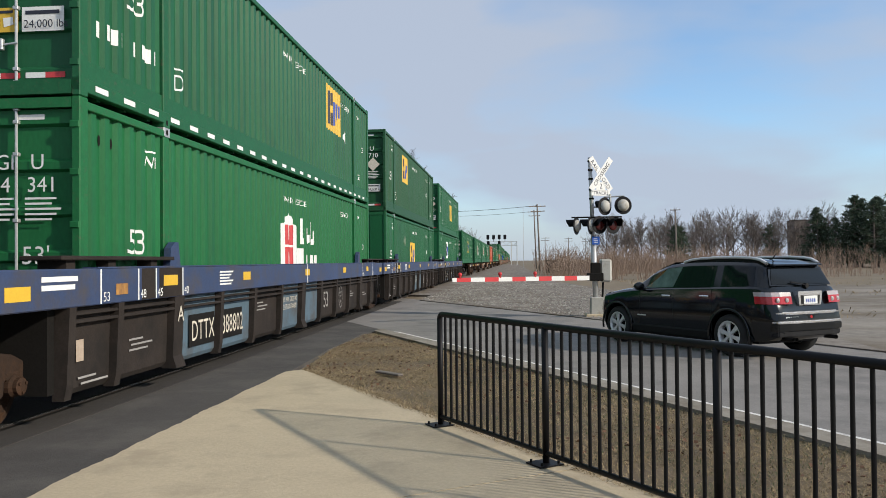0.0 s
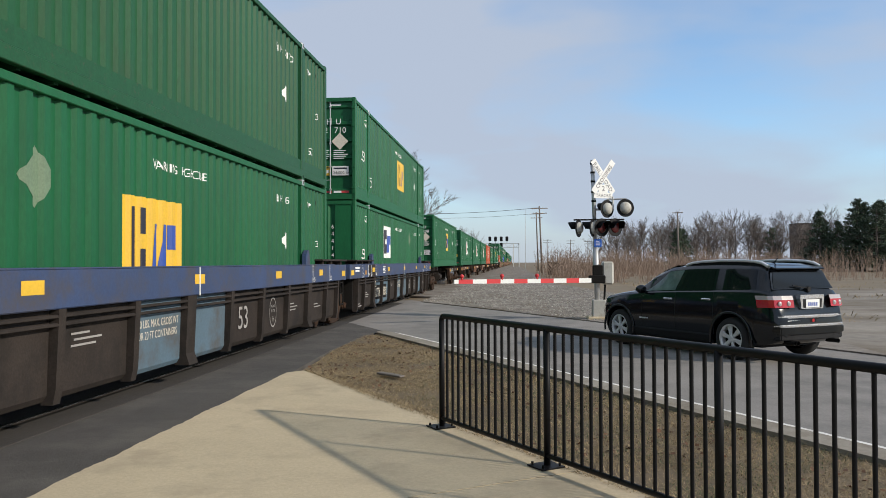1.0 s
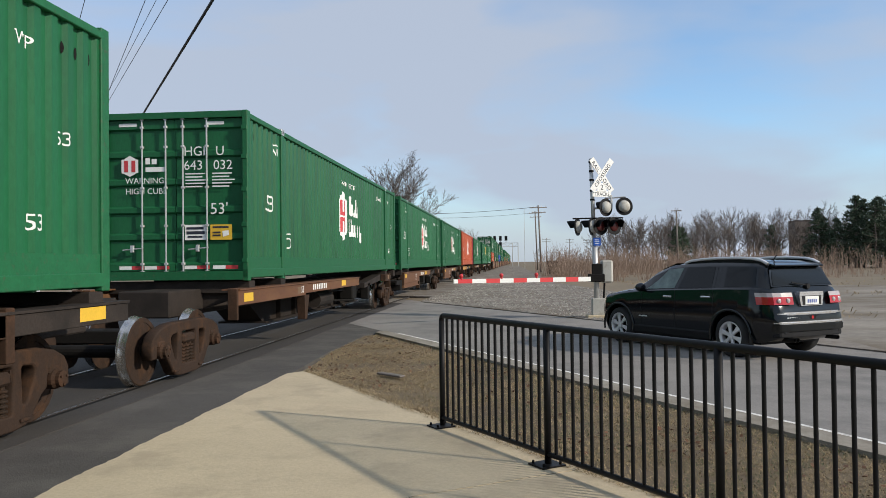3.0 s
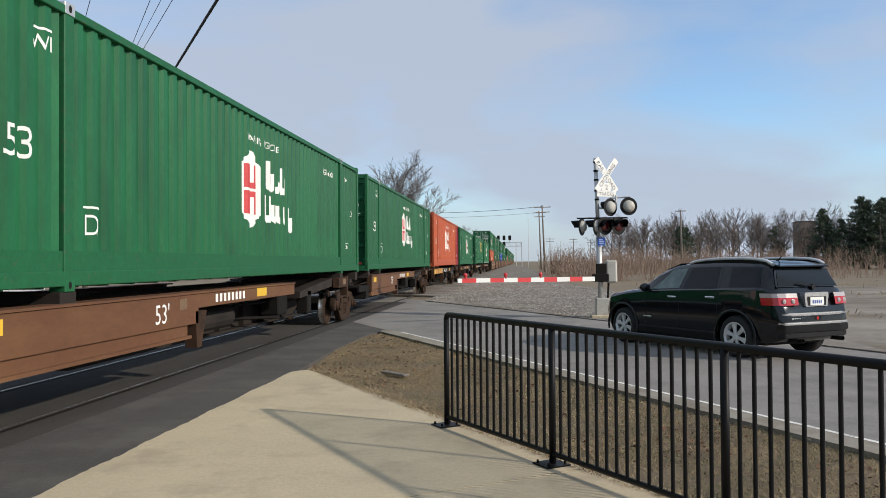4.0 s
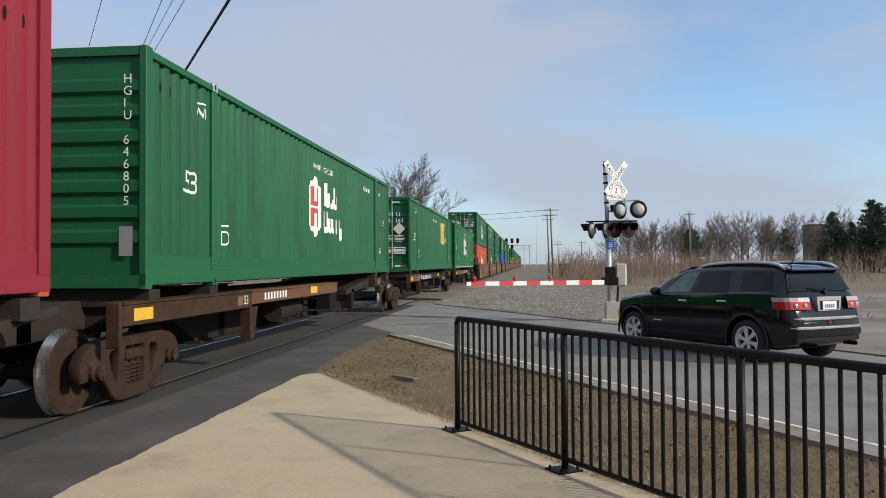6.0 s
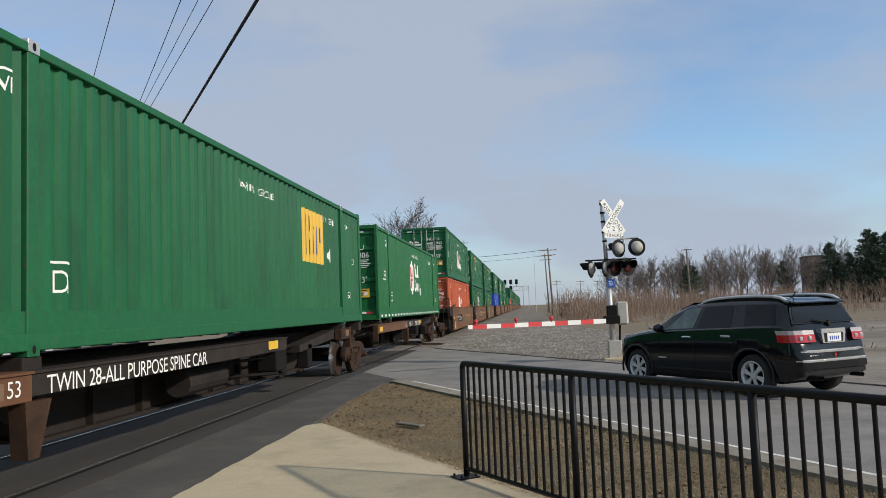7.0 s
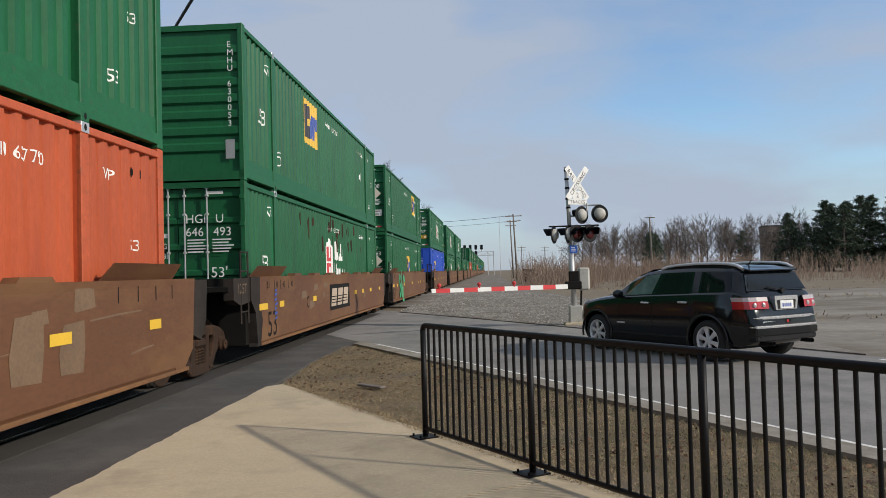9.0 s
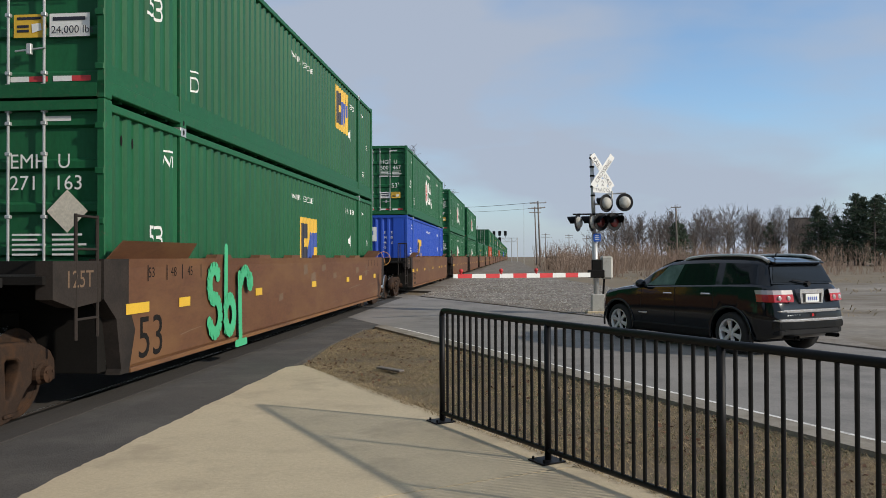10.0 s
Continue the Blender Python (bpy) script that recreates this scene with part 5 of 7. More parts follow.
    tube(bm, (0.75, 8.0, 0.85), (0.75, 12.6, 0.80), 0.025, 6)
    tube(bm, (1.05, 8.6, 1.0), (1.05, 13.5, 0.98), 0.022, 6)
    box(bm, 0.6, 1.0, 9.8, 10.4, 0.55, 0.95, 0.03)
    box(bm, 0.95, 1.2, 11.2, 11.5, 0.5, 1.0, 0.02)
    tube(bm, (0.4, 8.2, 0.6), (1.1, 9.5, 0.55), 0.03, 6)
    part("brake_gear", bm, M["dark_steel"], c)
    for y, w, z in ((y0 + 0.25, 0.45, 1.00), (y0 + deep - 0.6, 0.22, 1.0), (y1 - (1.0 if number else 2.2), 0.5, 1.04), (13.85, 0.30, 1.05)):
        flat_mark("reflector", poly_bm(rect(0, w, 0, 0.14)), "yellow" if w > 0.3 else "patch_brown", c, 1.3825, y, z)
    flat_mark("lettering", text_bm("53'" if panel else "53", 0.24 if panel else 0.14), "white", c, 1.3825, y0 + deep - (1.3 if panel else 0.35), 0.86 if panel else 1.01)
    if number:
        first = number.startswith("TTRX")
        if first:
            flat_mark("lettering", text_bm("P-28/1-57", 0.16, 0.95), "white", c, 1.3825, y0 + deep + 0.35, 1.02)
        flat_mark("lettering", text_bm(number, 0.20 if "TTAX" in number else 0.17, 1.15 if "TTAX" in number else 0.95), "white", c, 1.3825, y0 + deep + (1.9 if first else 0.2), 0.995)
    else:
        flat_mark("stencil_bars", poly_bm(*[rect(0.16 * i, 0.16 * i + 0.09, 0, 0.12) for i in range(8)]), "white", c, 1.3825, y0 + deep + 0.6, 1.04)
    MOVING.append((c, (TX, s, 0.0)))
    return c


S = {"A": 7.77, "B": 27.19, "C": 46.69, "D": 67.44, "E": 88.10, "F": 105.75, "G": 123.25, "H": 141.31, "I": 159.33, "J": 180.25, "K": 198.89, "L": 220.09, "M": 239.80, "N": 259.12, "O": 283.25, "P": 304.55, "Q": 324.7}
# stacked cars with blue sills
blue_well(S["A"] - 19.5, "B", False)
container("green", S["A"] - 19.5, LOW, logo="hex")
blue_well(S["A"], "A", True, ("DTTX", "888802"))
container("bright_green", S["A"], LOW, number=("HGIU", "644341"), logo="hex", ly=7.7, lz=1.47)
upper = container("green", S["A"], HIGH, number=("EMHU", "264208"), logo="sq", ly=11.7, lz=2.05, strips=True)
for k in range(9):
    if k != 4:
        part("stencil_mark", shaped(poly_bm(rect(0.44 + 0.165 * k, 0.52 + 0.165 * k, 0.74, 0.92)), "white", 0, 0, 0.0), None, upper, "white stencil bar")
blue_well(S["B"], "B", True)
lower = container("green", S["B"], LOW, near="ribbed", number=("EMHU", "635"), logo="sq", ly=7.35, lz=1.40)
stick_on_side("diamond_placard", poly_bm(((0, -0.30), (0.27, 0), (0, 0.30), (-0.27, 0))), M["holder"], lower, 4.95, 1.97, "dull painted diamond placard holder")
container("dark_green", S["B"], HIGH, number=("EMHU", "271710"), logo="sq", ly=5.1, lz=2.03)
blue_well(S["C"], "C", True, ("DTTX", "888802"))
lower = container("green", S["C"], LOW, near="ribbed", number=("EMHU", "644146"), logo="sqw", ly=5.6, lz=1.85)
stick_on_side("diamond_placard", poly_bm(((0, -0.30), (0.27, 0), (0, 0.30), (-0.27, 0))), M["holder"], lower, 11.3, 2.10, "dull painted diamond placard holder")
container("green", S["C"], HIGH, number=("EMHU", "272710"), logo="sq", ly=8.8, lz=1.6)
# single level on spine cars
for k, logo, number, near, color, beam in (("D", "sq", ("EMHU", "264208"), "door", "green", "rust_brown"), ("E", "hex", ("HGIU", "643032"), "door", "green", "rust_brown"), ("F", "hex", ("HGIU", "633085"), "door", "green", "rust_brown"), ("G", "hex", ("HGIU", "520650"), "door", "green", "rust_brown"), ("H", "hex", ("HGIU", "632410"), "door", "orange", "ochre"), ("I", "hex", ("HGIU", "646805"), "front", "green", "rust"), ("J", "sq", ("EMHU", "278161"), "door", "green", "rust_brown"), ("K", "hex", ("HGIU", "521806"), "door", "bright_green", "rust_brown")):
    lay = {"D": (9.0, 16.4, 0.5, "TTAX 556781"), "F": (0.2, 9.6, 4.8, ""), "G": (0.2, 9.6, 4.8, ""), "H": (-0.7, 8.9, 4.6, "TTAX 556788"), "J": (-0.7, 9.2, 2.6, "TWIN 28-ALL PURPOSE SPINE CAR"), "K": (-0.7, 8.9, 5.6, "TTRX 370321")}.get(k, (-0.7, 8.9, 4.0, ""))
    spine_car(S[k], beam, lay[3], lay[0], lay[1], lay[2], k in "FG")
    container(color, S[k], FLAT, near=near, number=number, logo=logo, strips=k == "K", look_words="riding on a spine car", end_color="red" if k == "H" else None, ly={"H": 6.95, "J": 11.6, "K": 7.25}.get(k), lz={"H": 1.55, "J": 1.9, "D": 1.58}.get(k, 1.52))
# stacked cars with brown sides
brown_well(S["L"], 0)
container("orange", S["L"], LOW, number=("HGIU", "637790"), logo="hex", ly=7.35, lz=1.30)
container("green", S["L"], HIGH, number=("HGIU", "648943"), logo="hex", ly=7.4, lz=1.4)
brown_well(S["M"], 1)
rust_streaks(container("green", S["M"], LOW, number=("HGIU", "646493"), logo="hex", ly=7.5, lz=1.48, look_words="streaked with rust"))
container("green", S["M"], HIGH, near="front", number=("EMHU", "630053"), logo="sq", ly=5.6, lz=2.05)
brown_well(S["N"], 2)
container("green", S["N"], LOW, number=("EMHU", "271163"), logo="sq", ly=8.7, lz=1.45)
container("green", S["N"], HIGH, number=("EMHU", "278300"), logo="sq", ly=12.0, lz=2.08)
brown_well(S["O"], 3)
container("blue", S["O"], LOW, near="ribbed", number=("EMHU", "503"), logo="sq", ly=4.5, lz=1.4)
container("green", S["O"], HIGH, number=("HGIU", "500467"), logo="hex")
brown_well(S["P"], 4)
container("green", S["P"], LOW, logo="hex", lz=1.35)
container("green", S["P"], HIGH, logo="hex")
brown_well(S["Q"], 5)
container("green", S["Q"], LOW, logo="hex", lz=1.35)
container("green", S["Q"], HIGH, logo="hex")
far = [("green", None), ("green", None), ("red_mix", "green"), ("green", "green"), ("bright_green", "green"), ("green", "dark_green"), ("orange", "green"), ("green", "green"), ("bright_green", "green"), ("green", "green"), ("blue", "green"), ("green", "bright_green"), ("green", "green"), ("dark_green", "green"), ("green", "green"), ("green", "bright_green"), ("orange", "green"), ("green", "green")]
for i, (lo, hi) in enumerate(far):
    s0 = 345.0 + 19.6 * i
    brown_well(s0, 6 + i)
    container("orange" if lo == "red_mix" else lo, s0, LOW, logo="hex" if i % 3 else "sq", detail=False, near="door" if i % 2 else "front")
    if hi:
        container(hi, s0, HIGH, logo="hex" if i % 2 else "sq", detail=False)
for s0 in (S["A"] - 1.67, 25.52, 45.0, 64.5, 69.0, 82.0, 86.2, 103.5, 121.12, 138.9, 155.14, 159.5, 177.9, 196.43, 213.4, 218.5, 238.1, 257.4, 276.9, 281.6, 301.0, 303.0, 322.8, 343.0):
    truck(s0)
for i in range(1, 18):
    truck(345.0 + 19.6 * i - 1.7)


# ---- grade-crossing signal with gate ----
MAST = Vector((2.19, 22.1))


def lamp_unit(parent, x, z, facing, y=0.0):
    """Round black target with visor, housing behind and a lens in front."""
    d = Vector((*facing, 0)).normalized()
    at = Vector((x, y, z))
    up = Vector((0, 0, 1))
    m = Matrix.Translation(at) @ d.to_track_quat("Z", "Y").to_matrix().to_4x4()
    bm = bm_new()
    bmesh.ops.create_cone(bm, cap_ends=True, segments=28, radius1=0.25, radius2=0.25, depth=0.012, matrix=m)
    plate = part("target_plate", bm, M["black"], parent, smooth=False)
    bm = bm_new()
    n = 20
    rings = []
    for k, (dist, r) in enumerate(((-0.008, 0.17), (-0.05, 0.16), (-0.10, 0.12), (-0.12, 0.04))):
        rings.append([bm.verts.new(m @ Vector((r * math.cos(2 * math.pi * i / n), r * math.sin(2 * math.pi * i / n), dist))) for i in range(n)])
    for p, q in zip(rings, rings[1:]):
        for i in range(n):
            bm.faces.new((p[i], p[(i + 1) % n], q[(i + 1) % n], q[i]))
    bm.faces.new(rings[-1])
    bmesh.ops.recalc_face_normals(bm, faces=bm.faces)
    part("lamp_housing", bm, M["box_paint"], plate, "dull aluminium lamp housing", smooth=True)
    bm = bm_new()
    bmesh.ops.create_uvsphere(bm, u_segments=16, v_segments=8, radius=0.16, matrix=m @ Matrix.Translation((0, 0, 0.01)) @ Matrix.Diagonal((1, 1, 0.25, 1)))
    part("lens", bm, M["lens_red"], plate, "dark red unlit lens", smooth=True)
    bm = bm_new()
    ring = []
    for k in range(17):
        a = radians(-10 + 200 * k / 16)
        # the visor covers the upper half
        side = up.cross(d).normalized()
        e = side * math.cos(a) * 0.18 + up * math.sin(a) * 0.18
        ln = 0.30 * (0.55 + 0.45 * max(0, math.sin(a)))
        ring.append((bm.verts.new(at + e + d * 0.006), bm.verts.new(at + e * 0.97 + d * ln)))
    for p, q in zip(ring, ring[1:]):
        bm.faces.new((p[0], q[0], q[1], p[1]))
    geo = bmesh.ops.solidify(bm, geom=bm.faces[:], thickness=0.006)
    part("visor", bm, M["black"], plate)


M["lens_red"] = mat("lens_red", (0.06, 0.010, 0.010), 0.15, fine=90, coarse=5, vary=0.2, bump=0.1)
M["sign_blue"] = mat("sign_blue", (0.02, 0.12, 0.55), 0.5, fine=40, coarse=3, vary=0.1, bump=0)


def crossing_signal():
    c = thing("crossing_signal", "silver railroad crossing signal mast with crossbuck and lamps", "crossing signal", m=pose(MAST.x, MAST.y, 0))
    lean = lambda z: -0.030 * z
    bm = bm_new()
    tube(bm, (0, 0, 0.1), (lean(2.2), 0, 2.2), 0.075, 14)
    tube(bm, (lean(2.2), 0, 2.2), (lean(4.45), 0, 4.45), 0.055, 12)
    part("mast", bm, M["aluminium"], c, smooth=True)
    for z in (3.3, 3.55, 3.85, 4.1, 4.35):
        bm = bm_new()
        tube(bm, (lean(z), 0, z - 0.025), (lean(z), 0, z + 0.025), 0.066, 12)
        part("band_clamp", bm, M["dark_steel"], c)
    bm = bm_new()
    box(bm, -0.30, 0.30, -0.30, 0.30, -0.05, 0.10, 0.02)
    part("foundation", bm, M["concrete"], c)
    bm = bm_new()
    box(bm, -0.16, 0.20, -0.19, 0.14, 0.08, 0.56, 0.02)
    part("junction_box", bm, M["box_paint"], c)
    bm = bm_new()
    tube(bm, (0.17, 0.0, 0.5), (0.20, 0, 1.05), 0.028, 8)
    part("conduit", bm, M["dark_steel"], c)
    # crossbuck faces the road's traffic
    f = Vector((0.52, -0.854, 0)).normalized()
    face = Matrix.Translation((lean(3.95) + 0.27, -0.09, 3.97)) @ pose(0, 0, 0, 90, 0, math.degrees(math.atan2(f.x, -f.y)))
    for words, ang, lift in (("RAIL   ROAD", -52, 0.0), ("CROSSING", 52, 0.014)):
        rot = face @ Matrix.Rotation(radians(ang), 4, "Z")
        bm = bm_new()
        box(bm, -0.56, 0.56, -0.092, 0.092, lift, lift + 0.008, 0.003)
        bmesh.ops.transform(bm, matrix=rot, verts=bm.verts)
        blade = part("crossbuck_blade", bm, M["white"], c, "white reflective crossbuck blade")
        bm = text_bm(words, 0.112, 1.06)
        w = max(v.co.x for v in bm.verts)
        for v in bm.verts:
            v.co = rot @ Vector((v.co.x - w / 2, v.co.y - 0.068, lift + 0.0115))
        part("lettering", bm, M["navy"], blade, "black lettering")
    bm = bm_new()
    box(bm, -0.16, 0.16, -0.46, -0.22, -0.006, 0.004, 0.002)
    box(bm, -0.32, 0.32, -0.60, -0.44, -0.006, 0.004, 0.002)
    bmesh.ops.transform(bm, matrix=face, verts=bm.verts)
    plate = part("track_count_sign", bm, M["white"], c, "white track count sign")
    for words, h, v0 in (("2", 0.14, -0.40), ("TRACKS", 0.09, -0.565)):
        bm = text_bm(words, h, 1.1)
        w = max(v.co.x for v in bm.verts)
        for v in bm.verts:
            v.co = face @ Vector((v.co.x - w / 2, v.co.y + v0, 0.0075))
        part("lettering", bm, M["navy"], plate, "black lettering")
    # cross arms and lamps
    bm = bm_new()
    tube(bm, (-0.66, -0.05, 2.78), (0.72, -0.10, 2.78), 0.022, 8)
    part("lamp_arm", bm, M["dark_steel"], c)
    bm = bm_new()
    tube(bm, (-0.14, 0, 3.07), (0.42, 0.0, 3.07), 0.035, 8)
    tube(bm, (0.42, 0, 3.07), (0.42, 0, 3.42), 0.03, 8)
    tube(bm, (0.25, 0, 3.34), (0.80, -0.02, 3.36), 0.022, 8)
    part("lamp_arm", bm, M["aluminium"], c)
    lamp_unit(c, -0.52, 2.55, (-0.86, 0.40), -0.02)
    lamp_unit(c, -0.14, 2.55, (-0.86, 0.40), -0.12)
    lamp_unit(c, 0.10, 2.56, (0.55, -0.83), -0.16)
    lamp_unit(c, 0.47, 2.56, (0.55, -0.83), -0.12)
    lamp_unit(c, 0.26, 3.08, (-0.62, 0.78), -0.05)
    lamp_unit(c, 0.76, 3.10, (-0.25, 0.96), -0.05)
    bm = bm_new()
    box(bm, -0.10, 0.10, -0.10, -0.09, 2.02, 2.24, 0.003)
    part("notice_plate", bm, M["sign_blue"], c, "small blue notice plate")
    flat = poly_bm(rect(-0.06, 0.06, 0, 0.02), rect(-0.06, 0.06, 0.05, 0.07), rect(-0.06, 0.04, 0.10, 0.12))
    for v in flat.verts:
        v.co = (v.co.x, -0.104, 2.07 + v.co.y)
    part("notice_bars", flat, M["white"], c)
    return c


def crossing_gate():
    """The lowered gate, hung at the mast: mechanism box, counterweights, striped arm with lamps."""
    g = thing("crossing_gate", "lowered red-and-white striped crossing gate arm", "gate", m=pose(MAST.x, MAST.y, 0))
    d = -ROAD_N
    bm = bm_new()
    box(bm, 0.10, 0.42, -0.18, 0.16, 0.98, 1.62, 0.05)
    part("mechanism_box", bm, M["box_paint"], g)
    bm = bm_new()
    box(bm, -0.16, 0.12, -0.24, -0.08, 1.02, 1.52, 0.02)
    part("counterweight", bm, M["dark_steel"], g)
    bm = bm_new()
    box(bm, -0.28, 0.18, -0.30, -0.24, 1.02, 1.24, 0.02)
    part("arm_hub", bm, M["dark_steel"], g)
    z0 = 1.10
    for i in range(11):
        a, b = 0.25 + 0.40 * i, 0.25 + 0.40 * (i + 1)
        if i == 10:
            b = a + 0.12
        bm = bm_new()
        h = 0.062 - 0.001 * i
        q = []
        zz = lambda t: z0 + 0.004 * t
        for t in (a, b):
            p = d * t
            n = Vector((-d.y, d.x)) * 0.02
            q.append([(p.x + n.x, p.y + n.y - 0.2, zz(t) - h), (p.x - n.x, p.y - n.y - 0.2, zz(t) - h), (p.x - n.x, p.y - n.y - 0.2, zz(t) + h), (p.x + n.x, p.y + n.y - 0.2, zz(t) + h)])
        lo, hi = [[bm.verts.new(v) for v in r] for r in q]
        bm.faces.new(lo), bm.faces.new(hi[::-1])
        for k in range(4):
            bm.faces.new((lo[k], hi[k], hi[(k + 1) % 4], lo[(k + 1) % 4]))
        bmesh.ops.recalc_face_normals(bm, faces=bm.faces)
        part("arm_stripe", bm, M["gate_red" if i % 2 else "white"], g)
    for t in (4.15, 3.0, 1.95):
        p = d * t
        bm = bm_new()
        bmesh.ops.create_uvsphere(bm, u_segments=10, v_segments=8, radius=0.055, matrix=Matrix.Translation((p.x, p.y - 0.2, z0 + 0.15)))
        tube(bm, (p.x, p.y - 0.2, z0 + 0.05), (p.x, p.y - 0.2, z0 + 0.13), 0.03, 8)
        part("arm_lamp", bm, M["gate_red"], g, "small red gate lamp", smooth=True)
    return g


crossing_signal()
crossing_gate()

# ---- parked-at-the-gate car ----
M["car_paint"] = mat("black_car_paint", (0.005, 0.007, 0.009), 0.10, spec=0.5, fine=200, coarse=1.0, vary=0.2, bump=0)
M["car_trim"] = mat("black_plastic_trim", (0.010, 0.010, 0.011), 0.6, spec=0.2, fine=120, coarse=3, vary=0.2, bump=0.1)
M["tyre"] = mat("tyre_rubber", (0.02, 0.02, 0.02), 0.85, fine=60, coarse=3, vary=0.25, bump=0.2)
M["alloy"] = mat("alloy_rim", (0.70, 0.70, 0.70), 0.35, 0.3, fine=60, coarse=3, vary=0.1, bump=0.02)
M["satin"] = mat("satin_silver", (0.66, 0.66, 0.66), 0.38, 0.25, fine=60, coarse=3, vary=0.08, bump=0)
M["chrome"] = mat("chrome_trim", (0.74, 0.74, 0.75), 0.22, 0.85, fine=60, coarse=3, vary=0.06, bump=0)
M["tail_red"] = mat("tail_lamp_red", (0.42, 0.015, 0.02), 0.12, fine=30, coarse=4, vary=0.2, bump=0.05, coat=0.6)
M["tail_clear"] = mat("tail_lamp_clear", (0.42, 0.36, 0.35), 0.12, fine=30, coarse=4, vary=0.1, bump=0.05, coat=0.6)
M["tint"] = mat("tinted_glass", (0.007, 0.009, 0.010), 0.04, fine=60, coarse=2, vary=0.1, bump=0, spec=0.3)


M["green_tint"] = mat("light_green_glass", (0.13, 0.18, 0.165), 0.04, fine=5, coarse=3, vary=0.5, bump=0)

# y, then half width and height at sill, rocker, flank, belt, foot and head of the glass, roof edge, roof shoulder, and the crown height
STATIONS = [
    (2.38, (0.38, 0.44), (0.44, 0.50), (0.48, 0.62), (0.46, 0.72), (0.43, 0.76), (0.36, 0.78), (0.29, 0.79), (0.15, 0.80), 0.80),
    (2.29, (0.62, 0.30), (0.70, 0.42), (0.74, 0.66), (0.71, 0.83), (0.66, 0.88), (0.57, 0.915), (0.45, 0.93), (0.25, 0.94), 0.945),
    (2.00, (0.84, 0.25), (0.905, 0.42), (0.93, 0.70), (0.89, 0.94), (0.85, 0.99), (0.73, 1.03), (0.57, 1.05), (0.32, 1.065), 1.07),
    (1.51, (0.90, 0.25), (0.955, 0.42), (0.975, 0.74), (0.935, 1.03), (0.88, 1.075), (0.76, 1.105), (0.60, 1.125), (0.34, 1.14), 1.145),
    (1.16, (0.90, 0.24), (0.955, 0.42), (0.975, 0.76), (0.945, 1.07), (0.90, 1.105), (0.78, 1.14), (0.62, 1.16), (0.35, 1.175), 1.18),
    (0.87, (0.90, 0.24), (0.955, 0.42), (0.975, 0.77), (0.950, 1.10), (0.908, 1.125), (0.81, 1.255), (0.72, 1.31), (0.42, 1.34), 1.35),
    (0.55, (0.90, 0.24), (0.955, 0.42), (0.975, 0.78), (0.950, 1.12), (0.910, 1.145), (0.795, 1.42), (0.71, 1.49), (0.42, 1.525), 1.535),
    (0.15, (0.90, 0.24), (0.955, 0.42), (0.975, 0.78), (0.950, 1.14), (0.910, 1.165), (0.775, 1.555), (0.70, 1.615), (0.42, 1.66), 1.67),
    (-0.35, (0.90, 0.24), (0.955, 0.42), (0.975, 0.79), (0.950, 1.16), (0.910, 1.185), (0.768, 1.59), (0.69, 1.66), (0.42, 1.70), 1.71),
    (-0.90, (0.90, 0.24), (0.955, 0.42), (0.978, 0.80), (0.950, 1.18), (0.910, 1.205), (0.764, 1.605), (0.69, 1.678), (0.42, 1.715), 1.725),
    (-1.51, (0.90, 0.26), (0.955, 0.43), (0.982, 0.80), (0.945, 1.20), (0.905, 1.23), (0.758, 1.61), (0.685, 1.678), (0.41, 1.712), 1.72),
    (-1.90, (0.89, 0.28), (0.950, 0.44), (0.970, 0.80), (0.930, 1.205), (0.885, 1.24), (0.745, 1.605), (0.67, 1.668), (0.41, 1.70), 1.705),
    (-2.06, (0.88, 0.30), (0.935, 0.45), (0.955, 0.79), (0.905, 1.205), (0.855, 1.24), (0.715, 1.575), (0.64, 1.63), (0.40, 1.655), 1.66),
    (-2.12, (0.87, 0.31), (0.925, 0.45), (0.942, 0.78), (0.890, 1.20), (0.84, 1.235), (0.705, 1.50), (0.63, 1.54), (0.40, 1.555), 1.56),
    (-2.24, (0.84, 0.33), (0.895, 0.46), (0.908, 0.76), (0.855, 1.17), (0.795, 1.215), (0.70, 1.235), (0.60, 1.243), (0.36, 1.248), 1.25),
    (-2.34, (0.80, 0.36), (0.850, 0.48), (0.860, 0.74), (0.80, 1.05), (0.72, 1.10), (0.62, 1.115), (0.50, 1.12), (0.30, 1.125), 1.125),
    (-2.42, (0.72, 0.42), (0.780, 0.50), (0.79, 0.66), (0.74, 0.82), (0.66, 0.86), (0.56, 0.87), (0.46, 0.875), (0.28, 0.88), 0.88),
    (-2.45, (0.66, 0.46), (0.720, 0.52), (0.73, 0.62), (0.68, 0.70), (0.60, 0.72), (0.50, 0.73), (0.40, 0.735), (0.24, 0.74), 0.74),
]


def station(y):
    for p, q in zip(STATIONS, STATIONS[1:]):
        if q[0] <= y <= p[0]:
            f = (p[0] - y) / (p[0] - q[0])
            return [(a[0] + (b[0] - a[0]) * f, a[1] + (b[1] - a[1]) * f) for a, b in zip(p[1:9], q[1:9])]
    return [tuple(v) for v in STATIONS[-1][1:9]]


def flank(y, t, sx, lift=0.005):
    """A point on the car's upper side, between the foot (0) and the head (1) of the glass."""
    st = station(y)
    (w0, z0), (w1, z1) = st[4], st[5]
    n = Vector((z1 - z0, -(w1 - w0))).normalized() * lift if z1 > z0 else Vector((lift, 0))
    return (sx * (w0 + (w1 - w0) * t + n.x), y, z0 + (z1 - z0) * t + n.y)


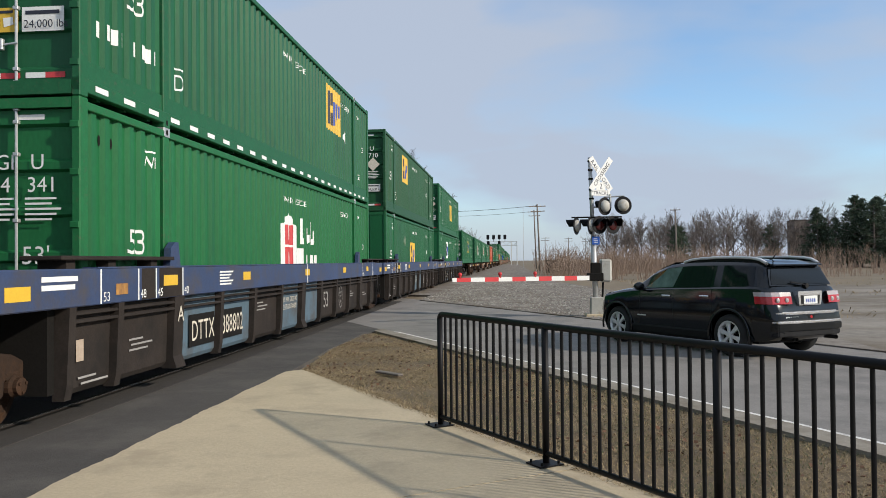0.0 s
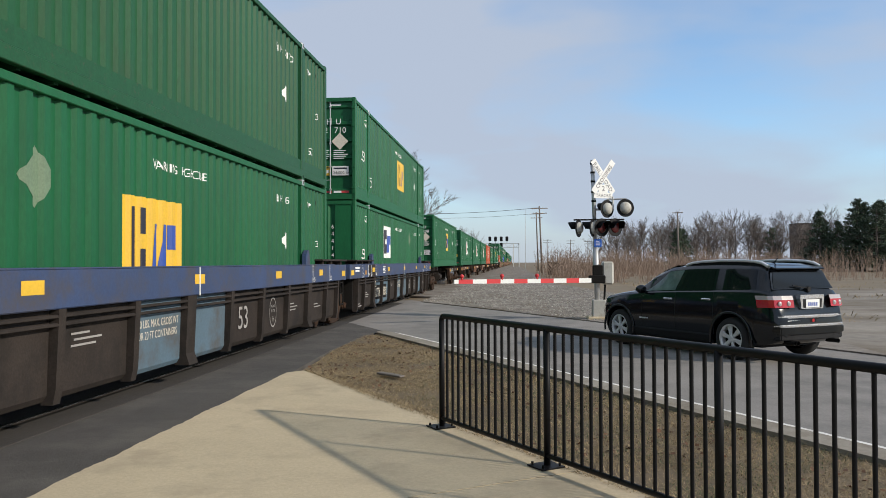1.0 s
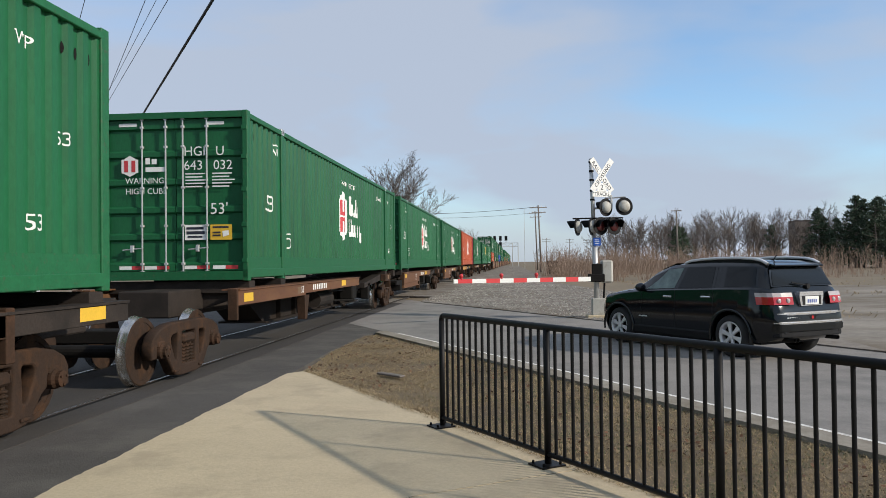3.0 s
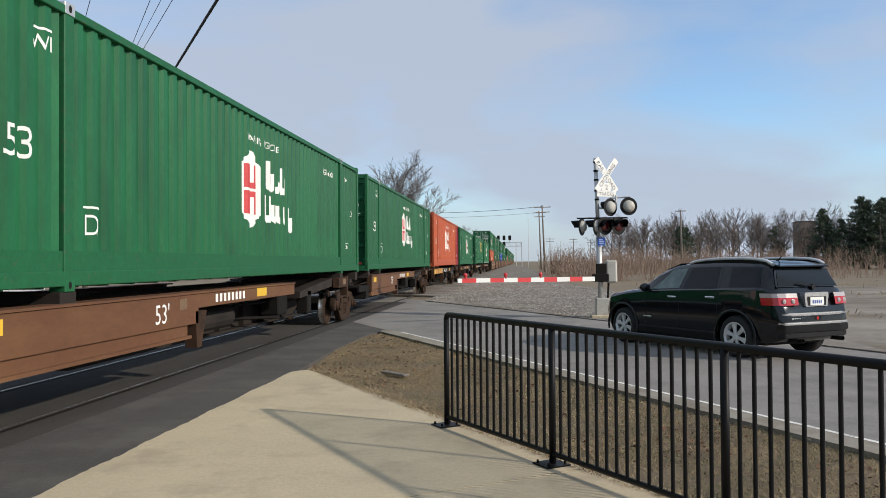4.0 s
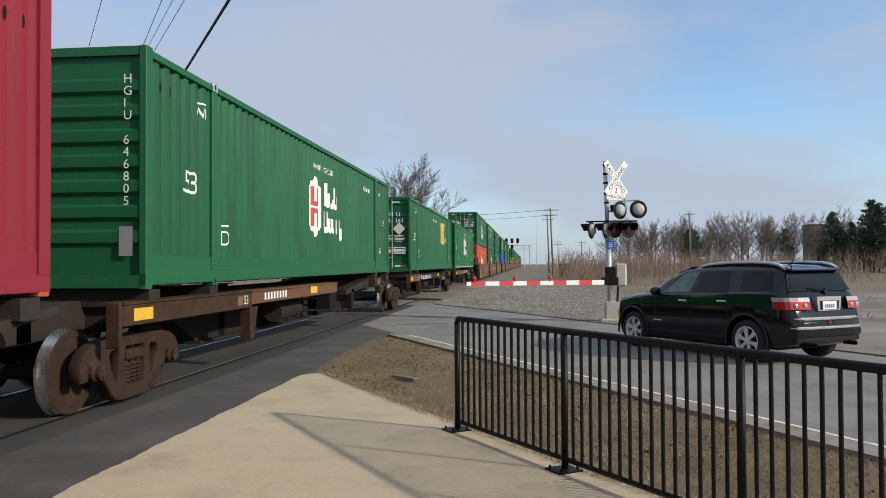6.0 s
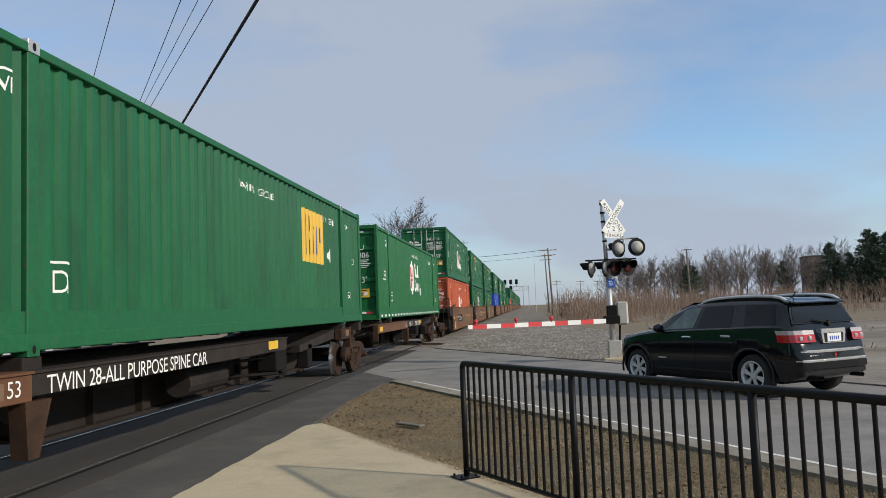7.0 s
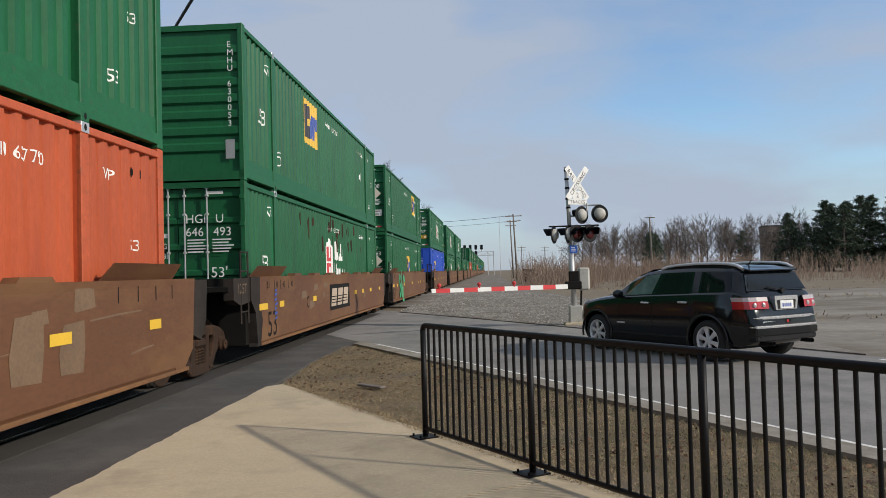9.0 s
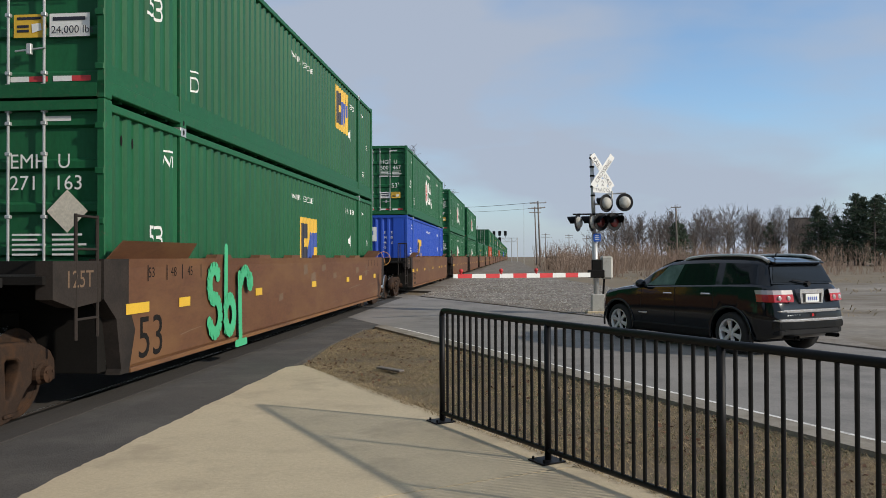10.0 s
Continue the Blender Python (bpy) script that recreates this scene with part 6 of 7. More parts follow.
def side_window(sx, corners, material, parent, name="side_window", lift=0.005):
    """corners: (y, t) lower front, lower rear, upper rear, upper front."""
    bm = bm_new()
    n = 9
    grid = []
    for i in range(n):
        f = i / (n - 1)
        row = []
        for k in range(n):
            g = k / (n - 1)
            (ya, ta), (yb, tb), (yc, tc), (yd, td) = corners
            y = (ya + (yb - ya) * f) * (1 - g) + (yd + (yc - yd) * f) * g
            t = (ta + (tb - ta) * f) * (1 - g) + (td + (tc - td) * f) * g
            row.append(bm.verts.new(flank(y, t, sx, lift)))
        grid.append(row)
    for i in range(n - 1):
        for k in range(n - 1):
            bm.faces.new((grid[i][k], grid[i + 1][k], grid[i + 1][k + 1], grid[i][k + 1]))
    bmesh.ops.recalc_face_normals(bm, faces=bm.faces)
    return part(name, bm, material, parent, smooth=True)


def arc_tube(bm, centre, radius, a0, a1, r, n=26, k=8):
    """A round bar bent along an arc in the plane across x."""
    rings = []
    for i in range(n + 1):
        a = radians(a0 + (a1 - a0) * i / n)
        e = Vector((0, math.cos(a), math.sin(a)))
        rings.append([bm.verts.new(Vector(centre) + e * (radius + r * math.cos(2 * math.pi * j / k)) + Vector((r * 0.7 * math.sin(2 * math.pi * j / k), 0, 0))) for j in range(k)])
    for p, q in zip(rings, rings[1:]):
        for j in range(k):
            bm.faces.new((p[j], p[(j + 1) % k], q[(j + 1) % k], q[j]))
    bmesh.ops.recalc_face_normals(bm, faces=bm.faces)


def wrapped(bm, outer, z0, z1, lean, depth=0.05):
    """A lens wrapped round a corner: plan points of its face, drawn up and leaning forward."""
    n = len(outer)
    rows = []
    for z, dy in ((z0, 0.0), (z1, lean)):
        rows.append([bm.verts.new((x, y + dy, z)) for x, y in outer])
    cx, cy = sum(p[0] for p in outer) / n, sum(p[1] for p in outer) / n + 0.12
    back = []
    for z, dy in ((z0, 0.0), (z1, lean)):
        back.append([bm.verts.new((x + (cx - x) * 0.25, y + dy + (cy - y) * 0.25 + depth * 0.4, z)) for x, y in outer])
    for i in range(n - 1):
        bm.faces.new((rows[0][i], rows[0][i + 1], rows[1][i + 1], rows[1][i]))
        for k in (0, 1):
            bm.faces.new((rows[k][i], rows[k][i + 1], back[k][i + 1], back[k][i]))
    for i in (0, n - 1):
        bm.faces.new((rows[0][i], rows[1][i], back[1][i], back[0][i]))
    bmesh.ops.recalc_face_normals(bm, faces=bm.faces)


def car():
    c = thing("suv_car", "black seven-seat SUV car waiting at the crossing gate", "car", m=pose(3.43, 14.87, 0, 0, 0, 32.0) @ Matrix.Diagonal((0.925, 0.925, 0.925, 1)))
    bm = bm_new()
    rings = []
    ys = sorted({st[0] for st in STATIONS} | {2.15, 1.8, 1.3, 1.0, 0.7, 0.35, -0.1, -0.6, -1.2, -1.7}, reverse=True)
    crowns = [(st[0], st[9]) for st in STATIONS]
    for y in ys:
        pts = station(y)
        crown = next(a[1] + (b[1] - a[1]) * (a[0] - y) / (a[0] - b[0]) for a, b in zip(crowns, crowns[1:]) if b[0] <= y <= a[0])
        half = [(0.0, pts[0][1] - 0.02)] + pts
        ring = [(x, y, z) for x, z in half] + [(0.0, y, crown)] + [(-x, y, z) for x, z in half[:0:-1]]
        rings.append([bm.verts.new(p) for p in ring])
    n = len(rings[0])
    for p, q in zip(rings, rings[1:]):
        for i in range(n):
            bm.faces.new((p[i], p[(i + 1) % n], q[(i + 1) % n], q[i]))
    bm.faces.new(rings[0]), bm.faces.new(rings[-1])
    bmesh.ops.recalc_face_normals(bm, faces=bm.faces)
    shell = bpy.data.objects.new("shell", mesh_of("body", bm, M["car_paint"]))
    scene.collection.objects.link(shell)
    cutters = []
    for y in (1.51, -1.51):
        bm = bm_new()
        tube(bm, (-1.3, y, 0.375), (1.3, y, 0.375), 0.45, 40)
        k = bpy.data.objects.new("cutter", mesh_of("cutter", bm, M["car_trim"]))
        scene.collection.objects.link(k)
        mod = shell.modifiers.new("arch", "BOOLEAN")
        mod.operation, mod.object, mod.solver = "DIFFERENCE", k, "EXACT"
        cutters.append(k)
    bv = shell.modifiers.new("round", "BEVEL")
    bv.width, bv.segments, bv.limit_method, bv.angle_limit = 0.022, 3, "ANGLE", radians(22)
    dg = bpy.context.evaluated_depsgraph_get()
    me = bpy.data.meshes.new_from_object(shell.evaluated_get(dg))
    bpy.data.objects.remove(shell)
    for k in cutters:
        bpy.data.objects.remove(k)
    for p in me.polygons:
        p.use_smooth = True
    body = part("body", me, None, c)
    # glass, each pane on a thin black surround
    panes = (((0.72, 0.05), (-0.10, 0.03), (-0.24, 0.98), (0.17, 0.97)), ((-0.20, 0.03), (-1.05, 0.03), (-1.03, 0.97), (-0.34, 0.98)), ((-1.34, 0.04), (-2.00, 0.06), (-1.94, 0.96), (-1.31, 0.97)))
    for sx in (-1, 1):
        for k, pane in enumerate(panes):
            side_window(sx, pane, M["tint" if k else "green_tint"], body, lift=0.007)
        side_window(sx, ((0.78, 0.0), (-1.12, 0.0), (-1.10, 1.0), (0.15, 1.0)), M["car_paint"], body, "window_surround", 0.003)
        side_window(sx, ((-1.29, 0.0), (-2.05, 0.02), (-1.98, 1.0), (-1.26, 1.0)), M["car_paint"], body, "window_surround", 0.003)
    def tail_pane(name, rows, material, lift):
        bm = bm_new()
        v = [[bm.verts.new((x, y - lift, z + lift * 0.4)) for x in (-w, -w * 0.6, 0, w * 0.6, w)] for w, y, z in rows]
        for p, q in zip(v, v[1:]):
            for i in range(4):
                bm.faces.new((p[i], p[i + 1], q[i + 1], q[i]))
        bmesh.ops.recalc_face_normals(bm, faces=bm.faces)
        part(name, bm, material, body, smooth=True)
    tail_pane("rear_window", ((0.60, -2.125, 1.545), (0.66, -2.165, 1.43), (0.72, -2.235, 1.275)), M["tint"], 0.012)
    tail_pane("rear_surround", ((0.66, -2.115, 1.575), (0.71, -2.165, 1.43), (0.77, -2.245, 1.255)), M["car_paint"], 0.006)
    bm = bm_new()
    v = [[bm.verts.new((x, y + 0.004 - 0.10 * (x / w) ** 2 * 0.6, z + 0.012)) for x in (-w, -w * 0.5, 0, w * 0.5, w)] for w, y, z in ((0.66, 1.13, 1.195), (0.62, 0.55, 1.54), (0.58, 0.22, 1.655))]
    for p, q in zip(v, v[1:]):
        for i in range(4):
            bm.faces.new((p[i], p[i + 1], q[i + 1], q[i]))
    bmesh.ops.recalc_face_normals(bm, faces=bm.faces)
    part("windscreen", bm, M["tint"], body, smooth=True)
    bm = bm_new()
    prism(bm, [(-1.98, 1.675), (-2.20, 1.625), (-2.215, 1.60), (-2.08, 1.60), (-1.96, 1.64)], "x", -0.62, 0.62)
    bmesh.ops.bevel(bm, geom=bm.edges[:], offset=0.008, segments=2, affect="EDGES")
    part("rear_spoiler", bm, M["car_paint"], body)
    bm = bm_new()
    tube(bm, (0.10, -2.285, 1.265), (-0.28, -2.265, 1.32), 0.011, 6)
    lathe(bm, [(-0.03, 0.045), (0.02, 0.05), (0.04, 0.03)], (0.10, -2.27, 1.25), "y", 12)
    part("rear_wiper", bm, M["car_trim"], body)
    # roof rails
    for sx in (-1, 1):
        bm = bm_new()
        pts = [(-0.16, 1.665), (-0.32, 1.705), (-0.60, 1.732), (-1.0, 1.750), (-1.45, 1.752), (-1.80, 1.735), (-1.97, 1.705), (-2.10, 1.640)]
        rings = []
        for y, z in pts:
            rings.append([bm.verts.new((sx * 0.655 + dx, y, z + dz)) for dx, dz in ((-0.028, -0.020), (0.028, -0.020), (0.032, 0.012), (0.016, 0.028), (-0.016, 0.028), (-0.032, 0.012))])
        for p, q in zip(rings, rings[1:]):
            for j in range(6):
                bm.faces.new((p[j], p[(j + 1) % 6], q[(j + 1) % 6], q[j]))
        bmesh.ops.recalc_face_normals(bm, faces=bm.faces)
        rail = part("roof_rail", bm, M["satin"], body, "silver roof rail", smooth=True)
        bm = bm_new()
        lower = [(y, 1.60) for y, z in pts[::-1]]
        prism(bm, [(y, z - 0.012) for y, z in pts] + lower, "x", sx * 0.655 - 0.012, sx * 0.655 + 0.012)
        part("rail_web", bm, M["black"], rail, "black web under the rail")
    # lamps, trim and plate
    for sx in (-1, 1):
        plan = [(sx * x, y) for x, y in ((0.958, -2.10), (0.938, -2.21), (0.902, -2.305), (0.845, -2.375), (0.70, -2.425), (0.46, -2.450))]
        for name, z0, z1, mt, dy in (("tail_lamp", 0.955, 1.085, "tail_red", 0.0), ("tail_lamp_lens", 1.085, 1.155, "tail_clear", 0.022)):
            bm = bm_new()
            wrapped(bm, [(x, y + dy) for x, y in plan], z0, z1, 0.022)
            part(name, bm, M[mt], body)
        for x, y in ((0.57, -2.440), (0.75, -2.408)):
            bm = bm_new()
            lathe(bm, [(-0.003, 0.034), (0.002, 0.040), (0.02, 0.042)], (sx * x, y, 1.02), "y", 16)
            lathe(bm, [(-0.006, 0.012), (-0.001, 0.016)], (sx * x, y, 1.02), "y", 10)
            part("lamp_reflector", bm, M["tail_clear"], body, "pale round lamp reflector", smooth=True)
        bm = bm_new()
        prism(bm, [(sx * 0.90, 0.235), (sx * 0.962, 0.29), (sx * 0.972, 0.40), (sx * 0.955, 0.43), (sx * 0.90, 0.40)], "y", -1.03, 1.03)
        part("sill_trim", bm, M["car_trim"], body)
        for y, z in ((0.04, 1.02), (-0.95, 1.045)):
            bm = bm_new()
            box(bm, sx * 0.968 - 0.02, sx * 0.968 + 0.02, y - 0.115, y + 0.115, z - 0.016, z + 0.02, 0.012)
            part("door_handle", bm, M["chrome"], body, "chrome door handle")
        bm = bm_new()
        bmesh.ops.create_uvsphere(bm, u_segments=16, v_segments=10, radius=1, matrix=Matrix.Translation((sx * 1.06, 0.70, 1.19)) @ Matrix.Diagonal((0.125, 0.075, 0.085, 1)))
        box(bm, min(sx * 0.90, sx * 1.02), max(sx * 0.90, sx * 1.02), 0.68, 0.76, 1.11, 1.15)
        part("wing_mirror", bm, M["car_paint"], body, smooth=True)
        for y in (0.80, -0.15, -1.12):
            bm = bm_new()
            v = [[bm.verts.new((sx * (st[i][0] + 0.0015), y + dy, st[i][1])) for i in (1, 2, 3)] for dy, st in ((-0.005, station(y - 0.005)), (0.005, station(y + 0.005)))]
            for i in (0, 1):
                bm.faces.new((v[0][i], v[0][i + 1], v[1][i + 1], v[1][i]))
            part("door_seam", bm, M["car_trim"], body)
        bm = bm_new()
        box(bm, sx * 0.974 - 0.004, sx * 0.974 + 0.006, 0.62, 0.86, 0.60, 0.625, 0.002)
        part("side_badge", bm, M["alloy"], body, "small silver badge bar")
        for y in (1.51, -1.51):
            bm = bm_new()
            arc_tube(bm, (sx * 0.968, y, 0.375), 0.462, -12, 192, 0.026)
            part("arch_trim", bm, M["car_paint"], body, smooth=True)
    def tail_bar(name, z0, z1, y, w, material, label=""):
        bm = bm_new()
        prism(bm, [(-w, y + 0.16), (-w * 0.90, y + 0.055), (-w * 0.6, y + 0.012), (0, y), (w * 0.6, y + 0.012), (w * 0.90, y + 0.055), (w, y + 0.16), (w * 0.9, y + 0.24), (-w * 0.9, y + 0.24)], "z", z0, z1)
        bmesh.ops.bevel(bm, geom=bm.edges[:], offset=min(0.014, (z1 - z0) * 0.3), segments=2, affect="EDGES")
        return part(name, bm, material, body, label)
    tail_bar("tailgate_strip", 0.775, 0.825, -2.482, 0.84, M["chrome"], "chrome tailgate strip")
    tail_bar("tailgate_panel", 0.68, 0.772, -2.452, 0.80, M["car_paint"])
    tail_bar("bumper_step", 0.625, 0.67, -2.51, 0.86, M["chrome"], "bright bumper step pad")
    tail_bar("rear_bumper", 0.50, 0.622, -2.505, 0.875, M["car_paint"], "black painted rear bumper")
    tail_bar("rear_valance", 0.40, 0.498, -2.485, 0.85, M["car_trim"], "dark plastic lower bumper")
    bm = bm_new()
    prism(bm, [(-0.27, 0.925), (0.27, 0.925), (0.30, 1.10), (0.29, 1.165), (-0.29, 1.165), (-0.30, 1.10)], "y", -2.437, -2.33)
    part("plate_surround", bm, M["chrome"], body, "chrome plate surround")
    bm = bm_new()
    prism(bm, [(-0.225, 0.94), (0.225, 0.94), (0.24, 1.095), (-0.24, 1.095)], "y", -2.4395, -2.4375)
    part("plate_recess", bm, M["car_trim"], body)
    bm = bm_new()
    box(bm, -0.17, 0.17, -2.448, -2.441, 0.945, 1.085, 0.003)
    plate = part("licence_plate", bm, M["white"], body, "pale plate with plain bars")
    pb = poly_bm(*[rect(-0.12 + 0.05 * i, -0.09 + 0.05 * i, 0, 0.06) for i in range(5)])
    for v in pb.verts:
        v.co = (v.co.x, -2.4505, 0.975 + v.co.y)
    part("plate_bars", pb, M["logo_blue"], plate)
    bm = bm_new()
    lathe(bm, [(-0.002, 0.028), (0.010, 0.034)], (0, -2.454, 0.725), "y", 16)
    part("badge", bm, M["tail_red"], body, "round red badge")
    bm = bm_new()
    for i in range(6):
        box(bm, -0.62 + 0.055 * i, -0.58 + 0.055 * i, -2.450, -2.428, 0.71, 0.74, 0.002)
    part("name_bars", bm, M["alloy"], body, "row of small silver bars")
    for x in (-0.56, -0.48, 0.52):
        bm = bm_new()
        lathe(bm, [(-2.54, 0.030), (-2.545, 0.036), (-2.3, 0.036)], (x, 0, 0.36), "y", 12, False)
        part("exhaust_pipe", bm, M["dark_steel"], body)
    bm = bm_new()
    tube(bm, (-0.20, -1.80, 1.69), (-0.20, -1.90, 1.80), 0.010, 6)
    lathe(bm, [(1.69, 0.04), (1.72, 0.02)], (-0.20, -1.80, 0), "z", 10)
    part("antenna", bm, M["car_trim"], body)
    bm = bm_new()
    box(bm, -0.70, 0.70, -1.95, 2.1, 0.24, 0.40)
    part("underbody", bm, M["car_trim"], c)
    # wheels
    def wheel(sx, y):
        bm = bm_new()
        prof = [(0.0, 0.258), (-0.006, 0.30), (0.0, 0.335), (0.03, 0.364), (0.07, 0.375), (0.17, 0.375), (0.21, 0.364), (0.24, 0.33), (0.24, 0.255)]
        lathe(bm, [(sx * (0.958 - a), r) for a, r in prof], (0, y, 0.375), "x", 40, False)
        t = part("wheel", bm, M["tyre"], c, "black tyre on a bright alloy rim", smooth=True)
        bm = bm_new()
        lathe(bm, [(sx * 0.950, 0.262), (sx * 0.960, 0.250), (sx * 0.945, 0.228), (sx * 0.90, 0.222), (sx * 0.80, 0.22)], (0, y, 0.375), "x", 40, False)
        part("rim", bm, M["alloy"], t, smooth=True)
        bm = bm_new()
        lathe(bm, [(sx * 0.84, 0.225), (sx * 0.841, 0.02)], (0, y, 0.375), "x", 24)
        part("brake_disc", bm, M["dark_steel"], t)
        for i in range(6):
            a = 2 * math.pi * i / 6 + 0.3
            e = Vector((0, math.cos(a), math.sin(a)))
            s_ = Vector((0, -math.sin(a), math.cos(a)))
            o = Vector((sx * 0.945, y, 0.375))
            bm = bm_new()
            plan = ((0.03, 0.026), (0.12, 0.030), (0.235, 0.052), (0.235, -0.052), (0.12, -0.030), (0.03, -0.026))
            q = [o + e * d + s_ * w - Vector((sx * 0.015 * d / 0.235, 0, 0)) for d, w in plan]
            lo = [bm.verts.new(v) for v in q]
            hi = [bm.verts.new(v - Vector((sx * 0.045, 0, 0))) for v in q]
            bm.faces.new(lo), bm.faces.new(hi[::-1])
            for k in range(6):
                bm.faces.new((lo[k], hi[k], hi[(k + 1) % 6], lo[(k + 1) % 6]))
            bmesh.ops.recalc_face_normals(bm, faces=bm.faces)
            bmesh.ops.bevel(bm, geom=bm.edges[:], offset=0.006, segments=1, affect="EDGES")
            part("spoke", bm, M["alloy"], t)
        bm = bm_new()
        lathe(bm, [(sx * 0.92, 0.062), (sx * 0.952, 0.055), (sx * 0.958, 0.0)], (0, y, 0.375), "x", 14)
        part("hub_cap", bm, M["alloy"], t)
    for sx in (-1, 1):
        for y in (1.51, -1.51):
            wheel(sx, y)
    return c


car()


# ---- poles, cables, signal bridge, far building and shed ----
def thin_mesh(name, segs, material, sides=3):
    """Many thin tapered sticks in one mesh: (start, end, radius at start, radius at end)."""
    P = np.array([s[0] for s in segs], float)
    Q = np.array([s[1] for s in segs], float)
    r0 = np.array([s[2] for s in segs], float)
    r1 = np.array([s[3] for s in segs], float)
    D = Q - P
    D /= np.linalg.norm(D, axis=1)[:, None] + 1e-9
    ref = np.where(np.abs(D[:, 2:3]) < 0.9, np.array([[0, 0, 1.0]]), np.array([[1.0, 0, 0]]))
    U = np.cross(D, ref)
    U /= np.linalg.norm(U, axis=1)[:, None]
    V = np.cross(D, U)
    rings = []
    for base, r in ((P, r0), (Q, r1)):
        for k in range(sides):
            a = 2 * math.pi * k / sides
            rings.append(base + (U * math.cos(a) + V * math.sin(a)) * r[:, None])
    co = np.stack(rings, 1).reshape(-1, 3)
    n = len(segs)
    base = np.arange(n) * 2 * sides
    faces = []
    for k in range(sides):
        k2 = (k + 1) % sides
        faces.append(np.stack([base + k, base + k2, base + sides + k2, base + sides + k], 1))
    F = np.concatenate(faces).tolist()
    me = bpy.data.meshes.new(name)
    me.from_pydata(co.tolist(), [], F)
    me.materials.append(material)
    return me


def utility_pole(x, y, h, arms=((0.35, 1.3), (1.1, 1.1)), lean=0.0, turn=0.0, label="weathered wooden utility pole with crossarms"):
    u = thing("utility_pole", label, "utility pole", m=pose(x, y, -0.1, 0, lean, turn))
    bm = bm_new()
    tube(bm, (0, 0, 0), (0, 0, h), 0.16, 10, 0.10)
    part("pole", bm, M["wood_pole"], u, smooth=True)
    for down, half in arms:
        bm = bm_new()
        box(bm, -half, half, -0.17, -0.06, h - down - 0.06, h - down + 0.06)
        arm = part("crossarm", bm, M["wood_pole"], u)
        for k in (-0.9, -0.35, 0.35, 0.9):
            bm = bm_new()
            lathe(bm, [(h - down + 0.06, 0.03), (h - down + 0.10, 0.06), (h - down + 0.16, 0.05), (h - down + 0.20, 0.02)], (half * k, -0.115, 0), "z", 8)
            part("insulator", bm, M["aluminium"], arm)
    return u


utility_pole(3.75, 120, 10.2, lean=-2.2, turn=15)
utility_pole(4.0, 150, 11.2, lean=-2.0, turn=15)
utility_pole(24.1, 120, 9.1, arms=((0.1, 0.75),), lean=-1.2)
for k, (x, y) in enumerate(((17.5, 260), (24, 270), (30, 240), (37, 265), (43, 280), (9.5, 250), (80, 130))):
    utility_pole(x, y, 9.0 if k < 6 else 7.2, arms=((0.4, 1.3), (1.2, 1.3)) if k < 6 else ((0.3, 0.5),))
pl = utility_pole(-24.0, 41.2, 10.6, arms=((0.5, 1.2),), turn=30)
bm = bm_new()
lathe(bm, [(5.0, 0.24), (5.9, 0.24), (5.95, 0.15)], (0.38, 0, 0), "z", 14)
part("transformer", bm, M["aluminium"], pl, "grey pole transformer")
bm = bm_new()
tube(bm, (0, 0, -0.1), (0, 0, 13), 0.05, 8, 0.03)
tagged(part("antenna_mast", bm, M["aluminium"]), "thin grey antenna mast beyond the brush", "mast").location = (1.8, 170, 0)


def cable(p, q, r, sag=0.3, name="overhead_cable", label="black overhead cable strung beside the road"):
    p, q = Vector(p), Vector(q)
    pts = []
    for i in range(25):
        t = i / 24
        v = p.lerp(q, t)
        v.z -= sag * 4 * t * (1 - t)
        pts.append(v)
    d = (q - p).normalized()
    u = d.cross(Vector((0, 0, 1))).normalized()
    w = u.cross(d)
    bm = bm_new()
    rings = [[bm.verts.new(v + (u * math.cos(a) + w * math.sin(a)) * r) for a in (0, 1.257, 2.513, 3.770, 5.027)] for v in pts]
    for a, b in zip(rings, rings[1:]):
        for k in range(5):
            bm.faces.new((a[k], a[(k + 1) % 5], b[(k + 1) % 5], b[k]))
    me = mesh_of(name, bm, M["cable"], True)
    tagged(part(name, me, None), label, "cable", "overhead cables")


def road_cable(ax, ay, bx, by, z, r):
    """A level cable through two plan points, from the far pole to behind the camera."""
    a, b = Vector((ax, ay)), Vector((bx, by))
    d = (b - a).normalized()
    s0, s1 = (41.3 - ay) / d.y, (-14 - ay) / d.y
    p, q = a + d * s0, a + d * s1
    cable((p.x, p.y, z), (q.x, q.y, z), r, 0.0)


road_cable(-12.3, 27.3, -8.3, 20.9, 9.0, 0.045)
road_cable(-16.0, 29.8, -7.4, 16.4, 9.0, 0.010)
road_cable(-15.2, 29.1, -6.7, 16.6, 9.0, 0.010)
road_cable(-15.8, 29.6, -7.0, 16.5, 9.02, 0.008)
road_cable(-11.2, 19.6, -8.9, 16.2, 9.0, 0.010)
cable((3.4, 120, 9.9), (-18.5, 117, 9.0), 0.03, 0.35)
cable((3.0, 120, 9.0), (-18.5, 117, 8.4), 0.02, 0.35)


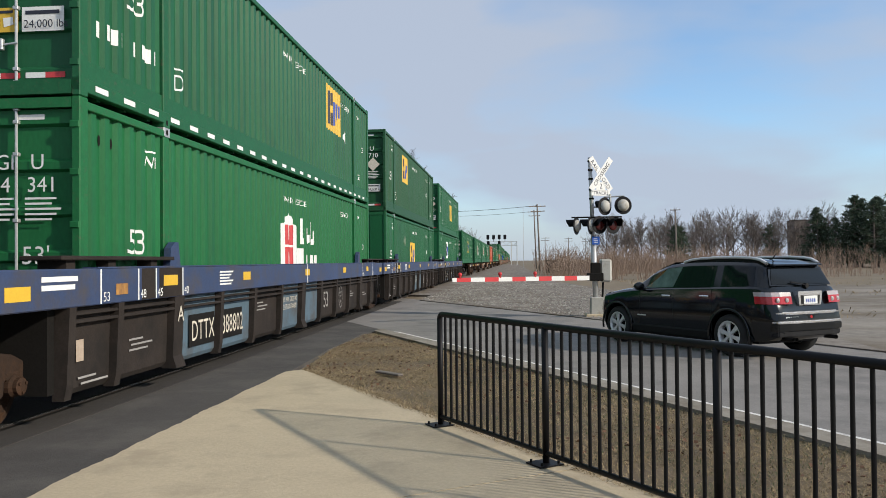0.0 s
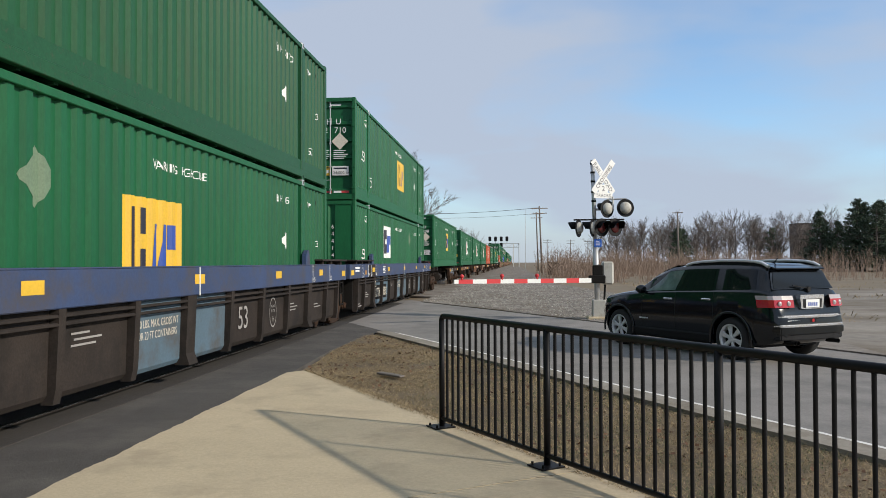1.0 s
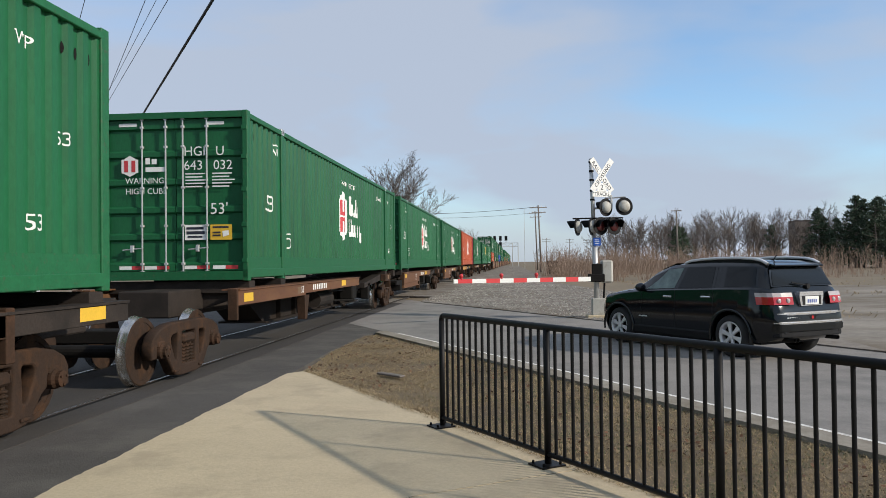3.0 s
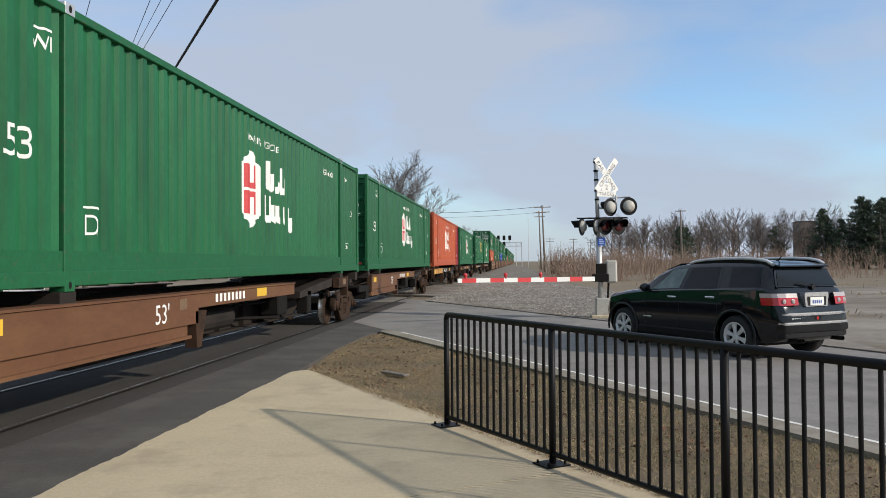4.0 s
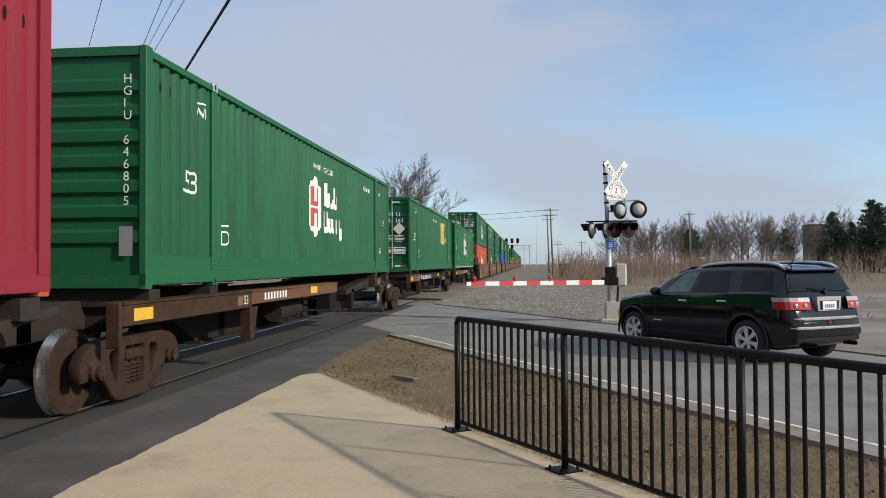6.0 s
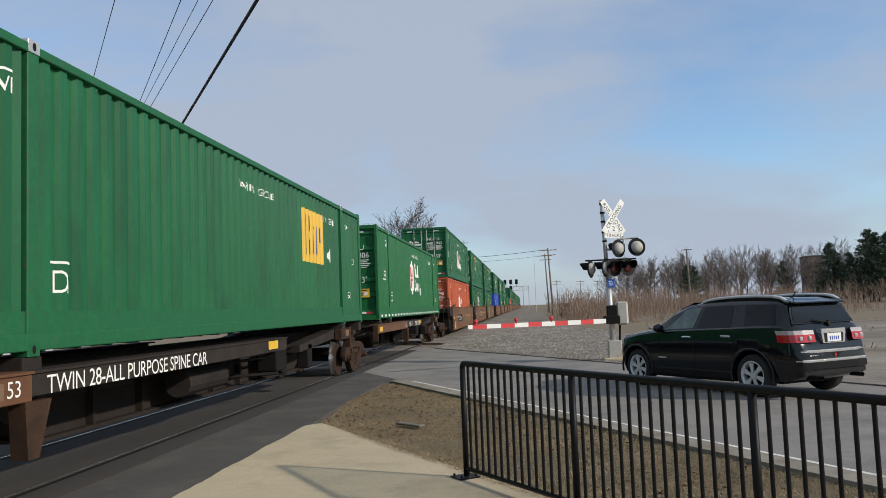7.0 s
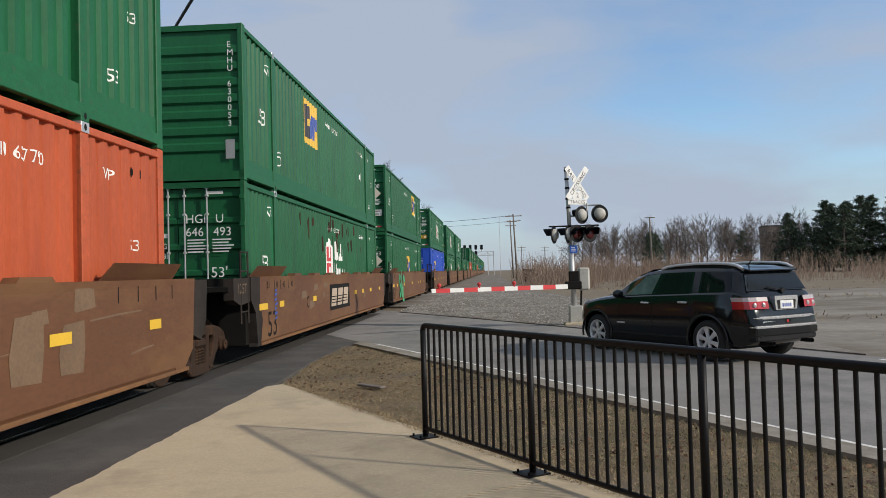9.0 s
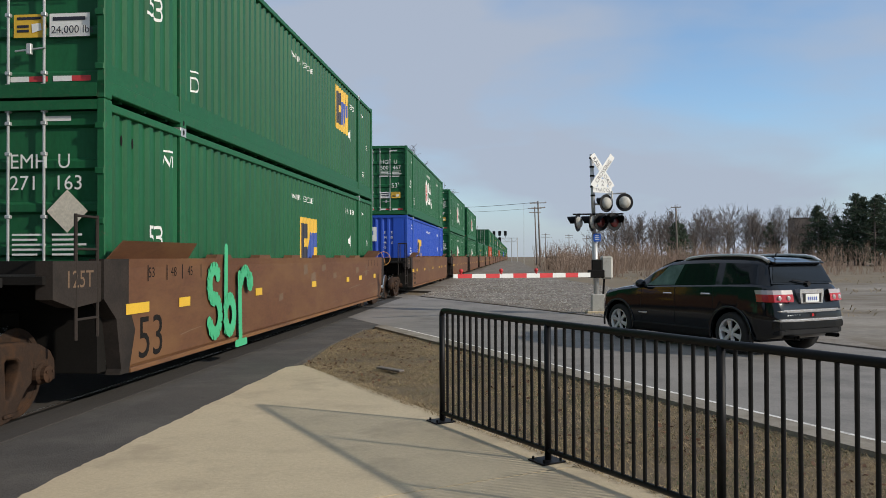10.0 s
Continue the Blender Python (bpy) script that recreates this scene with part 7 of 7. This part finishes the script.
def signal_bridge():
    b = thing("signal_bridge", "grey lattice railway signal bridge over the tracks", "signal bridge", m=pose(0, 250, 0))
    for x in (-10.8, -1.2, 0.6):
        bm = bm_new()
        tube(bm, (x, 0, -0.1), (x, 0, 7.6), 0.12, 8)
        part("leg", bm, M["aluminium"], b)
    for z in (6.3, 7.5):
        bm = bm_new()
        box(bm, -11, 0.7, -0.1, 0.1, z - 0.07, z + 0.07)
        part("chord", bm, M["aluminium"], b)
    for i in range(10):
        bm = bm_new()
        x = -10.8 + i * 1.15
        tube(bm, (x, 0, 6.3 if i % 2 else 7.5), (x + 1.15, 0, 7.5 if i % 2 else 6.3), 0.05, 6)
        part("lattice_bar", bm, M["aluminium"], b)
    for x, z in ((-8.6, 9.0), (-6.8, 9.0), (-5.0, 9.0), (-3.2, 9.0), (-8.5, 7.0), (-5.0, 7.0)):
        bm = bm_new()
        box(bm, x - 0.45, x + 0.45, -0.4, -0.2, z - 0.75, z + 0.75, 0.1)
        tube(bm, (x, -0.3, z - 1.5), (x, -0.3, z), 0.06, 6)
        part("signal_head", bm, M["black"], b, "black signal head")
    return b


signal_bridge()


def far_building():
    b = thing("office_building", "distant brown brick building behind bare trees", "building", m=pose(65.2, 185, 0))
    bm = bm_new()
    box(bm, -1.7, 1.7, 0, 5, -0.1, 10.0)
    part("wall", bm, M["far_brick"], b)
    bm = bm_new()
    box(bm, -1.8, 1.8, -0.1, 5.1, 10.0, 10.25)
    part("roof", bm, M["grime"], b)
    for z in (2, 5, 8):
        for x in (-1.1, 0, 1.1):
            bm = bm_new()
            box(bm, x - 0.3, x + 0.3, -0.06, 0.02, z - 0.7, z + 0.7)
            part("window", bm, M["tint"], b)


far_building()


def shed():
    s_ = thing("shed", "pale metal-sided shed beyond the track", "shed", m=pose(-24.6, 33.5, 0, 0, 0, 28))
    bm = bm_new()
    box(bm, -2.5, 2.5, -2, 2, -0.1, 2.5)
    part("wall", bm, M["shed"], s_)
    bm = bm_new()
    prism(bm, [(-2.7, 2.5), (2.7, 2.5), (0, 3.3)], "y", -2.15, 2.15)
    part("roof", bm, M["galv"], s_)
    for i in range(17):
        bm = bm_new()
        box(bm, -2.5 + 0.3 * i, -2.44 + 0.3 * i, -2.03, -2.0, 0, 2.5)
        part("siding_rib", bm, M["shed"], s_)


shed()
bm = bm_new()
box(bm, -0.95, 0.95, -0.5, 0.5, -0.1, 1.55, 0.03)
ob = thing("relay_cabinet", "dark steel relay cabinet in the brush", "cabinet", m=pose(4.8, 100, 0))
part("cabinet_body", bm, M["dark_steel"], ob)
bm = bm_new()
box(bm, -1.05, 1.05, -0.6, 0.6, 1.55, 1.62, 0.01)
part("cabinet_roof", bm, M["grime"], ob)


# ---- bare trees, brush, pines ----
def bare_tree_template(seed, h, spread=0.55):
    """A leader with rising limbs all the way up, each forking into branches and fine twigs."""
    rnd = random.Random(seed)
    limbs, twigs = [], []

    def bough(p, d, length, r, depth):
        n = 5 if depth > 1 else 3
        q = Vector(p)
        for i in range(n):
            d = (d + Vector((rnd.gauss(0, 0.12), rnd.gauss(0, 0.12), rnd.gauss(0.05, 0.07)))).normalized()
            e = q + d * (length / n)
            ra, rb = r * (1 - 0.75 * i / n), r * (1 - 0.75 * (i + 1) / n)
            (limbs if depth > 1 else twigs).append((tuple(q), tuple(e), ra, rb))
            q = e
            if depth and i >= (1 if depth > 2 else 0):
                for _ in range(2):
                    a = rnd.uniform(0, 2 * math.pi)
                    out = Vector((math.cos(a), math.sin(a), rnd.uniform(0.0, 0.5)))
                    bough(q, (d + out * rnd.uniform(0.5, 1.0) * spread * 1.3).normalized(), length * rnd.uniform(0.32, 0.52), max(rb * 0.6, 0.007), depth - 1)

    q, d = Vector((0, 0, -0.2)), Vector((0, 0, 1))
    n = 9
    for i in range(n):
        f = (i + 1) / n
        d = (d + Vector((rnd.gauss(0, 0.06), rnd.gauss(0, 0.06), 0.05))).normalized()
        e = q + d * h * 0.86 / n
        limbs.append((tuple(q), tuple(e), h * 0.018 * (1 - 0.85 * i / n), h * 0.018 * (1 - 0.85 * f)))
        q = e
        if i > 1:
            for _ in range(3):
                a = rnd.uniform(0, 2 * math.pi)
                bough(q, Vector((math.cos(a) * spread * 1.5, math.sin(a) * spread * 1.5, 1)).normalized(), h * (0.42 - 0.26 * f) * rnd.uniform(0.8, 1.2), h * 0.008 * (1.2 - f), 2)
    t = thing("bare_tree", "leafless grey-brown deciduous tree", "tree", "bare trees")
    part("trunk", thin_mesh("trunk", limbs, M["bark"], 5), None, t)
    part("crown", thin_mesh("crown", [(a, b, max(r0, 0.010), max(r1, 0.006)) for a, b, r0, r1 in twigs], M["bark"], 3), None, t)
    return t


def crown_tree_template(seed, h):
    """A short trunk that divides into wide-spreading boughs with a dense round crown of twigs."""
    rnd = random.Random(seed)
    limbs, twigs = [], []

    def bough(p, d, length, r, depth):
        n = 5 if depth > 1 else 3
        q = Vector(p)
        for i in range(n):
            d = (d + Vector((rnd.gauss(0, 0.10), rnd.gauss(0, 0.10), rnd.gauss(0.02, 0.06)))).normalized()
            e = q + d * (length / n)
            ra, rb = r * (1 - 0.7 * i / n), r * (1 - 0.7 * (i + 1) / n)
            (limbs if depth > 1 else twigs).append((tuple(q), tuple(e), ra, rb))
            q = e
            if depth and i >= 1 - (depth < 3):
                for _ in range(2 if depth > 1 else 4):
                    a = rnd.uniform(0, 2 * math.pi)
                    out = Vector((math.cos(a), math.sin(a), rnd.uniform(-0.30, 0.45)))
                    bough(q, (d + out * rnd.uniform(0.45, 0.85)).normalized(), length * rnd.uniform(0.30, 0.50), max(rb * 0.6, 0.014), depth - 1)

    limbs.append(((0, 0, -0.2), (0, 0, h * 0.3), 0.34, 0.26))
    for i in range(12):
        a = 2 * math.pi * i / 12 * 5.0 + rnd.uniform(-0.3, 0.3)
        lean = 0.08 + 0.95 * ((i * 5) % 12) / 11
        bough((0, 0, h * (0.20 + 0.10 * rnd.random())), Vector((math.cos(a) * lean, math.sin(a) * lean, 1)).normalized(), h * (0.74 - 0.12 * lean), 0.13, 3)
    t = thing("bare_tree", "tall leafless tree with a wide round crown", "tree", "bare trees")
    part("trunk", thin_mesh("trunk", limbs, M["bark"], 5), None, t)
    part("crown", thin_mesh("crown", [(a, b, max(r0, 0.016), max(r1, 0.009)) for a, b, r0, r1 in twigs], M["bark"], 3), None, t)
    return t


def far_tree(templates, k, x, y, s_, rot):
    s_ *= 1.12
    t = templates[k]
    if not t.get("placed"):
        t["placed"] = 1
        t.matrix_basis = pose(x, y, -0.1, 0, 0, rot) @ Matrix.Diagonal((s_, s_, s_, 1))
    else:
        m = pose(x, y, -0.1, 0, 0, rot)
        c = copy_thing(t, m)
        c.scale = (s_, s_, s_)


TREES = [bare_tree_template(3, 9.0, 0.66), bare_tree_template(8, 9.0, 0.56), bare_tree_template(12, 9.0, 0.74), bare_tree_template(15, 9.0, 0.6)]
rnd = random.Random(5)
big = crown_tree_template(21, 12.6)
big.matrix_basis = pose(-17.6, 110, -0.2)
for x, y, h in ((19.5, 140, 7.6), (22.5, 150, 8.2), (25, 138, 7.6), (27.5, 146, 9.2), (30, 155, 8.6), (32.5, 142, 8.8), (35, 150, 9.6), (37.0, 140, 9.0), (39.5, 148, 9.2), (42, 142, 8.6), (45.5, 152, 8.8), (47, 146, 9.4), (52, 150, 9.2), (56, 145, 8.0), (62, 150, 8.5), (68, 152, 8.0), (33.7, 168, 9.5), (44, 170, 9.6), (24, 172, 9.0), (28, 178, 9.2), (39, 176, 9.8), (50, 172, 10), (-42, 62, 9.5), (-36, 55, 8.0), (-50, 70, 11), (-30, 85, 8.0), (-22, 130, 9.5), (-19, 150, 9.5), (-14, 190, 9), (-12, 230, 9.5), *[(17.5 + 1.25 * i + rnd.uniform(-0.8, 0.8), rnd.uniform(136, 185), rnd.uniform(6.8, 9.4)) for i in range(40)]):
    far_tree(TREES, rnd.randrange(4), x, y, h / 9.0, rnd.uniform(0, 360))


def pine_template(seed, h):
    rnd = random.Random(seed)
    t = thing("pine_tree", "dark green pine tree with ragged crown", "tree", "pine trees")
    branches = [((0, 0, -0.2), (0, 0, h * 0.97), 0.20, 0.03)]
    verts, faces = [], []
    z = h * 0.07
    while z < h * 0.98:
        f = (z - h * 0.07) / (h * 0.93)
        reach = h * 0.40 * (1 - f) ** 0.75 * rnd.uniform(0.65, 1.15) + 0.25
        for _ in range(4):
            a = rnd.uniform(0, 2 * math.pi)
            ln = reach * rnd.uniform(0.6, 1.1)
            e = Vector((math.cos(a) * ln, math.sin(a) * ln, z + ln * rnd.uniform(0.05, 0.35)))
            branches.append(((0, 0, z), tuple(e), 0.035, 0.012))
            for k in range(int(26 + 44 * ln / 3)):
                u = rnd.uniform(0.3, 1.05)
                c = Vector((0, 0, z)).lerp(e, u) + Vector((rnd.gauss(0, 0.20), rnd.gauss(0, 0.20), rnd.gauss(0.05, 0.13)))
                d1 = Vector((rnd.gauss(0, 1), rnd.gauss(0, 1), rnd.gauss(0.3, 0.6))).normalized() * rnd.uniform(0.10, 0.26)
                d2 = Vector((rnd.gauss(0, 1), rnd.gauss(0, 1), rnd.gauss(0, 0.6))).normalized() * rnd.uniform(0.05, 0.13)
                i = len(verts)
                verts += [tuple(c - d1), tuple(c + d2), tuple(c + d1), tuple(c - d2)]
                faces.append((i, i + 1, i + 2, i + 3))
        z += h * 0.035
    part("trunk", thin_mesh("trunk", branches, M["bark"], 5), None, t)
    me = bpy.data.meshes.new("crown")
    me.from_pydata(verts, [], faces)
    me.materials.append(M["needle"])
    part("crown", me, None, t)
    return t


PINES = [pine_template(4, 10.0), pine_template(9, 10.0)]
for k, (x, y, h) in enumerate(((43.8, 140, 6.6), (48.5, 131, 8.6), (51.0, 137, 8.0), (53.8, 130, 10.2), (56.5, 134, 10.0), (58.5, 128, 10.6), (61.5, 131, 10.8), (64.5, 129, 11.2), (67.5, 134, 11.0), (71, 130, 11.5), (75, 133, 11.0), (79, 131, 11.4), (25.5, 128, 6.4), (27.5, 133, 6.2), (55.0, 126, 9.4), (60.0, 136, 10.4), (63.0, 126, 10.2), (66.0, 126, 11.0), (69.5, 127, 11.2), (73, 136, 11.8), (57.5, 138, 9.8), (50.0, 128, 7.0))):
    far_tree(PINES, k % 2, x, y, h / 10.0, rnd.uniform(0, 360))


def brush():
    """Leafless thicket along the far side of the track and lot."""
    segs = []
    r_ = random.Random(17)
    def clump(x, y, h, n):
        for _ in range(n):
            a, tilt = r_.uniform(0, 2 * math.pi), abs(r_.gauss(0, 0.28))
            d = Vector((math.cos(a) * tilt, math.sin(a) * tilt, 1)).normalized()
            ln = h * r_.uniform(0.55, 1.05)
            p = Vector((x + r_.gauss(0, 0.5), y + r_.gauss(0, 0.5), -0.1))
            q = p + d * ln
            segs.append((tuple(p), tuple(q), 0.022, 0.009))
            for _ in range(4):
                t = r_.uniform(0.35, 0.95)
                b = p.lerp(q, t)
                a2 = r_.uniform(0, 2 * math.pi)
                e = b + (d + Vector((math.cos(a2), math.sin(a2), 0.2)) * 0.7).normalized() * ln * r_.uniform(0.15, 0.4)
                segs.append((tuple(b), tuple(e), 0.012, 0.006))
    for _ in range(210):
        y = r_.uniform(62, 125)
        x = 1.2 + (y - 62) * 0.03 + abs(r_.gauss(0, 1)) * 0.16 * y + r_.random() * 2
        clump(x, y, r_.uniform(1.1, 2.9) + (y - 60) * 0.018, 10)
    for _ in range(230):
        y = r_.uniform(105, 150)
        clump(r_.uniform(12, 85), y, r_.uniform(1.2, 3.8), 8)
    for _ in range(110):
        y = r_.uniform(68, 84)
        clump(r_.uniform(24, 60), y, r_.uniform(0.5, 1.5), 8)
    for _ in range(60):
        y = r_.uniform(80, 240)
        clump(r_.uniform(-24, -10.5), y, r_.uniform(2, 3.5), 10)
    return tagged(part("brush_thicket", thin_mesh("brush_thicket", segs, M["twig"]), None), "dry leafless brown brush thicket", "brush", kind="stuff")


brush()


# ---- dead grass and ballast stones ----
def inside(p, poly):
    x, y = p
    hit = False
    for (x0, y0), (x1, y1) in zip(poly, poly[1:] + poly[:1]):
        if (y0 > y) != (y1 > y) and x < (x1 - x0) * (y - y0) / (y1 - y0) + x0:
            hit = not hit
    return hit


def blades(name, count, region, length, width, label, keep=None, seed=23, z=-0.02, material="blade"):
    """Bent dead blades scattered over a plan region."""
    r_ = random.Random(seed)
    xs, ys = [p[0] for p in region], [p[1] for p in region]
    verts, faces = [], []
    n = 0
    while n < count:
        p = (r_.uniform(min(xs), max(xs)), r_.uniform(min(ys), max(ys)))
        if not inside(p, region) or (keep and not keep(p, r_)):
            continue
        n += 1
        a = r_.uniform(0, 2 * math.pi)
        ln, w = r_.uniform(*length), r_.uniform(*width)
        lie = r_.uniform(0.05, 0.75)
        d = Vector((math.cos(a), math.sin(a), 0))
        s_ = Vector((-d.y, d.x, 0)) * w
        b = Vector((p[0], p[1], z))
        m_ = b + d * ln * 0.55 + Vector((0, 0, ln * lie * 0.75))
        e = b + d * ln + Vector((0, 0, ln * lie * 0.55))
        i = len(verts)
        verts += [tuple(b - s_), tuple(b + s_), tuple(m_ + s_), tuple(m_ - s_), tuple(e)]
        faces += [(i, i + 1, i + 2, i + 3), (i + 3, i + 2, i + 4)]
    me = bpy.data.meshes.new(name)
    me.from_pydata(verts, [], faces)
    me.materials.append(M[material])
    tagged(part(name, me, None), label, "grass", kind="stuff")


VERGE = [(-3.12, 11.35), (-3.22, 11.5), (-3.44, 14.2), (-3.40, 17.1), (-3.1, 17.6), on_road(-9, 5.68), (4.6, 3.5), (2.1, 3.66), (1.43, 4.70), (-0.69, 7.82), (-1.80, 9.46)]
blades("dead_grass", 100000, VERGE, (0.02, 0.065), (0.0012, 0.0028), "matted dead straw-coloured grass on the verge", lambda p, r: noise.noise(Vector((p[0] * 1.1, p[1] * 1.1, 0))) + 0.5 * noise.noise(Vector((p[0] * 4, p[1] * 4, 3))) + r.uniform(-0.5, 0.5) > -0.30)
blades("straw_stalks", 1400, VERGE, (0.05, 0.14), (0.0018, 0.0035), "longer loose straw stalks on the verge", lambda p, r: noise.noise(Vector((p[0] * 0.8, p[1] * 0.8, 5))) + r.uniform(-0.3, 0.3) > 0.0, 43)
blades("edge_tufts", 5000, [(-3.20, 11.42), (-3.0, 11.26), (-1.78, 9.52), (-0.64, 7.86), (1.48, 4.74), (1.36, 4.64), (-0.78, 7.74), (-1.90, 9.38)], (0.02, 0.09), (0.0015, 0.0035), "dead grass fringe lapping over the sidewalk edge", None, 47, 0.005)
blades("green_shoots", 15000, VERGE, (0.02, 0.06), (0.0012, 0.0026), "sparse green shoots among the dead grass", lambda p, r: p[0] > -1.2 + r.uniform(-0.6, 0.6) and noise.noise(Vector((p[0] * 1.5, p[1] * 1.5, 9))) + r.uniform(-0.3, 0.3) > 0.0, 51, -0.02, "shoots")
blades("leaf_litter", 1100, VERGE, (0.02, 0.06), (0.008, 0.020), "scattered brown dead leaves on the verge", lambda p, r: noise.noise(Vector((p[0] * 0.9, p[1] * 0.9, 13))) + 0.25 * (p[0] < -1.6) + r.uniform(-0.3, 0.3) > 0.12, 57, -0.005, "leaf")
blades("lot_weeds", 9000, [on_road(4, 12.3), on_road(-14, 12.3), (40, 20), (70, 60), (7.5, 62), (6.6, 30)], (0.08, 0.30), (0.006, 0.016), "dead weeds in the cracks of the lot", lambda p, r: abs(noise.noise(Vector((p[0] * 0.10, p[1] * 0.22, 7)))) < 0.07 or (p[1] > 34 and noise.noise(Vector((p[0] * 0.05, p[1] * 0.12, 2))) > 0.12), 37, -0.01)


def stones():
    r_ = np.random.RandomState(31)
    base = np.array([(0, 0, 1), (1, 0, 0), (0, 1, 0), (-1, 0, 0), (0, -1, 0), (0, 0, -1)], float)
    tri = [(0, 1, 2), (0, 2, 3), (0, 3, 4), (0, 4, 1), (5, 2, 1), (5, 3, 2), (5, 4, 3), (5, 1, 4)]
    verts, faces = [], []
    poly = [(-3.9, 32.0), on_road(23, 12.15), on_road(9.5, 12.15), (6.0, 27), (3.4, 50), (-3.6, 70)]
    n = 0
    while n < 7500:
        y = 20 + 50 * r_.rand() ** 1.8
        x = r_.uniform(-4.5, 6.2)
        if not inside((x, y), poly):
            continue
        n += 1
        s_ = r_.uniform(0.014, 0.042) * (1 + (y - 20) * 0.012)
        v = base * (1 + r_.uniform(-0.35, 0.35, (6, 1))) * s_ * np.array([1.2, 1.0, 0.75])
        a = r_.uniform(0, 6.28)
        rot = np.array([[math.cos(a), -math.sin(a), 0], [math.sin(a), math.cos(a), 0], [0, 0, 1]])
        v = v @ rot.T + np.array([x, y, 0.035])
        i = len(verts)
        verts += v.tolist()
        faces += [(a_ + i, b_ + i, c_ + i) for a_, b_, c_ in tri]
    me = bpy.data.meshes.new("ballast_stones")
    me.from_pydata(verts, [], faces)
    me.materials.append(M["stone"])
    tagged(part("ballast_stones", me, None), "loose grey crushed ballast stones", "gravel", kind="stuff")


stones()
bm = bm_new()
box(bm, -0.26, 0.26, -0.05, 0.05, 0.0, 0.03, 0.01)
ob = part("board", bm, M["wood_pole"])
ob.matrix_basis = pose(-1.83, 10.95, 0.015, 0, 0, -42)
tagged(ob, "weathered scrap of board lying on the grass", "board")


def motions():
    """The whole train rolls along the track at one speed."""
    for ob, (x, y, z) in MOVING:
        walk(ob, [(t, pose(x, y - SPEED * t, z)) for t in (0.0, 5.0, 10.0)])


for ob in scene.objects:
    if ob.name.split(".")[0] in ("word_blocks", "emblem_bars", "code_bars", "reflective_strips", "stencil_lines", "weight_lines", "dark_bars", "blue_bars", "stencil_bars", "plate_bars", "notice_bars", "hinges", "spray_scribble", "name_bars", "scrape"):
        ob["kind"] = "stuff"

motions()
